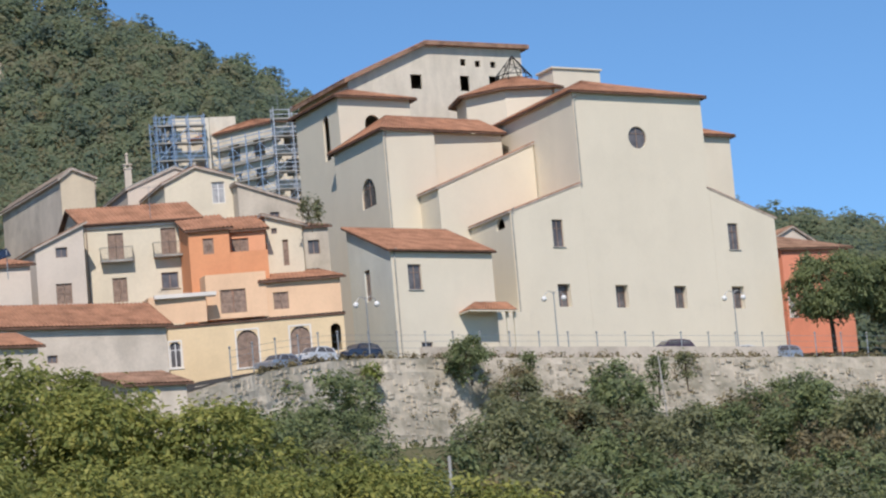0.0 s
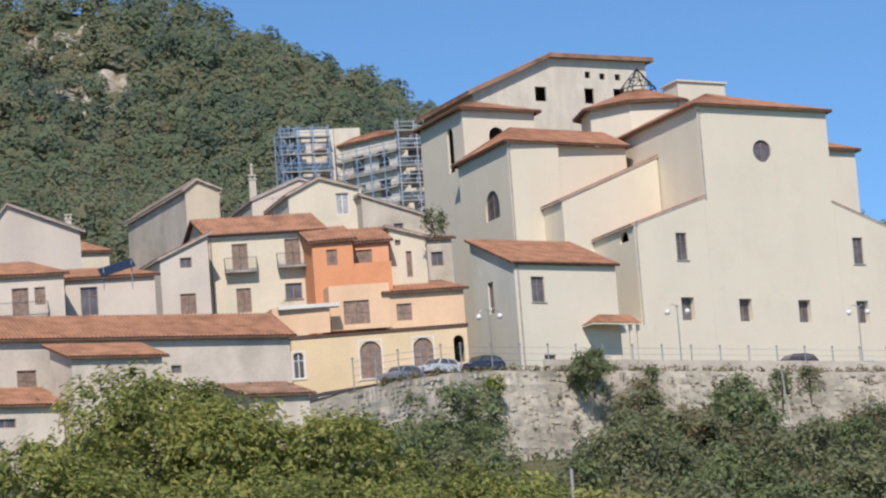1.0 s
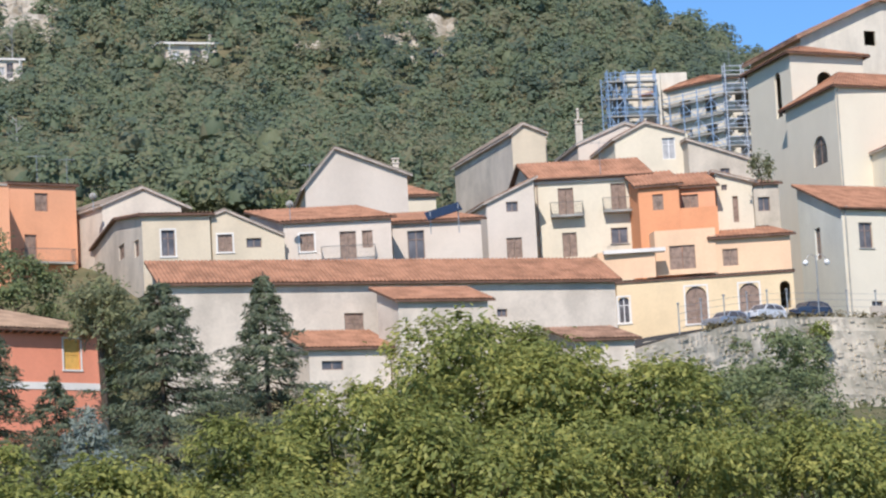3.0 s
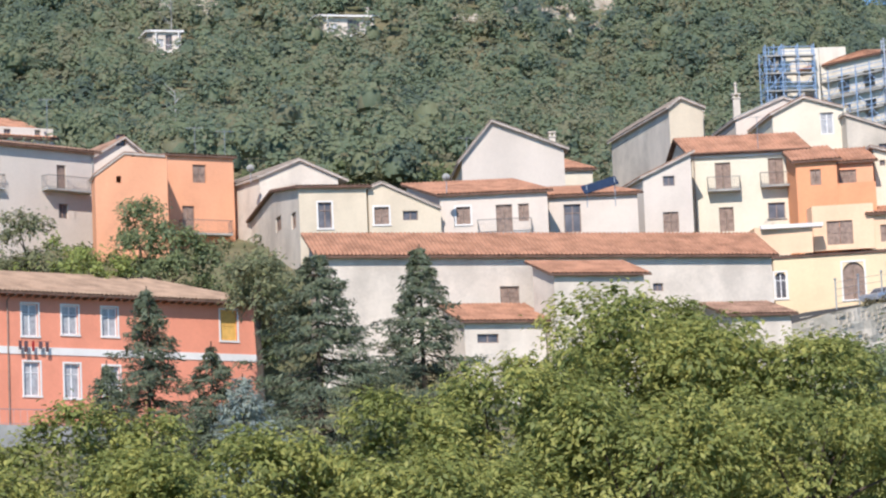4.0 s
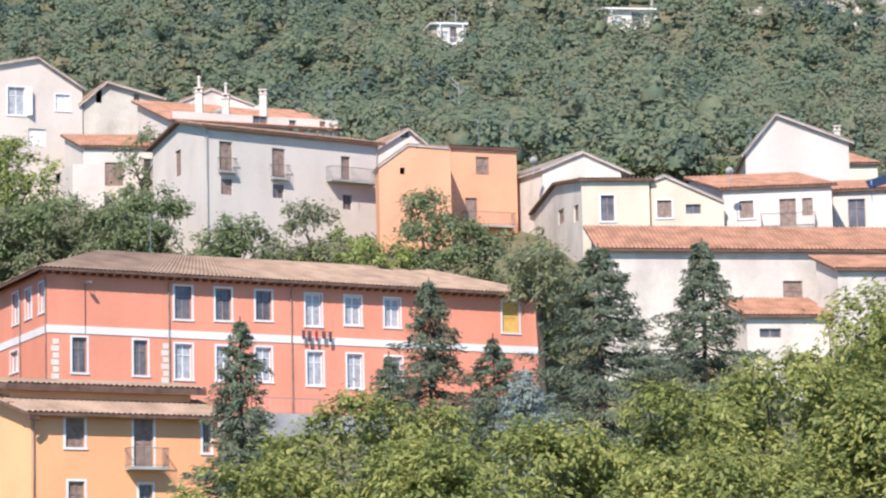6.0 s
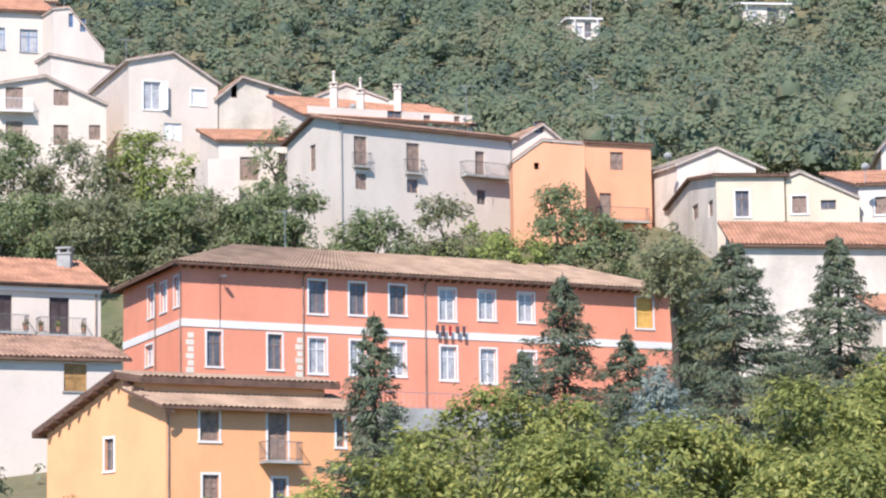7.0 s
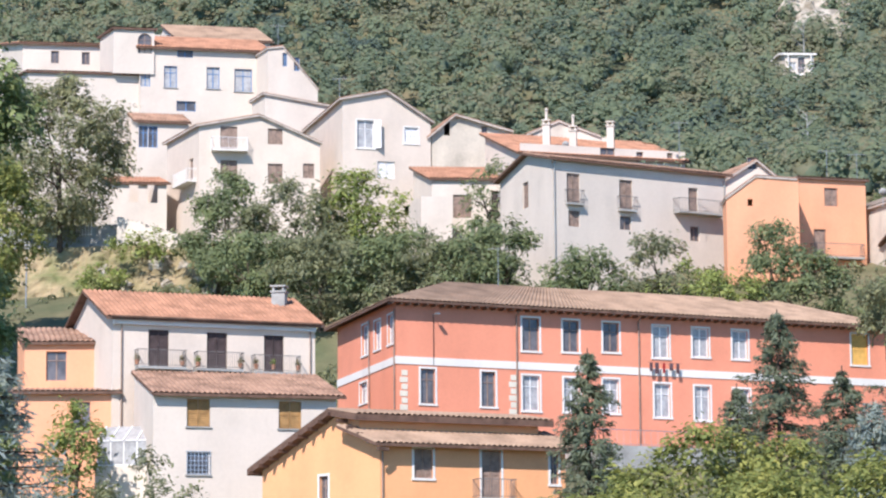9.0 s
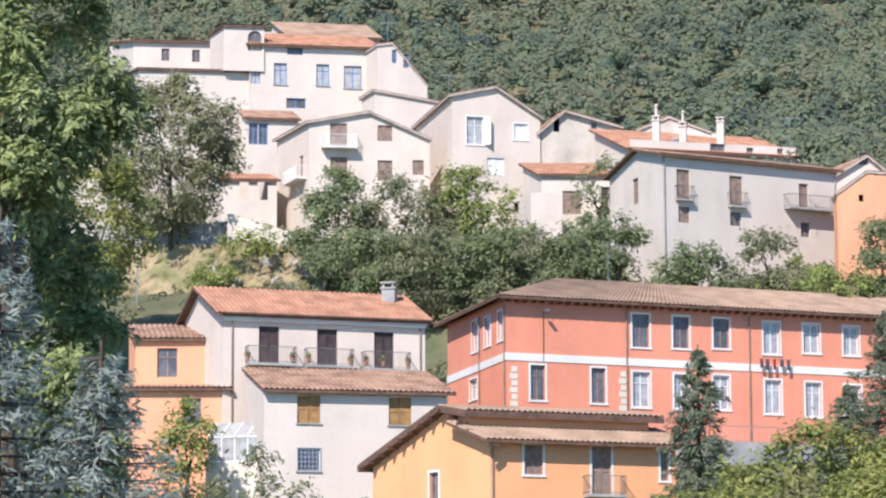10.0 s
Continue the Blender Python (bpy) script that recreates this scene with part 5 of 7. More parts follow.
def bare_tree(at, h, seed):
    r = random.Random(seed)
    rt = root("dead_tree", at, "bare pale dead tree or mast among the woods", "tree")
    t = Shape()
    t.tube((0, 0, -1), (0, 0, h), 0.16, 0.04, 5)
    for i in range(9):
        z = h * r.uniform(0.4, 0.95)
        a = r.uniform(0, 6.28)
        l = h * 0.22
        t.tube((0, 0, z), (l * math.cos(a), l * math.sin(a), z + l * 0.9), 0.06, 0.02, 4)
    part("trunk", t, M_CONC, rt)


# the one at (-25.4, 452) stands in for a mast below the hut
for k, (x, y, h) in enumerate([(-3.6, 392, 8), (-1.6, 394, 6), (10, 402, 6), (-25.4, 452, 7), (-45, 430, 8), (-58, 420, 9), (-30, 530, 9)]):
    bare_tree((x, y, ground_z(x, y)), h, k)

# ---- plants ----
def leaf_mesh(name, pos, nrm, size, material, parent, rng, aspect=0.55, more=None, axis=None):
    """Many small folded leaves as one mesh: four corners each, turned at random about their normals."""
    n = len(pos)
    nrm = nrm / np.maximum(np.linalg.norm(nrm, axis=1, keepdims=True), 1e-6)
    a = np.cross(nrm, rng.normal(size=(n, 3))) if axis is None else axis - nrm * (axis * nrm).sum(1, keepdims=True)
    a /= np.maximum(np.linalg.norm(a, axis=1, keepdims=True), 1e-6)
    b = np.cross(nrm, a)
    s = (size * rng.uniform(0.6, 1.4, n))[:, None]
    a, b = a * s * 0.5, b * s * 0.5 * aspect
    c = nrm * s * 0.12
    v = np.stack([pos - a, pos - b + c, pos + a, pos + b + c], 1).reshape(-1, 3)
    q = np.arange(4 * n).reshape(-1, 4)
    if more is not None:
        q = np.concatenate([q, more[1] + 4 * n])
        v = np.concatenate([v, more[0]])
    me = bpy.data.meshes.new(name)
    me.vertices.add(len(v))
    me.vertices.foreach_set("co", v.ravel())
    me.loops.add(q.size)
    me.loops.foreach_set("vertex_index", q.ravel())
    me.polygons.add(len(q))
    me.polygons.foreach_set("loop_start", np.arange(0, q.size, 4))
    if more is not None:
        me.polygons.foreach_set("use_smooth", np.arange(len(q)) >= n)
    me.update(calc_edges=True)
    me.materials.append(material)
    ob = new(name, me)
    if parent is not None:
        ob.parent = parent
    return ob


def lobes(rng, n, rx, rz, zc, core=0.55, low=False):
    """Centres and radii of the clumps that make an uneven crown."""
    d = rng.normal(size=(n, 3))
    d /= np.linalg.norm(d, axis=1, keepdims=True)
    if not low:
        d[:, 2] = np.where(d[:, 2] < -0.5, -d[:, 2], d[:, 2])
    k = rng.uniform(core + 0.08, 0.93, n)[:, None]
    c = d * k * np.array([rx, rx, rz]) + np.array([0, 0, zc])
    return c, rng.uniform(0.17, 0.33, n) * rx


def crown_points(rng, c, r, count, size):
    """Leaves in drooping tufts set over the clumps: places, normals and the ways the leaves point."""
    per = 13
    k = max(1, count // per)
    i = rng.choice(len(c), k, p=r ** 2 / (r ** 2).sum())
    out = c[i] - c.mean(0)
    d = rng.normal(size=(k, 3)) + 0.45 * out / np.maximum(np.linalg.norm(out, axis=1, keepdims=True), 1e-6)
    d[:, 2] += 0.5
    d /= np.linalg.norm(d, axis=1, keepdims=True)
    at = c[i] + d * (r[i] * rng.uniform(0.6, 1.05, k))[:, None] * np.array([1.05, 1.05, 0.85])
    way = d * 0.75 + rng.normal(size=(k, 3)) * 0.35 + np.array([0, 0, -0.3])
    ln = size * rng.uniform(1.5, 2.9, k)
    rp = lambda q: np.repeat(q, per, 0)
    n = k * per
    p = rp(at) + rp(way) * (rp(ln) * rng.uniform(-0.5, 0.6, n))[:, None] + rng.normal(size=(n, 3)) * (rp(ln) * 0.3)[:, None]
    nr = rp(d) * 0.5 + rng.normal(size=(n, 3)) * 0.36 + np.array([0, -0.25, 0.6])
    return p, nr, rp(way) + rng.normal(size=(n, 3)) * 0.55 + np.array([0, 0, -0.25])


def broadleaf(name, at, label, height, rx, rz, count, size, leaf, seed, category="tree", n=34, limbs=7, low=False):
    """A tree: a tapered trunk with limbs, and a crown of leaf clumps with gaps."""
    rng = np.random.default_rng(seed)
    rt = root(name, at, label, category, GROUPS.get(label, ""))
    zc = height - rz
    c, r = lobes(rng, n, rx, rz, zc, 0.5 if low else 0.55, low)
    sh = Shape()
    lean = Vector((rng.uniform(-0.4, 0.4), rng.uniform(-0.4, 0.4), 0))
    top = Vector((0, 0, zc * 0.95)) + lean
    tr = 0.02 * min(height, 11)
    mid = Vector((0, 0, zc * 0.5)) + lean * 0.3
    sh.tube((0, 0, -0.6), mid, tr * 1.25, tr, 8)
    sh.tube(mid, top, tr, tr * 0.6, 8)
    for k in range(limbs):
        q = Vector(c[k % len(c)])
        s = mid.lerp(top, 0.3 + 0.7 * k / limbs)
        m = s.lerp(q, 0.55) + Vector((0, 0, 0.3))
        sh.tube(s, m, tr * 0.45, tr * 0.3)
        sh.tube(m, q, tr * 0.3, tr * 0.1)
    part("trunk", sh, M_BARK, rt)
    p, nr, way = crown_points(rng, c, r, int(0.86 * count), size)
    leaf_mesh("crown", p, nr, size * 1.12, leaf, rt, rng, 0.42, axis=way)
    return rt


def conifer(name, at, label, height, radius, count, size, leaf, seed, droop=0.25, bare=0.04):
    """A fir or cedar: a straight trunk with tiers of drooping branches set with needle sprays."""
    rng = np.random.default_rng(seed)
    rt = root(name, at, label, "tree", GROUPS.get(label, ""))
    sh = Shape()
    sh.tube((0, 0, -0.5), (0, 0, height * 0.97), height * 0.016, 0.03, 8)
    tiers = int(height * 3.0)
    pos, nrm, way = [], [], []
    per = max(8, int(1.1 * count) // (tiers * 7))
    for i in range(tiers):
        s = i / tiers
        z = height * (bare + (0.97 - bare) * s)
        ln = 0.82 * radius * (1 - s) ** 0.75 * rng.uniform(0.7, 1.12) + 0.08
        for k in range(7):
            a = rng.uniform(0, 2 * math.pi)
            l = ln * rng.uniform(0.65, 1.15)
            d = np.array([math.cos(a), math.sin(a), -droop])
            sh.tube((0, 0, z), tuple(np.array([0, 0, z]) + d * l * 0.9), 0.03, 0.01, 3)
            m = max(4, int(per * (0.3 + 1.2 * l / radius)))
            u = rng.uniform(0.1, 1.0, m) ** 0.62
            w = rng.normal(size=m) * 0.17 * l * (1.25 - u)
            q = np.array([0, 0, z]) + d * (u * l)[:, None] + np.array([-d[1], d[0], 0]) * w[:, None]
            q[:, 2] += 0.16 * l * u ** 2 - np.abs(rng.normal(size=m)) * 0.2
            pos.append(q)
            way.append(d + np.array([-d[1], d[0], 0]) * (np.sign(w) * 0.6)[:, None] + rng.normal(size=(m, 3)) * 0.35)
            nrm.append(rng.normal(size=(m, 3)) * 0.6 + np.array([d[0] * 0.8, d[1] * 0.8, 0.5]))
    part("trunk", sh, M_BARK, rt)
    leaf_mesh("crown", np.concatenate(pos), np.concatenate(nrm), size * 1.25, leaf, rt, rng, 0.2, axis=np.concatenate(way))
    return rt


CLEARINGS = [(o.location.x + 3, o.location.y, 5.5, f) for o, f in zip(hill_things, (9, 15))] + [(x, y, 3.3, 7) for x, y in rock_places]


HOUSETOPS = [(-0.35, 0.17), (-0.24, 0.17), (-0.21, 0.145), (-0.1, 0.14), (-0.04, 0.115), (0.03, 0.115), (0.06, 0.125), (0.14, 0.14), (0.15, 0.19), (0.19, 0.12)]


def forest():
    """The wooded hill behind the village, one mass of tree crowns."""
    rng = np.random.default_rng(5)
    pts, nrs, cores = [], [], []
    for y in np.arange(278, 668, 4.6):
        for x in np.arange(-0.37 * y - 8, 0.37 * y + 10, 4.6):
            px, py = x + rng.uniform(-2.4, 2.4), y + rng.uniform(-2.4, 2.4)
            if (py < 336 and px < -36) or (py < 372 and 20 < px < 118) or (py < 302 and px > 10) or (py < 287 and px > 4) or 0.19 < px / py < 0.285:
                continue
            if any(abs(px - a) < w and b - f < py < b + 9 for a, b, w, f in CLEARINGS):
                continue
            if noise.noise(Vector((px / 22, py / 22, 7))) < -0.62:
                continue
            r = rng.uniform(2.0, 3.2) * (1.25 if rng.random() < 0.15 else 1.0)
            z = ground_z(px, py) + r * rng.uniform(0.7, 1.25)
            rise = (z + r - 1.7) / py
            far = rise > 0.246 or abs(px) > 0.35 * py
            m = 30 if far or rise < line(HOUSETOPS, px / py) else 128
            cores.append((px, py, z, r if m > 100 else 0.5 * r))
            knob = rng.normal(size=(7, 3))
            knob /= np.linalg.norm(knob, axis=1, keepdims=True)
            knob[:, 2] = np.abs(knob[:, 2]) * 1.2 - 0.1
            i = rng.integers(0, 7, m)
            d = rng.normal(size=(m, 3))
            d[:, 2] += 0.3
            d[:, 1] -= 0.35
            d /= np.linalg.norm(d, axis=1, keepdims=True)
            pts.append(np.array([px, py, z]) + (knob[i] * 0.6 + d * rng.uniform(0.42, 0.52, (m, 1))) * r * np.array([1, 1, 1.12]))
            nrs.append(d * 0.5 + knob[i] * 0.35 + np.array([0.0, -0.35, 0.5]) + rng.normal(size=(m, 3)) * 0.07)
    p, n = np.concatenate(pts), np.concatenate(nrs)
    cores = np.array(cores)
    nc, mc = 7, 4
    th = np.repeat(np.linspace(0.0, 0.62 * math.pi, mc), nc)
    ph = np.tile(np.linspace(0, 2 * math.pi, nc, endpoint=False), mc)
    unit = np.stack([np.sin(th) * np.cos(ph), np.sin(th) * np.sin(ph), 1.15 * np.cos(th)], 1)
    jit = rng.uniform(0.28, 0.46, (len(cores), nc * mc, 1))
    v = cores[:, None, :3] + unit[None] * cores[:, None, 3:] * jit
    quad = np.array([(i * nc + j, i * nc + (j + 1) % nc, (i + 1) * nc + (j + 1) % nc, (i + 1) * nc + j) for i in range(mc - 1) for j in range(nc)])
    quads = (quad[None] + (np.arange(len(cores)) * nc * mc)[:, None, None]).reshape(-1, 4)
    ob = leaf_mesh("hill_forest", p, n, 0.74 * (p[:, 1] / 480) ** 0.5, L_HILL, None, rng, 0.72, (v.reshape(-1, 3), quads))
    return tagged(ob, "dense green oak and beech wood covering the hillside", "forest", kind="stuff")


forest()


def zg(x, y, d=0.0):
    return (x, y, ground_z(x, y) + d)



def undergrowth():
    """Low scrub and weeds on the slopes."""
    rng = np.random.default_rng(8)
    pos, nr = [], []
    for x0, x1, y0, y1, k in ((0, 112, 130, 262, 2600), (-95, 0, 226, 268, 1700), (-95, 0, 130, 205, 1500), (-60, 30, 100, 130, 900)):
        for _ in range(k):
            x, y = rng.uniform(x0, x1), rng.uniform(y0, y1)
            if y > 250 and x > 28 and terrace(x, y) > -1.5:
                continue
            if noise.noise(Vector((x / 7, y / 7, 11))) < -0.15 or (x < 0 and y > 205 and noise.noise(Vector((x / 5, y / 5, 1))) < 0.0):
                continue
            r = rng.uniform(0.3, 1.0)
            m = 16
            d = rng.normal(size=(m, 3))
            d /= np.linalg.norm(d, axis=1, keepdims=True)
            d[:, 2] = np.abs(d[:, 2])
            pos.append(np.array([x, y, ground_z(x, y)]) + d * r)
            nr.append(d + rng.normal(size=(m, 3)) * 0.4)
    ob = leaf_mesh("undergrowth", np.concatenate(pos), np.concatenate(nr), 0.42, L_OLIVE, None, rng, 0.6)
    tagged(ob, "low scrub and weeds on the slope", "undergrowth", kind="stuff")


def wall_weeds():
    """Dry weeds along the wall's top and tufts in its joints."""
    rng = np.random.default_rng(14)
    pos, nr = [], []
    for i in range(520):
        s = rng.uniform(14, 96)
        top = i < 260
        p, d = along(s)
        out = Vector((d.y, -d.x, 0)).normalized()
        z = rng.uniform(-0.1, 0.35) if top else -rng.uniform(0.3, 5.5)
        if not top and noise.noise(Vector((s / 4, z / 2, 6))) < 0.05:
            continue
        c = p + UP * z + out * (0.1 * -min(0, z) + 0.12 - (0.5 if top else 0))
        r = rng.uniform(0.15, 0.45)
        e = rng.normal(size=(18, 3))
        e /= np.linalg.norm(e, axis=1, keepdims=True)
        pos.append(np.array(c) + e * r)
        nr.append(e + np.array([0, 0, 0.4]))
    ob = leaf_mesh("wall_weeds", np.concatenate(pos), np.concatenate(nr), 0.24, L_DRY, None, rng, 0.5)
    tagged(ob, "dry weeds and tufts along the stone wall", "weeds", kind="stuff")


undergrowth()
wall_weeds()

GROUPS = {"tall leafy green walnut tree on the near slope": "walnut trees on the near slope",
          "dark green bushy tree below the stone wall": "bushy trees below the wall",
          "shrub rooted in the stone retaining wall": "shrubs in the wall",
          "round-crowned clipped tree on a short trunk": "clipped trees at the terrace end",
          "dark green fir tree with drooping branches": "firs beside the coral building",
          "blue-grey cedar with spreading branches": "blue cedars",
          "tall dark green tree reaching up the stone wall": "tall trees below the wall",
          "low green shrub on the dry bank": "shrubs on the bank",
          "leafy green tree between the houses": "trees between the houses"}

# near canopy of broadleaf trees
broadleaf("tree", (10.0, 118.0, 4.6), "tall leafy green walnut tree on the near slope", 11.8, 6.5, 6.14, 27200, 0.23, L_BROAD, 21)
broadleaf("tree", (4.2, 112.0, 4.0), "tall leafy green walnut tree on the near slope", 10.3, 3.7, 4.8, 15300, 0.23, L_BROAD, 22)
broadleaf("tree", (14.2, 116.0, 4.6), "tall leafy green walnut tree on the near slope", 10.4, 4.4, 5.42, 17000, 0.23, L_BROAD, 23)
broadleaf("tree", (0.8, 106.0, 3.5), "tall leafy green walnut tree on the near slope", 8.7, 4.1, 4.45, 15300, 0.21, L_BROAD, 24)
broadleaf("tree", (-4.1, 104.0, 3.3), "tall leafy green walnut tree on the near slope", 8.0, 4.2, 4.3, 15300, 0.21, L_BROAD, 25)
broadleaf("tree", (-9.1, 106.0, 3.5), "tall leafy green walnut tree on the near slope", 8.5, 4.1, 4.08, 15300, 0.21, L_BROAD, 26)
broadleaf("tree", (-12.6, 102.0, 3.1), "tall leafy green walnut tree on the near slope", 7.2, 3.4, 3.98, 11900, 0.21, L_BROAD, 27)
broadleaf("tree", (6.8, 100.0, 3.0), "tall leafy green walnut tree on the near slope", 8.5, 4.3, 4.27, 15300, 0.21, L_BROAD, 28)
broadleaf("tree", (9.4, 122.0, 5.0), "tall leafy green walnut tree on the near slope", 12.1, 4.5, 5.4, 15300, 0.23, L_BROAD, 29)
broadleaf("tree", (10.6, 124.0, 5.2), "tall leafy green walnut tree on the near slope", 12.2, 4.8, 5.4, 17000, 0.23, L_BROAD, 30)
broadleaf("tree", (15.4, 120.0, 5.0), "tall leafy green walnut tree on the near slope", 10.4, 3.8, 4.8, 15300, 0.23, L_BROAD, 31)
broadleaf("tree", (12.9, 104.0, 3.5), "tall leafy green walnut tree on the near slope", 8.8, 4.2, 4.42, 13600, 0.21, L_BROAD, 32)
broadleaf("tree", (18.7, 108.0, 4.0), "tall leafy green walnut tree on the near slope", 8.2, 4.0, 4.36, 13600, 0.21, L_BROAD, 33)
broadleaf("tree", (-5.9, 96.0, 2.7), "tall leafy green walnut tree on the near slope", 7.2, 3.5, 3.59, 11900, 0.21, L_BROAD, 34)
broadleaf("tree", (1.6, 96.0, 2.7), "tall leafy green walnut tree on the near slope", 6.9, 3.8, 3.44, 11900, 0.21, L_BROAD, 35)
broadleaf("tree", (7.8, 100.0, 3.0), "tall leafy green walnut tree on the near slope", 9.0, 3.7, 4.49, 11900, 0.21, L_BROAD, 36)
broadleaf("tree", (23.3, 110.0, 4.3), "tall leafy green walnut tree on the near slope", 6.8, 2.9, 3.38, 8500, 0.21, L_BROAD, 37)
TALLER = [(54.1, 240, 29.7, 2.1, L_OLIVE, 140), (62.1, 243, 30.4, 2.5, L_DARK, 141), (78.5, 250, 29.2, 2.5, L_DARK, 142),
          (38.6, 225, 28.8, 2.6, L_DARK, 143), (77.9, 240, 26.9, 2.3, L_OLIVE, 144)]
# darker shrubs and trees under the retaining wall
broadleaf("tree", (34.1, 205.0, 16.9), "dark green bushy tree below the stone wall", 9.8, 3.6, 4.92, 6000, 0.34, L_DARK, 38, low=True, n=46)
broadleaf("tree", (28.6, 195.0, 15.3), "dark green bushy tree below the stone wall", 8.9, 2.9, 4.45, 5000, 0.34, L_DARK, 39, low=True, n=51)
broadleaf("tree", (33.0, 185.0, 12.9), "dark green bushy tree below the stone wall", 8.3, 3.1, 4.15, 5000, 0.34, L_DARK, 40, low=True, n=45)
broadleaf("tree", (57.9, 225.0, 20.4), "dark green bushy tree below the stone wall", 8.0, 2.8, 4.0, 6000, 0.36, L_DARK, 41, low=True, n=48)
broadleaf("tree", (51.7, 215.0, 18.5), "dark green bushy tree below the stone wall", 7.1, 3.2, 3.54, 6000, 0.36, L_OLIVE, 42, low=True)
broadleaf("tree", (44.5, 200.0, 15.6), "dark green bushy tree below the stone wall", 7.5, 3.7, 3.74, 6500, 0.34, L_OLIVE, 43, low=True)
broadleaf("tree", (56.7, 205.0, 16.6), "dark green bushy tree below the stone wall", 5.6, 3.8, 2.81, 6000, 0.36, L_OLIVE, 44, low=True)
broadleaf("tree", (65.0, 220.0, 19.5), "dark green bushy tree below the stone wall", 5.9, 3.3, 2.95, 6000, 0.36, L_DARK, 45, low=True)
broadleaf("tree", (68.3, 215.0, 18.5), "dark green bushy tree below the stone wall", 6.8, 3.4, 3.39, 6000, 0.36, L_DARK, 46, low=True)
broadleaf("tree", (70.8, 210.0, 17.6), "dark green bushy tree below the stone wall", 5.8, 3.1, 2.91, 6000, 0.36, L_OLIVE, 47, low=True)
broadleaf("tree", (46.8, 185.0, 12.7), "dark green bushy tree below the stone wall", 6.8, 4.0, 3.39, 6000, 0.34, L_DARK, 48, low=True)
broadleaf("tree", (52.6, 180.0, 11.8), "dark green bushy tree below the stone wall", 6.2, 3.9, 3.08, 6000, 0.34, L_OLIVE, 49, low=True)
broadleaf("tree", (56.8, 175.0, 11.3), "dark green bushy tree below the stone wall", 5.8, 3.5, 2.91, 6000, 0.34, L_DARK, 50, low=True)
broadleaf("tree", (33.0, 165.0, 10.2), "dark green bushy tree below the stone wall", 7.1, 3.3, 3.57, 6000, 0.34, L_DARK, 51, low=True)
broadleaf("tree", (34.4, 150.0, 8.7), "dark green bushy tree below the stone wall", 6.4, 3.5, 3.18, 6000, 0.32, L_OLIVE, 52, low=True)
broadleaf("tree", (37.7, 140.0, 7.8), "dark green bushy tree below the stone wall", 5.3, 3.7, 2.66, 6000, 0.32, L_DARK, 53, low=True)
broadleaf("tree", (43.7, 140.0, 7.8), "dark green bushy tree below the stone wall", 4.9, 3.7, 2.44, 6000, 0.32, L_OLIVE, 54, low=True)
broadleaf("tree", (58.0, 220.7, 19.6), "dark green bushy tree below the stone wall", 5.3, 2.2, 2.66, 4200, 0.34, L_OLIVE, 55, low=True)
broadleaf("tree", (37.5, 192.1, 14.2), "dark green bushy tree below the stone wall", 5.2, 2.6, 2.62, 4200, 0.34, L_DRY, 56, low=True)
broadleaf("tree", (52.8, 221.7, 19.8), "dark green bushy tree below the stone wall", 5.4, 3.3, 2.72, 4200, 0.34, L_DRY, 57, low=True)
broadleaf("tree", (38.7, 176.1, 11.4), "dark green bushy tree below the stone wall", 5.8, 2.0, 2.92, 4200, 0.34, L_DRY, 58, low=True, n=50)
broadleaf("tree", (36.1, 231.9, 21.8), "dark green bushy tree below the stone wall", 4.8, 2.8, 2.4, 4200, 0.34, L_DRY, 59, low=True)
broadleaf("tree", (68.1, 239.2, 23.1), "dark green bushy tree below the stone wall", 3.0, 4.0, 1.49, 4200, 0.34, L_OLIVE, 60, low=True)
broadleaf("tree", (62.0, 217.1, 19.0), "dark green bushy tree below the stone wall", 3.0, 2.4, 1.52, 4200, 0.34, L_DARK, 61, low=True)
broadleaf("tree", (30.6, 184.9, 13.0), "dark green bushy tree below the stone wall", 7.2, 3.2, 3.58, 4200, 0.34, L_OLIVE, 62, low=True)
broadleaf("tree", (70.5, 237.4, 22.8), "dark green bushy tree below the stone wall", 3.6, 3.9, 1.78, 4200, 0.34, L_DRY, 63, low=True)
broadleaf("tree", (72.1, 224.8, 20.4), "dark green bushy tree below the stone wall", 2.3, 3.7, 1.17, 4200, 0.34, L_DRY, 64, low=True)
broadleaf("tree", (51.2, 186.9, 13.1), "dark green bushy tree below the stone wall", 4.8, 3.2, 2.39, 4200, 0.34, L_DRY, 65, low=True)
broadleaf("tree", (58.1, 227.1, 20.8), "dark green bushy tree below the stone wall", 4.9, 3.7, 2.46, 4200, 0.34, L_DRY, 66, low=True)
broadleaf("tree", (36.3, 184.1, 12.6), "dark green bushy tree below the stone wall", 6.6, 2.7, 3.28, 4200, 0.34, L_OLIVE, 67, low=True)
broadleaf("tree", (38.4, 233.4, 22.0), "dark green bushy tree below the stone wall", 5.7, 2.6, 2.83, 4200, 0.34, L_DARK, 68, low=True)
broadleaf("tree", (46.9, 205.3, 16.7), "dark green bushy tree below the stone wall", 6.1, 3.0, 3.06, 4200, 0.34, L_DARK, 69, low=True)
broadleaf("tree", (47.6, 217.8, 19.1), "dark green bushy tree below the stone wall", 4.9, 3.7, 2.46, 4200, 0.34, L_DARK, 70, low=True)
broadleaf("tree", (60.5, 247.9, 24.5), "dark green bushy tree below the stone wall", 4.8, 2.6, 2.38, 4200, 0.34, L_DRY, 71, low=True)
broadleaf("tree", (60.9, 244.3, 24.0), "dark green bushy tree below the stone wall", 2.9, 3.0, 1.46, 4200, 0.34, L_DARK, 72, low=True)
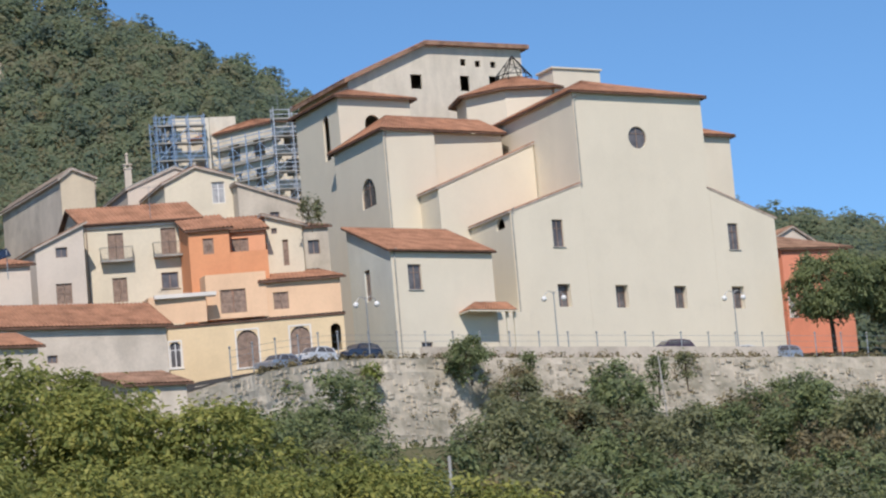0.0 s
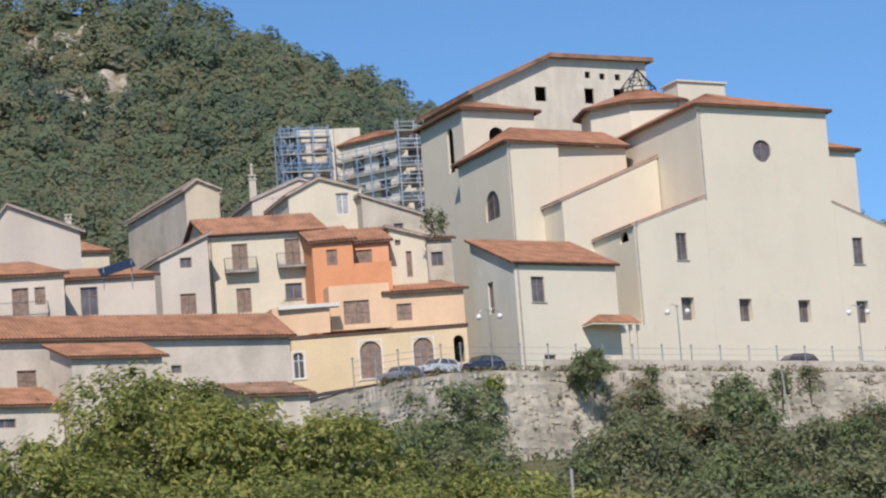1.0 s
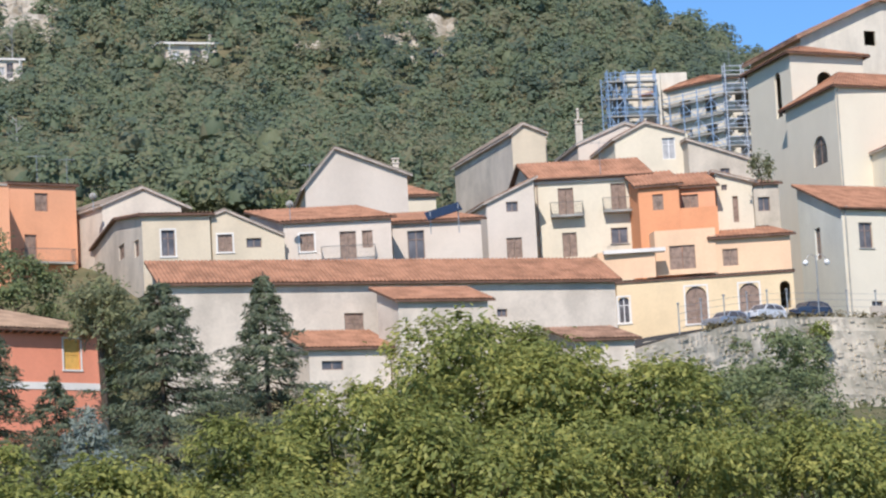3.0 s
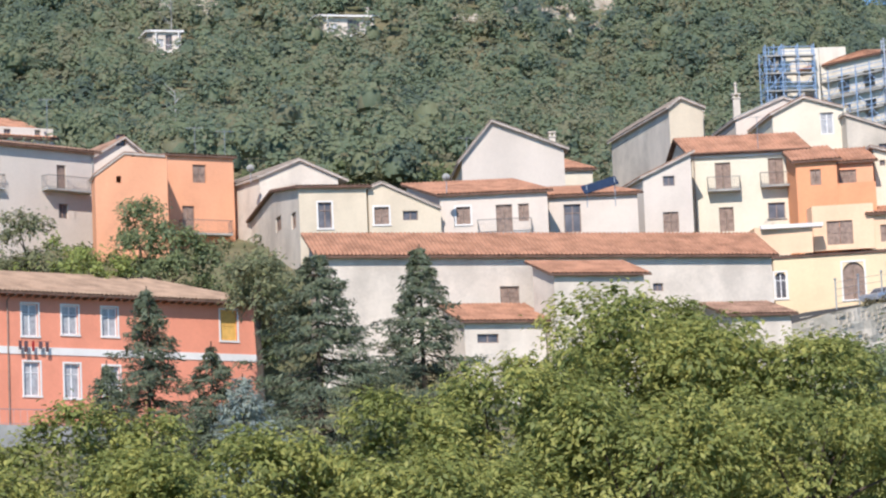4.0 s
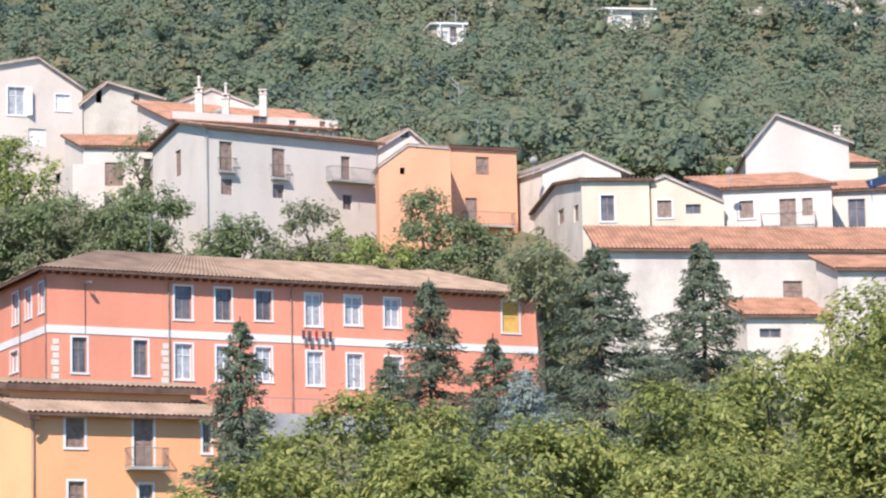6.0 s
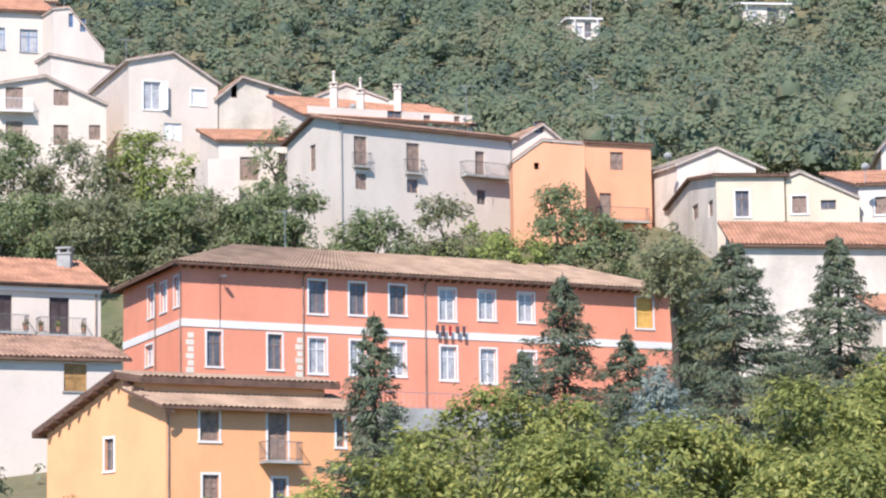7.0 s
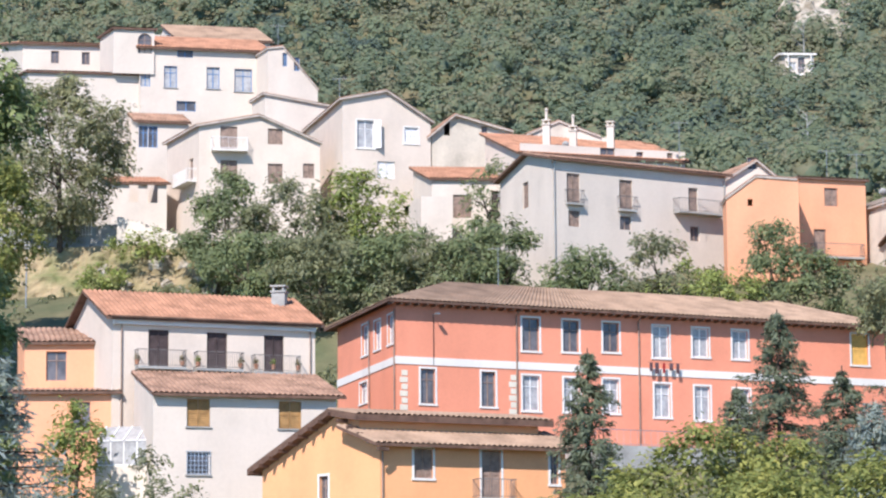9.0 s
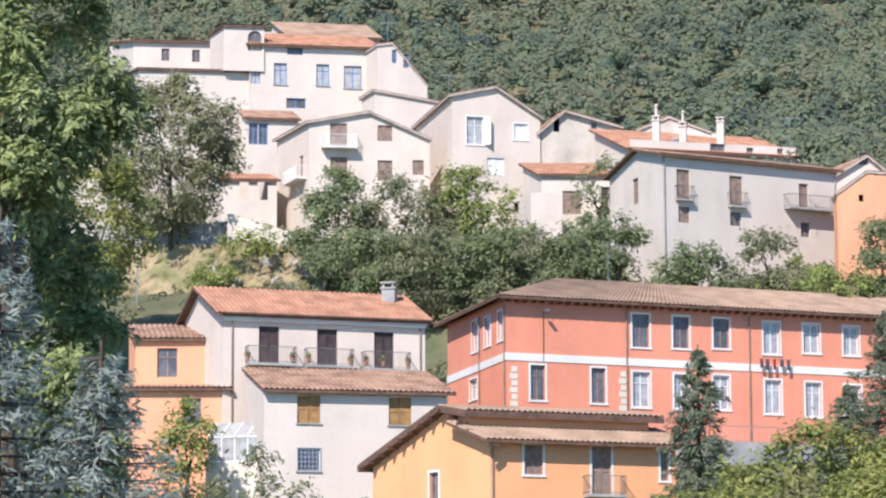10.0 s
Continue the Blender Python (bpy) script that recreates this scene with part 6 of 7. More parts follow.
broadleaf("tree", (31.3, 178.1, 11.8), "dark green bushy tree below the stone wall", 6.1, 2.2, 3.05, 4200, 0.34, L_OLIVE, 73, low=True, n=47)
broadleaf("tree", (64.6, 202.6, 16.1), "dark green bushy tree below the stone wall", 4.3, 2.8, 2.14, 4200, 0.34, L_DRY, 74, low=True)
broadleaf("tree", (50.3, 182.5, 12.3), "dark green bushy tree below the stone wall", 4.8, 2.9, 2.4, 4200, 0.34, L_DARK, 75, low=True)
broadleaf("tree", (52.2, 227.6, 21.0), "dark green bushy tree below the stone wall", 5.2, 2.8, 2.62, 4200, 0.34, L_DARK, 76, low=True)
broadleaf("tree", (53.0, 215.0, 18.5), "dark green bushy tree below the stone wall", 5.8, 2.8, 2.9, 4200, 0.34, L_DRY, 77, low=True)
for x, y, top_z, rx, leaf, seed in TALLER:
    z0 = ground_z(x, y) - 0.3
    broadleaf("tree", (x, y, z0), "tall dark green tree reaching up the stone wall", top_z - z0, rx, 0.42 * (top_z - z0), 6000, 0.3, leaf, seed, low=True, n=56)
# shrubs growing out of the wall
broadleaf("shrub", (55.6, 262.6, 32.3), "shrub rooted in the stone retaining wall", 3.2, 1.8, 1.7, 4200, 0.26, L_DARK, 78, low=True, n=40)
broadleaf("shrub", (71.8, 266.0, 30.5), "shrub rooted in the stone retaining wall", 3.3, 0.8, 1.6, 800, 0.3, L_DARK, 79, low=True)
broadleaf("shrub", (74.8, 268.0, 31.4), "shrub rooted in the stone retaining wall", 2.7, 0.6, 1.3, 600, 0.3, L_OLIVE, 80, low=True)
broadleaf("shrub", (59.0, 262.0, 30.0), "shrub rooted in the stone retaining wall", 2.9, 1.6, 1.4, 1400, 0.3, L_DRY, 81, low=True)
broadleaf("shrub", (60.5, 263.0, 32.7), "shrub rooted in the stone retaining wall", 1.3, 0.6, 0.6, 400, 0.28, L_DARK, 82, low=True)
broadleaf("shrub", (46.9, 258.0, 31.8), "shrub rooted in the stone retaining wall", 1.7, 0.7, 0.8, 500, 0.28, L_LIGHT, 83, low=True)
# round clipped trees at the terrace end
broadleaf("tree", (95.0, 290.0, 34.1), "round-crowned clipped tree on a short trunk", 10.5, 3.8, 3.0, 21000, 0.34, L_DARK, 84, low=True, n=90)
broadleaf("tree", (100.9, 292.0, 34.1), "round-crowned clipped tree on a short trunk", 10.3, 3.0, 3.0, 16000, 0.34, L_DARK, 85, low=True, n=80)
# firs and cedars beside the coral building
conifer("fir_tree", (-2.8, 176.0, 12.2), "dark green fir tree with drooping branches", 15.5, 10.5, 28800, 0.336, L_FIR, 86)
conifer("fir_tree", (2.7, 180.0, 13.3), "dark green fir tree with drooping branches", 15.1, 8.2, 22400, 0.336, L_FIR, 87)
conifer("fir_tree", (-12.3, 185.0, 14.6), "dark green fir tree with drooping branches", 12.7, 6.3, 14400, 0.32000000000000006, L_FIR, 88)
conifer("fir_tree", (-21.2, 172.0, 11.1), "dark green fir tree with drooping branches", 12.7, 5.2, 14400, 0.32000000000000006, L_FIR, 89)
conifer("fir_tree", (-8.5, 178.0, 12.7), "dark green fir tree with drooping branches", 10.5, 6.0, 11200, 0.32000000000000006, L_FIR, 90)
conifer("fir_tree", (-14.2, 180.0, 13.3), "dark green fir tree with drooping branches", 9.3, 4.3, 8000, 0.30400000000000005, L_FIR, 91)
conifer("fir_tree", (-6.4, 165.0, 9.3), "blue-grey cedar with spreading branches", 10.7, 6.4, 11200, 0.32000000000000006, L_BLUE, 92, droop=0.05)
# greenery between the houses
broadleaf("tree", (-14.8, 246.0, 31.6), "leafy green tree between the houses", 8.2, 3.6, 4.09, 5000, 0.34, L_DARK, 93, low=True)
broadleaf("tree", (-17.0, 252.0, 36.8), "leafy green tree between the houses", 6.2, 2.2, 3.1, 3000, 0.34, L_DARK, 94, low=True, n=48)
broadleaf("tree", (-9.0, 240.0, 26.6), "leafy green tree between the houses", 9.9, 3.4, 4.97, 3500, 0.34, L_DARK, 95, low=True, n=49)
broadleaf("tree", (-7.5, 243.0, 29.0), "leafy green tree between the houses", 8.2, 2.0, 4.08, 2500, 0.34, L_OLIVE, 96, low=True, n=68)
broadleaf("tree", (-25.3, 250.0, 35.1), "leafy green tree between the houses", 7.5, 2.9, 3.74, 3500, 0.32, L_OLIVE, 97, low=True)
broadleaf("tree", (-22.7, 244.0, 29.9), "leafy green tree between the houses", 8.7, 4.1, 4.33, 3500, 0.32, L_LIGHT, 98, low=True)
broadleaf("tree", (-30.6, 248.0, 33.4), "leafy green tree between the houses", 7.4, 2.9, 3.69, 3500, 0.34, L_DARK, 99, low=True)
broadleaf("tree", (-37.1, 250.0, 35.1), "leafy green tree between the houses", 8.2, 3.1, 4.11, 4500, 0.34, L_DARK, 100, low=True, n=44)
broadleaf("tree", (-39.5, 246.0, 31.7), "leafy green tree between the houses", 10.2, 2.9, 5.12, 3500, 0.34, L_DARK, 101, low=True, n=60)
broadleaf("tree", (-31.2, 247.0, 32.5), "leafy green tree between the houses", 8.2, 2.9, 4.09, 3500, 0.34, L_DARK, 102, low=True, n=48)
broadleaf("tree", (-43.3, 246.0, 31.6), "leafy green tree between the houses", 9.1, 3.3, 4.54, 3500, 0.34, L_OLIVE, 103, low=True, n=47)
broadleaf("tree", (-19.5, 238.0, 24.8), "leafy green tree between the houses", 12.1, 3.2, 1.82, 3000, 0.32, L_LIGHT, 104, low=True)
broadleaf("tree", (-61.3, 262.0, 39.8), "leafy green tree between the houses", 10.0, 3.7, 4.99, 9000, 0.34, L_DARK, 105, low=True, n=45)
broadleaf("tree", (-55.5, 262.0, 39.9), "leafy green tree between the houses", 8.6, 5.2, 4.3, 11000, 0.34, L_OLIVE, 106, n=60, low=True)
broadleaf("tree", (-50.2, 262.0, 39.8), "leafy green tree between the houses", 9.8, 3.5, 4.89, 9000, 0.34, L_LIGHT, 107, low=True, n=47)
broadleaf("tree", (-57.0, 252.0, 36.8), "leafy green tree between the houses", 6.5, 4.6, 3.23, 8000, 0.34, L_DARK, 108, low=True)
broadleaf("tree", (-51.2, 250.0, 35.1), "leafy green tree between the houses", 7.0, 5.0, 3.5, 8000, 0.34, L_OLIVE, 109, low=True)
broadleaf("tree", (-46.0, 250.0, 35.1), "leafy green tree between the houses", 7.9, 4.2, 3.95, 7000, 0.34, L_DARK, 110, low=True)
broadleaf("tree", (-42.0, 250.0, 35.1), "leafy green tree between the houses", 7.3, 4.0, 3.67, 6000, 0.34, L_OLIVE, 111, low=True)
broadleaf("tree", (-39.6, 254.0, 37.4), "leafy green tree between the houses", 6.4, 2.5, 3.22, 4500, 0.34, L_DARK, 112, low=True)
broadleaf("tree", (-42.1, 276.0, 44.2), "leafy green tree between the houses", 8.8, 2.3, 4.38, 1800, 0.34, L_DARK, 113, low=True, n=64)
broadleaf("shrub", (-68.6, 263.6, 43.6), "low green shrub on the dry bank", 1.6, 2.6, 0.8, 1500, 0.3, L_LIGHT, 114, "shrub", low=True)
broadleaf("shrub", (-71.5, 261.5, 40.0), "low green shrub on the dry bank", 2.4, 2.0, 1.1, 1300, 0.3, L_LIGHT, 116, "shrub", low=True)
broadleaf("tree", (-76.3, 266.2, 43.6), "tall airy locust tree above the lane", 16.3, 5.3, 7.2, 21000, 0.36, L_LOCUST, 118, n=110, low=True)
broadleaf("tree", (-75.1, 240.0, 26.5), "leafy green tree between the houses", 22.0, 4.6, 6.2, 16000, 0.34, L_BROAD, 119, n=70, low=True)
broadleaf("shrub", (-66.5, 262.0, 39.0), "low green shrub on the dry bank", 1.8, 1.5, 0.9, 900, 0.3, L_OLIVE, 123, "shrub", low=True)
broadleaf("tree", (-53.4, 190.0, 15.9), "leafy green tree between the houses", 7.5, 1.7, 3.77, 2500, 0.34, L_LIGHT, 124, low=True, n=70)
broadleaf("tree", (-43.8, 170.0, 10.6), "leafy green tree between the houses", 7.6, 3.4, 3.8, 4500, 0.3, L_OLIVE, 125, low=True)
broadleaf("tree", (-3.8, 283.0, 47.0), "leafy green tree between the houses", 2.6, 3.3, 1.29, 4000, 0.34, L_DARK, 126, low=True)
broadleaf("tree", (1.4, 282.0, 46.6), "leafy green tree between the houses", 2.3, 2.8, 1.15, 3500, 0.34, L_OLIVE, 127, low=True)
broadleaf("tree", (5.7, 284.0, 47.4), "leafy green tree between the houses", 1.9, 2.8, 0.95, 3500, 0.34, L_DARK, 128, low=True)
broadleaf("tree", (-8.0, 284.0, 47.4), "leafy green tree between the houses", 2.3, 2.8, 1.16, 3500, 0.34, L_DARK, 129, low=True)
broadleaf("tree", (-7.5, 228.0, 22.3), "leafy green tree between the houses", 12.6, 2.3, 2.34, 3000, 0.34, L_OLIVE, 130, low=True)
broadleaf("shrub", (44.5, 267.0, 46.1), "shrub growing on an old wall in the lane", 2.1, 0.8, 1.0, 700, 0.3, L_OLIVE, 131, low=True)
# near trees at the left end
broadleaf("tree", (-20.9, 62.0, -0.1), "tall leafy green walnut tree on the near slope", 18.6, 2.2, 3.3, 30000, 0.17, L_NEAR, 132, n=80, low=True)
broadleaf("tree", (-22.6, 66.0, 0.3), "tall leafy green walnut tree on the near slope", 15.0, 2.1, 4.2, 15000, 0.17, L_NEAR, 133, n=60, low=True)
broadleaf("tree", (-20.7, 64.0, 0.1), "tall leafy green walnut tree on the near slope", 12.2, 1.4, 2.8, 10000, 0.17, L_NEAR, 134, n=40, low=True)
broadleaf("tree", (-20.6, 63.0, 0.0), "tall leafy green walnut tree on the near slope", 10.8, 1.9, 3.4, 13000, 0.17, L_NEAR, 135, n=46, low=True)
conifer("fir_tree", (-17.9, 58.0, -0.2), "blue-grey cedar with spreading branches", 9.9, 4.6, 15000, 0.17, L_BLUE, 136, droop=0.02)
conifer("fir_tree", (-19.5, 57.0, -0.2), "blue-grey cedar with spreading branches", 12.3, 4.4, 17000, 0.17, L_BLUE, 137, droop=0.02)

# ---- details of the coral building ----
rt, P, nf, ef, es = HC
nl = -(es.cross(UP)).normalized()
sh = Shape()
sh.box(P(-0.05, 0, 7.9) - nf * 0.02, ef * 37.6, nf * 0.07, UP * 0.5)
part("string_course", sh, M_TRIM, rt, "white string course")
sh = Shape()
sh.box(P(0, 0, 7.9) - nl * 0.02, es * 14.0, nl * 0.07, UP * 0.5)
part("string_course", sh, M_TRIM, rt, "white string course")
for u in (8.65, 17.75):
    pipe(rt, P, u, 0, 1, 11.4, nf, 0.05, M_BROWN)
for w in (0.15, 6.0):
    sh = Shape()
    sh.tube(P(0, w, 1) + nl * 0.09, P(0, w, 11.5) + nl * 0.09, 0.05)
    part("downpipe", sh, M_BROWN, rt)
for u in (0.25, 8.1):
    for i in range(6):
        sh = Shape()
        sh.box(P(u + (0.12 if i % 2 else 0), 0, 4.9 + i * 0.45) - nf * 0.02, ef * (0.42 if i % 2 else 0.55), nf * 0.05, UP * 0.36)
        part("quoin", sh, M_STONEW, rt)
sh = Shape()
sh.tube(P(2.6, 0, 11.2) + nf * 0.05, P(2.6, 0, 11.2) + nf * 0.7, 0.025)
sh.box(P(2.5, 0, 11.15) + nf * 0.5, ef * 0.25, nf * 0.4, UP * 0.1)
part("wall_lamp", sh, M_GALV, rt)
sh = Shape()
sh.tube(P(2.65, 0, 7.9) + nf * 0.06, P(2.65, 0, 11.2) + nf * 0.06, 0.02)
part("cable", sh, M_IRON, rt)
# projecting boards under the eaves
sh = Shape()
sh.box((0, 0, 0), ef * 0.12, nf * 0.75, UP * 0.12)
first = part("rafter", sh, M_EAVE, rt)
first.location = P(-0.6, 0, 11.72)
for i in range(1, 62):
    ob = new("rafter", first.data)
    ob.parent = rt
    ob.location = P(-0.6 + i * 0.62, 0, 11.72)


def hanging(at, d, items, label):
    """Washing on a line."""
    t = root("washing", at, label, "laundry")
    s = Shape()
    s.tube((0, 0, 0), d, 0.01, n=4)
    part("line", s, M_IRON, t)
    for k, (f, w, h, m) in enumerate(items):
        s = Shape()
        o = Vector(d) * f
        n_ = 5
        for i in range(n_):
            a, b = i / n_, (i + 1) / n_
            side = Vector(d).normalized()
            off = Vector((0, -0.06, 0))
            s.poly(o + side * w * a + off * (i % 2), o + side * w * b + off * ((i + 1) % 2),
                   o + side * w * b + off * ((i + 1) % 2) * 1.6 - UP * h, o + side * w * a + off * (i % 2) * 1.6 - UP * h)
        part("cloth", s, m, t)


M_CLOTHB = mat("dark_cloth", (0.16, 0.10, 0.11), 0.9, 0.1, 3, 20, 0.2)
hanging(Vector(rt.location) + P(18.3, 0, 8.75) + nf * 0.35, ef * 2.6,
        [(0.04, 0.25, 0.6, M_CLOTHB), (0.2, 0.3, 0.75, M_CLOTHB), (0.42, 0.22, 0.7, M_RED), (0.62, 0.3, 0.5, M_CLOTHB), (0.82, 0.25, 0.7, M_CLOTHB)],
        "dark and red washing hung under a window")
# terrace with a rail in front
sh = Shape()
tr = root("terrace", Vector(rt.location) + P(12.0, 0, 2.6) + nf * 5.0, "concrete terrace with a thin rail below the coral building", "terrace")
sh.box((0, 0, -5), ef * 11, -nf * 4.9, UP * 5)
part("slab", sh, M_CONC, tr)
railing(tr, Vector((0, 0, 0)) - nf * 0.2, ef, nf, 11, 0.1, 1.0, M_GALV, 0.5)

# ---- details of other houses ----
rt, P, nf, ef, es = HY
pipe(rt, P, 0.15, 0, 1, 8.6, nf)
sh = Shape()
sh.box(P(-0.02, 0, 8.55) - nf * 0.02, ef * 8.6, nf * 0.2, UP * 0.3)
part("cornice", sh, M_TRIM, rt, "white cornice under the eaves")
rt, P, nf, ef, es = HP
for u in (0.55, 12.6):
    pipe(rt, P, u, 0, 1, 9.6, nf)
sh = Shape()
sh.box(P(-0.02, 0, 9.45) - nf * 0.02, ef * 12.94, nf * 0.3, UP * 0.32)
part("cornice", sh, M_TRIM, rt, "white cornice under the eaves")
rt, P, nf, ef, es = HA
pipe(rt, P, 0.12, 0, 0.5, 8.4, nf)
nl = -(es.cross(UP)).normalized()
sh = Shape()
sh.box((0, 0, 0), -es * 0.16, nl * 0.75, UP * 0.2)
for i in range(14):
    w = -0.6 + 11.0 * i / 13
    z = 9.0 + (1.9 * (w / 3.6) if w < 3.6 else 1.9 - 2.6 * (w - 3.6) / 6.4)
    if i == 0:
        first = part("rafter", sh, M_EAVE, rt)
        ob = first
    else:
        ob = new("rafter", first.data)
        ob.parent = rt
    ob.location = P(0, w, z - 0.34)
rt, P, nf, ef, es = HG
for u in (0.12, 16.15):
    pipe(rt, P, u, 0, 1, 10.5, nf, 0.05, M_CONC)


def pot(at, seed, flower=True):
    """A flower pot with a small plant."""
    t = root("flower_pot", at, "terracotta pot with a small plant on a balcony", "plant", "pots on the balconies")
    s = Shape()
    s.tube((0, 0, 0), (0, 0, 0.28), 0.11, 0.17, 8)
    part("pot", s, M_TILE, t)
    r = np.random.default_rng(seed)
    d = r.normal(size=(60, 3))
    d /= np.linalg.norm(d, axis=1, keepdims=True)
    leaf_mesh("plant", d * 0.24 * r.uniform(0.4, 1, (60, 1)) + np.array([0, 0, 0.45]), d, 0.14, L_DRY if seed % 3 else L_LIGHT, t, r)


rt, P, nf, ef, es = HP
k = 0
for u in (1.35, 4.2, 5.2, 7.9, 8.9, 10.0, 11.6):
    k += 1
    pot(Vector(rt.location) + P(u, 0, 6.95) + nf * 0.72, k)


def aerial(at, h=1.8):
    t = root("tv_aerial", at, "thin metal television aerial on a roof", "aerial", "rooftop aerials")
    s = Shape()
    s.tube((0, 0, -0.8), (0, 0, h), 0.025, n=5)
    part("mast", s, M_GALV, t)
    s = Shape()
    s.tube((-0.7, 0, h - 0.1), (0.7, 0.2, h - 0.1), 0.02, n=4)
    for i in range(6):
        x = -0.6 + 0.24 * i
        s.tube((x, -0.3, h - 0.1 + 0.03 * i), (x, 0.4, h - 0.1 + 0.03 * i), 0.012, n=4)
    part("antenna", s, M_GALV, t)


def dish(at, r=0.3):
    t = root("satellite_dish", at, "white satellite dish on a roof", "satellite dish", "rooftop aerials")
    s = Shape()
    for i in range(4):
        for j in range(12):
            a, b = 2 * math.pi * j / 12, 2 * math.pi * (j + 1) / 12
            f = lambda q, w: Vector((q * r * math.cos(w), -0.25 + 0.25 * q * q, 0.7 + q * r * math.sin(w)))
            s.poly(f(i / 4, a), f((i + 1) / 4, a), f((i + 1) / 4, b), f(i / 4, b))
    part("reflector", s, M_CONC, t)
    s = Shape()
    s.tube((0, 0, -0.5), (0, 0, 0.7), 0.03)
    s.tube((0, -0.2, 0.3), (0, -0.7, 0.7), 0.015)
    part("mast", s, M_GALV, t)


for at in ((-13.5, 266.5, 48.9), (-11.2, 268, 48.8), (-24.5, 259, 50.2), (-58, 292, 61.8), (-66, 303, 69.4), (8.2, 268.5, 47.6), (31, 263, 47.4), (-33, 220, 34.6), (56, 352, 72.8)):
    aerial(at)
for at in ((-9.0, 262, 45.7), (-36, 279, 53.6), (6.0, 250, 42.4)):
    dish(at)

# solar panel on the row behind the barn
sp = root("solar_panel", (16.2, 248.5, 41.15), "blue-black solar panel on a white roof", "solar panel")
sh = Shape()
sh.box((0, 0, 0), (2.6, 0.2, 0.75), (-0.2, 1.2, 0.75), (0, -0.03, 0.06))
part("panel", sh, mat("solar_cells", (0.03, 0.045, 0.08), 0.12, 0.1, 3, 20, 0, spec=0.6), sp)
for x in (0.2, 2.3):
    sh = Shape()
    sh.tube((x, 0.5, -0.9), (x, 0.5, 0.7 + 0.25 * x), 0.04)
    part("leg", sh, M_GALV, sp)

# white ledge on the peach house
ledge = Shape()
ledge.box((30.93, 263.68, 40.25), (4.85, -0.57, 0), (0, 0.9, 0), (0, 0, 0.3))
tagged(part("ledge", ledge, M_TRIM), "white rendered ledge on the peach house", "ledge", kind="structure")

# glazed porch beside the white house
po = root("glazed_porch", (-53.0, 193.2, 19.0), "small white-framed glazed porch with a pitched glass roof", "porch")
sh = Shape()
for x in (0, 0.8, 1.6, 2.4, 3.2):
    sh.box((x, 0, 0), (0.07, 0, 0), (0, 0.07, 0), (0, 0, 2.4))
    sh.box((x, 0, 2.4), (0.07, 0, 0), (0, 2.0, 1.0), (0, 0, 0.07))
for z in (0.9, 2.35):
    sh.box((0, 0, z), (3.27, 0, 0), (0, 0.07, 0), (0, 0, 0.07))
part("frame", sh, M_WHITEW, po)
sh = Shape()
sh.poly((0.05, 0.04, 0.95), (3.2, 0.04, 0.95), (3.2, 0.04, 2.35), (0.05, 0.04, 2.35))
sh.poly((0.05, 0.04, 2.42), (3.2, 0.04, 2.42), (3.2, 2.0, 3.42), (0.05, 2.0, 3.42))
part("pane", sh, M_CURTAIN, po)
sh = Shape()
sh.box((-0.1, -0.1, -3), (3.5, 0, 0), (0, 2.2, 0), (0, 0, 3.9))
part("base", sh, M_DIRTY, po)

# lane wall, grassy bank, concrete wall and lamp below the crest
sh = Shape()
for i in range(15):
    x = -83 + i * 0.75
    z = 46.9 + 0.25 * noise.noise(Vector((i * 0.4, 0, 0)))
    sh.box((x, 268 + 0.2 * noise.noise(Vector((i * 0.7, 3, 0))), 41), (0.76, 0, 0), (0, 0.7, 0), (0, 0, z - 41))
tagged(part("lane_wall", sh, M_CONC), "weathered grey stone wall along the upper lane", "wall", kind="structure")
sh = Shape()
for i in range(20):
    x = -71.6 + i * 0.4
    z = 47.3 - 0.13 * i + 0.25 * noise.noise(Vector((i * 0.6, 8, 0)))
    sh.box((x, 266.6 + 0.12 * noise.noise(Vector((i * 0.5, 5, 0))), 40), (0.41, 0, 0), (0, 2.2, 0), (0, 0, z - 40))
tagged(part("retaining_wall", sh, M_DIRTY), "cracked pale concrete retaining wall above the bank", "wall", kind="structure")
sh = Shape()
cols, rws = 60, 26
for j in range(rws + 1):
    for i in range(cols + 1):
        x, z = -84 + 24.0 * i / cols, 36 + 8.9 * j / rws
        y = 260.0 + 6.6 * j / rws + 0.9 * noise.noise(Vector((x * 0.5, 0, z * 0.5))) + 0.5 * noise.noise(Vector((x * 1.6, 4, z * 1.6)))
        sh.v.append((x, y, z))
for j in range(rws):
    for i in range(cols):
        a = j * (cols + 1) + i
        sh.f.append((a, a + 1, a + cols + 2, a + cols + 1))
b = len(sh.v)
sh.v += [(-84, 272, 45.0), (-60, 272, 45.0)]
sh.f.append((rws * (cols + 1), b, b + 1, rws * (cols + 1) + cols))
tagged(part("grassy_bank", sh, M_SLOPE), "steep bank of dry grass and earth under the upper lane", "bank", kind="structure")


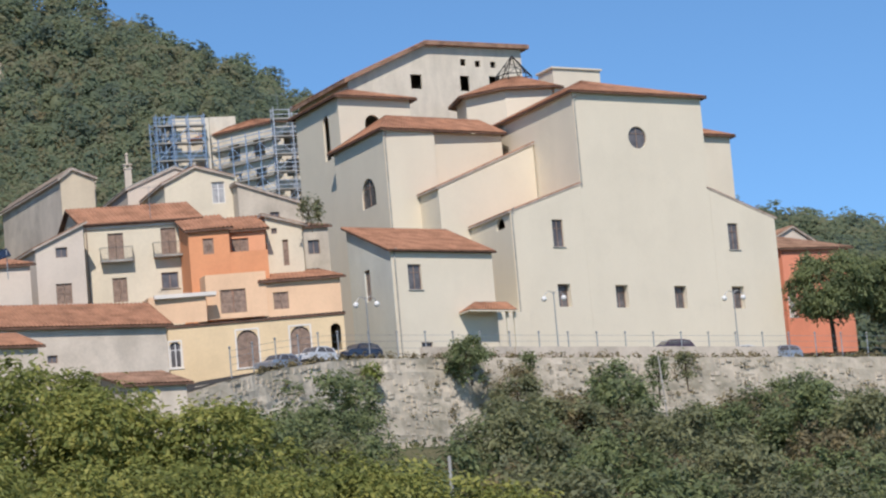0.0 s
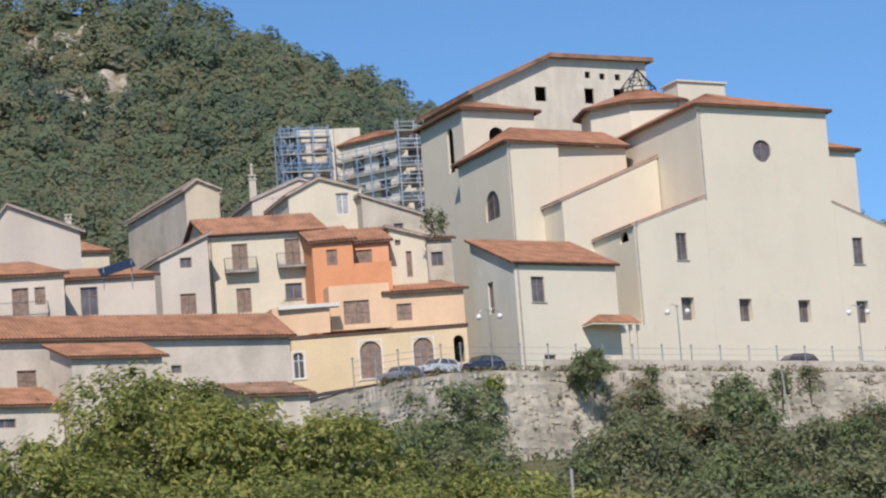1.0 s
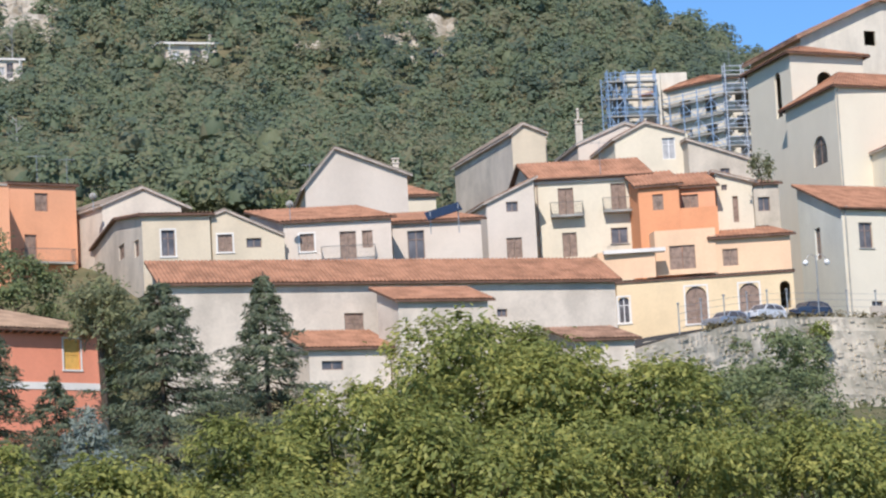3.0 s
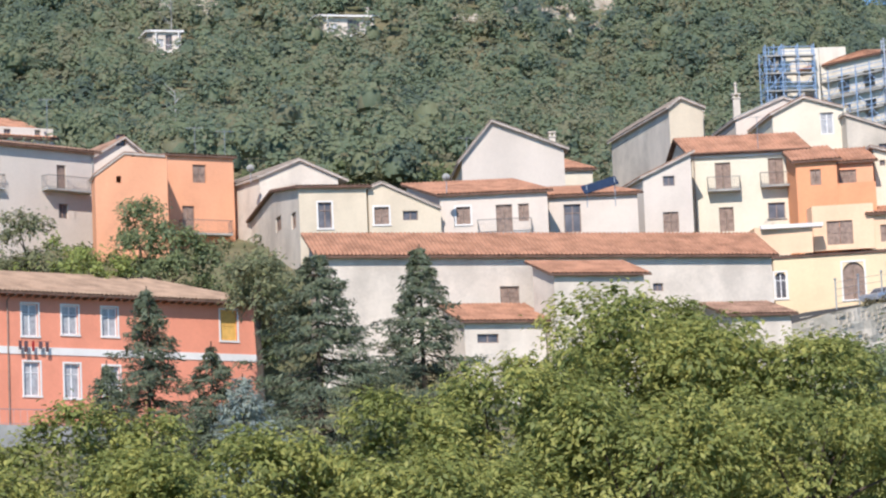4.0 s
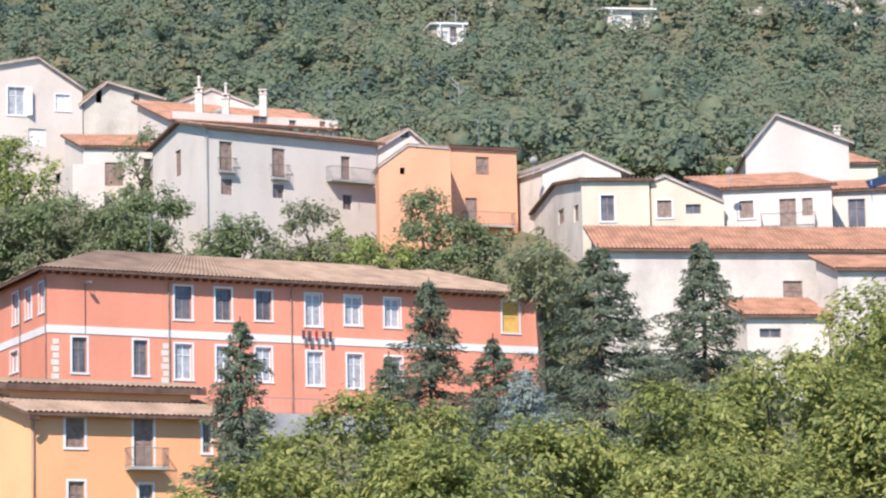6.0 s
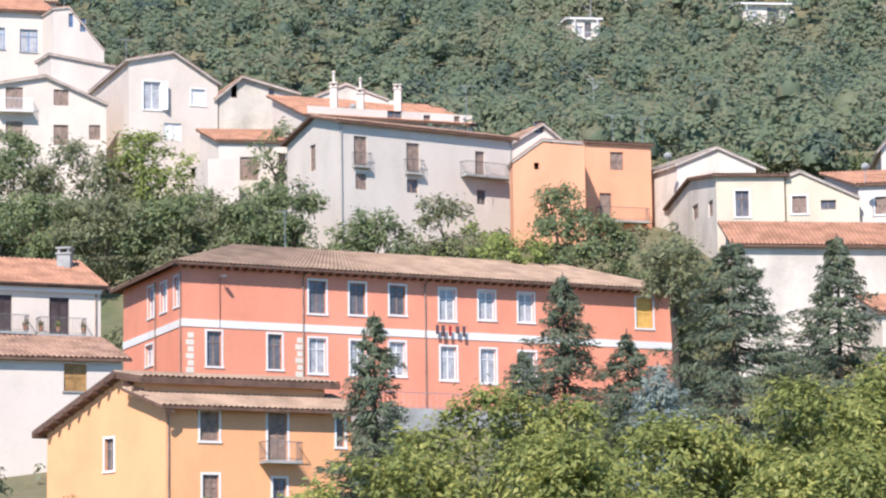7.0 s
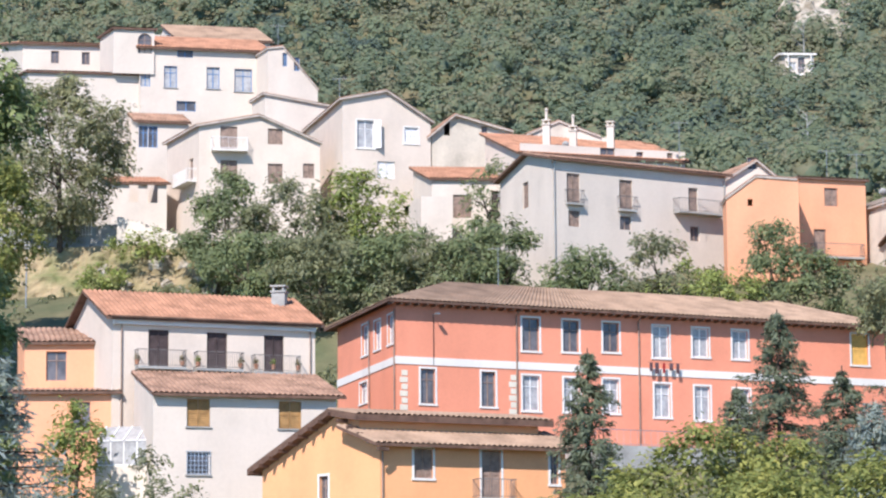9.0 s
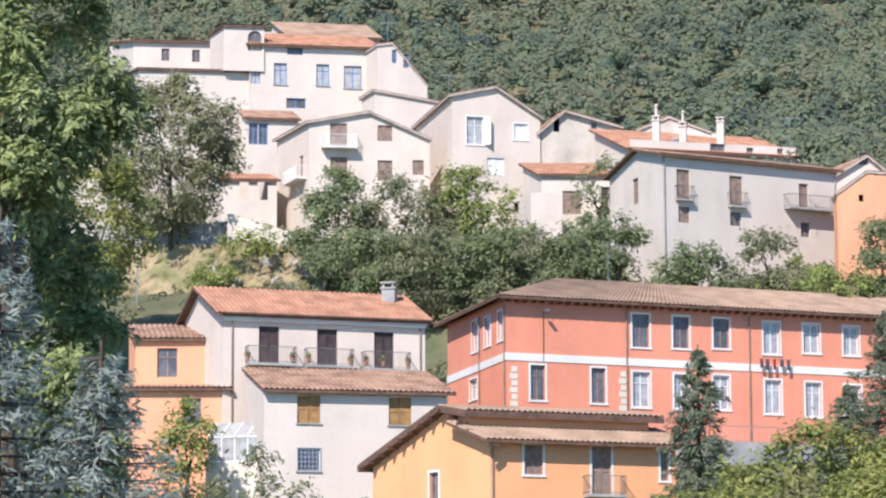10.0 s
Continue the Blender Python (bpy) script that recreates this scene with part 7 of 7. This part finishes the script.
def boulder(at, size, seed):
    r = random.Random(seed)
    t = Shape()
    t.ball((0, 0, 0), size, 10, 7, 0.8)
    for i, v in enumerate(t.v):
        v = Vector(v)
        t.v[i] = tuple(v * (1 + 0.9 * noise.noise(v * 1.3 / size + Vector((seed, 0, 0)))))
    ob = part("boulder", t, M_ROCK)
    ob.location, ob.rotation_euler = at, (r.uniform(0, 1), r.uniform(0, 1), r.uniform(0, 6))
    tagged(ob, "pale limestone boulder half sunk in the bank", "rock", "boulders on the bank")


rb = random.Random(31)
for k in range(26):
    f = rb.uniform(0.1, 0.8)
    x = rb.uniform(-67.5, -62.5) if k < 16 else rb.uniform(-80, -68)
    boulder((x, 260.0 + 6.6 * f, 36.1 + 8.9 * f), rb.uniform(0.35, 1.0) if k < 16 else rb.uniform(0.25, 0.5), k)
lp = root("street_lamp", (-76.7, 258, 39.5), "slim grey lamp post on the slope", "lamp")
sh = Shape()
sh.tube((0, 0, -1), (0, 0, 4.6), 0.07, 0.05, 8)
sh.tube((0, 0, 4.6), (0.5, -0.3, 4.8), 0.04)
part("pole", sh, M_GALV, lp)
sh = Shape()
sh.box((0.4, -0.5, 4.75), (0.5, 0, 0), (0, 0.3, 0), (0, 0, 0.12))
part("lamp_head", sh, M_GALV, lp)
gt = root("iron_gate", (-75.6, 267.7, 46.0), "white iron gate panel on the lane wall", "gate")
sh = Shape()
for i in range(7):
    sh.box((i * 0.25, 0, 0), (0.05, 0, 0), (0, 0.05, 0), (0, 0, 1.4))
for z in (0.1, 1.35):
    sh.box((0, 0, z), (1.55, 0, 0), (0, 0.05, 0), (0, 0, 0.05))
part("bars", sh, M_WHITEW, gt)

# leaning pole and a post on the near slope
sh = Shape()
sh.tube((63.0, 231, 21), (64.4, 238, 30.2), 0.07, 0.04, 6)
tagged(part("pole", sh, M_CONC), "thin pale leaning pole below the wall", "pole")
sh = Shape()
sh.tube((30.4, 150, 8), (30.4, 150, 15.7), 0.09, 0.08, 8)
tagged(part("post", sh, M_CONC), "grey concrete post among the trees", "post")
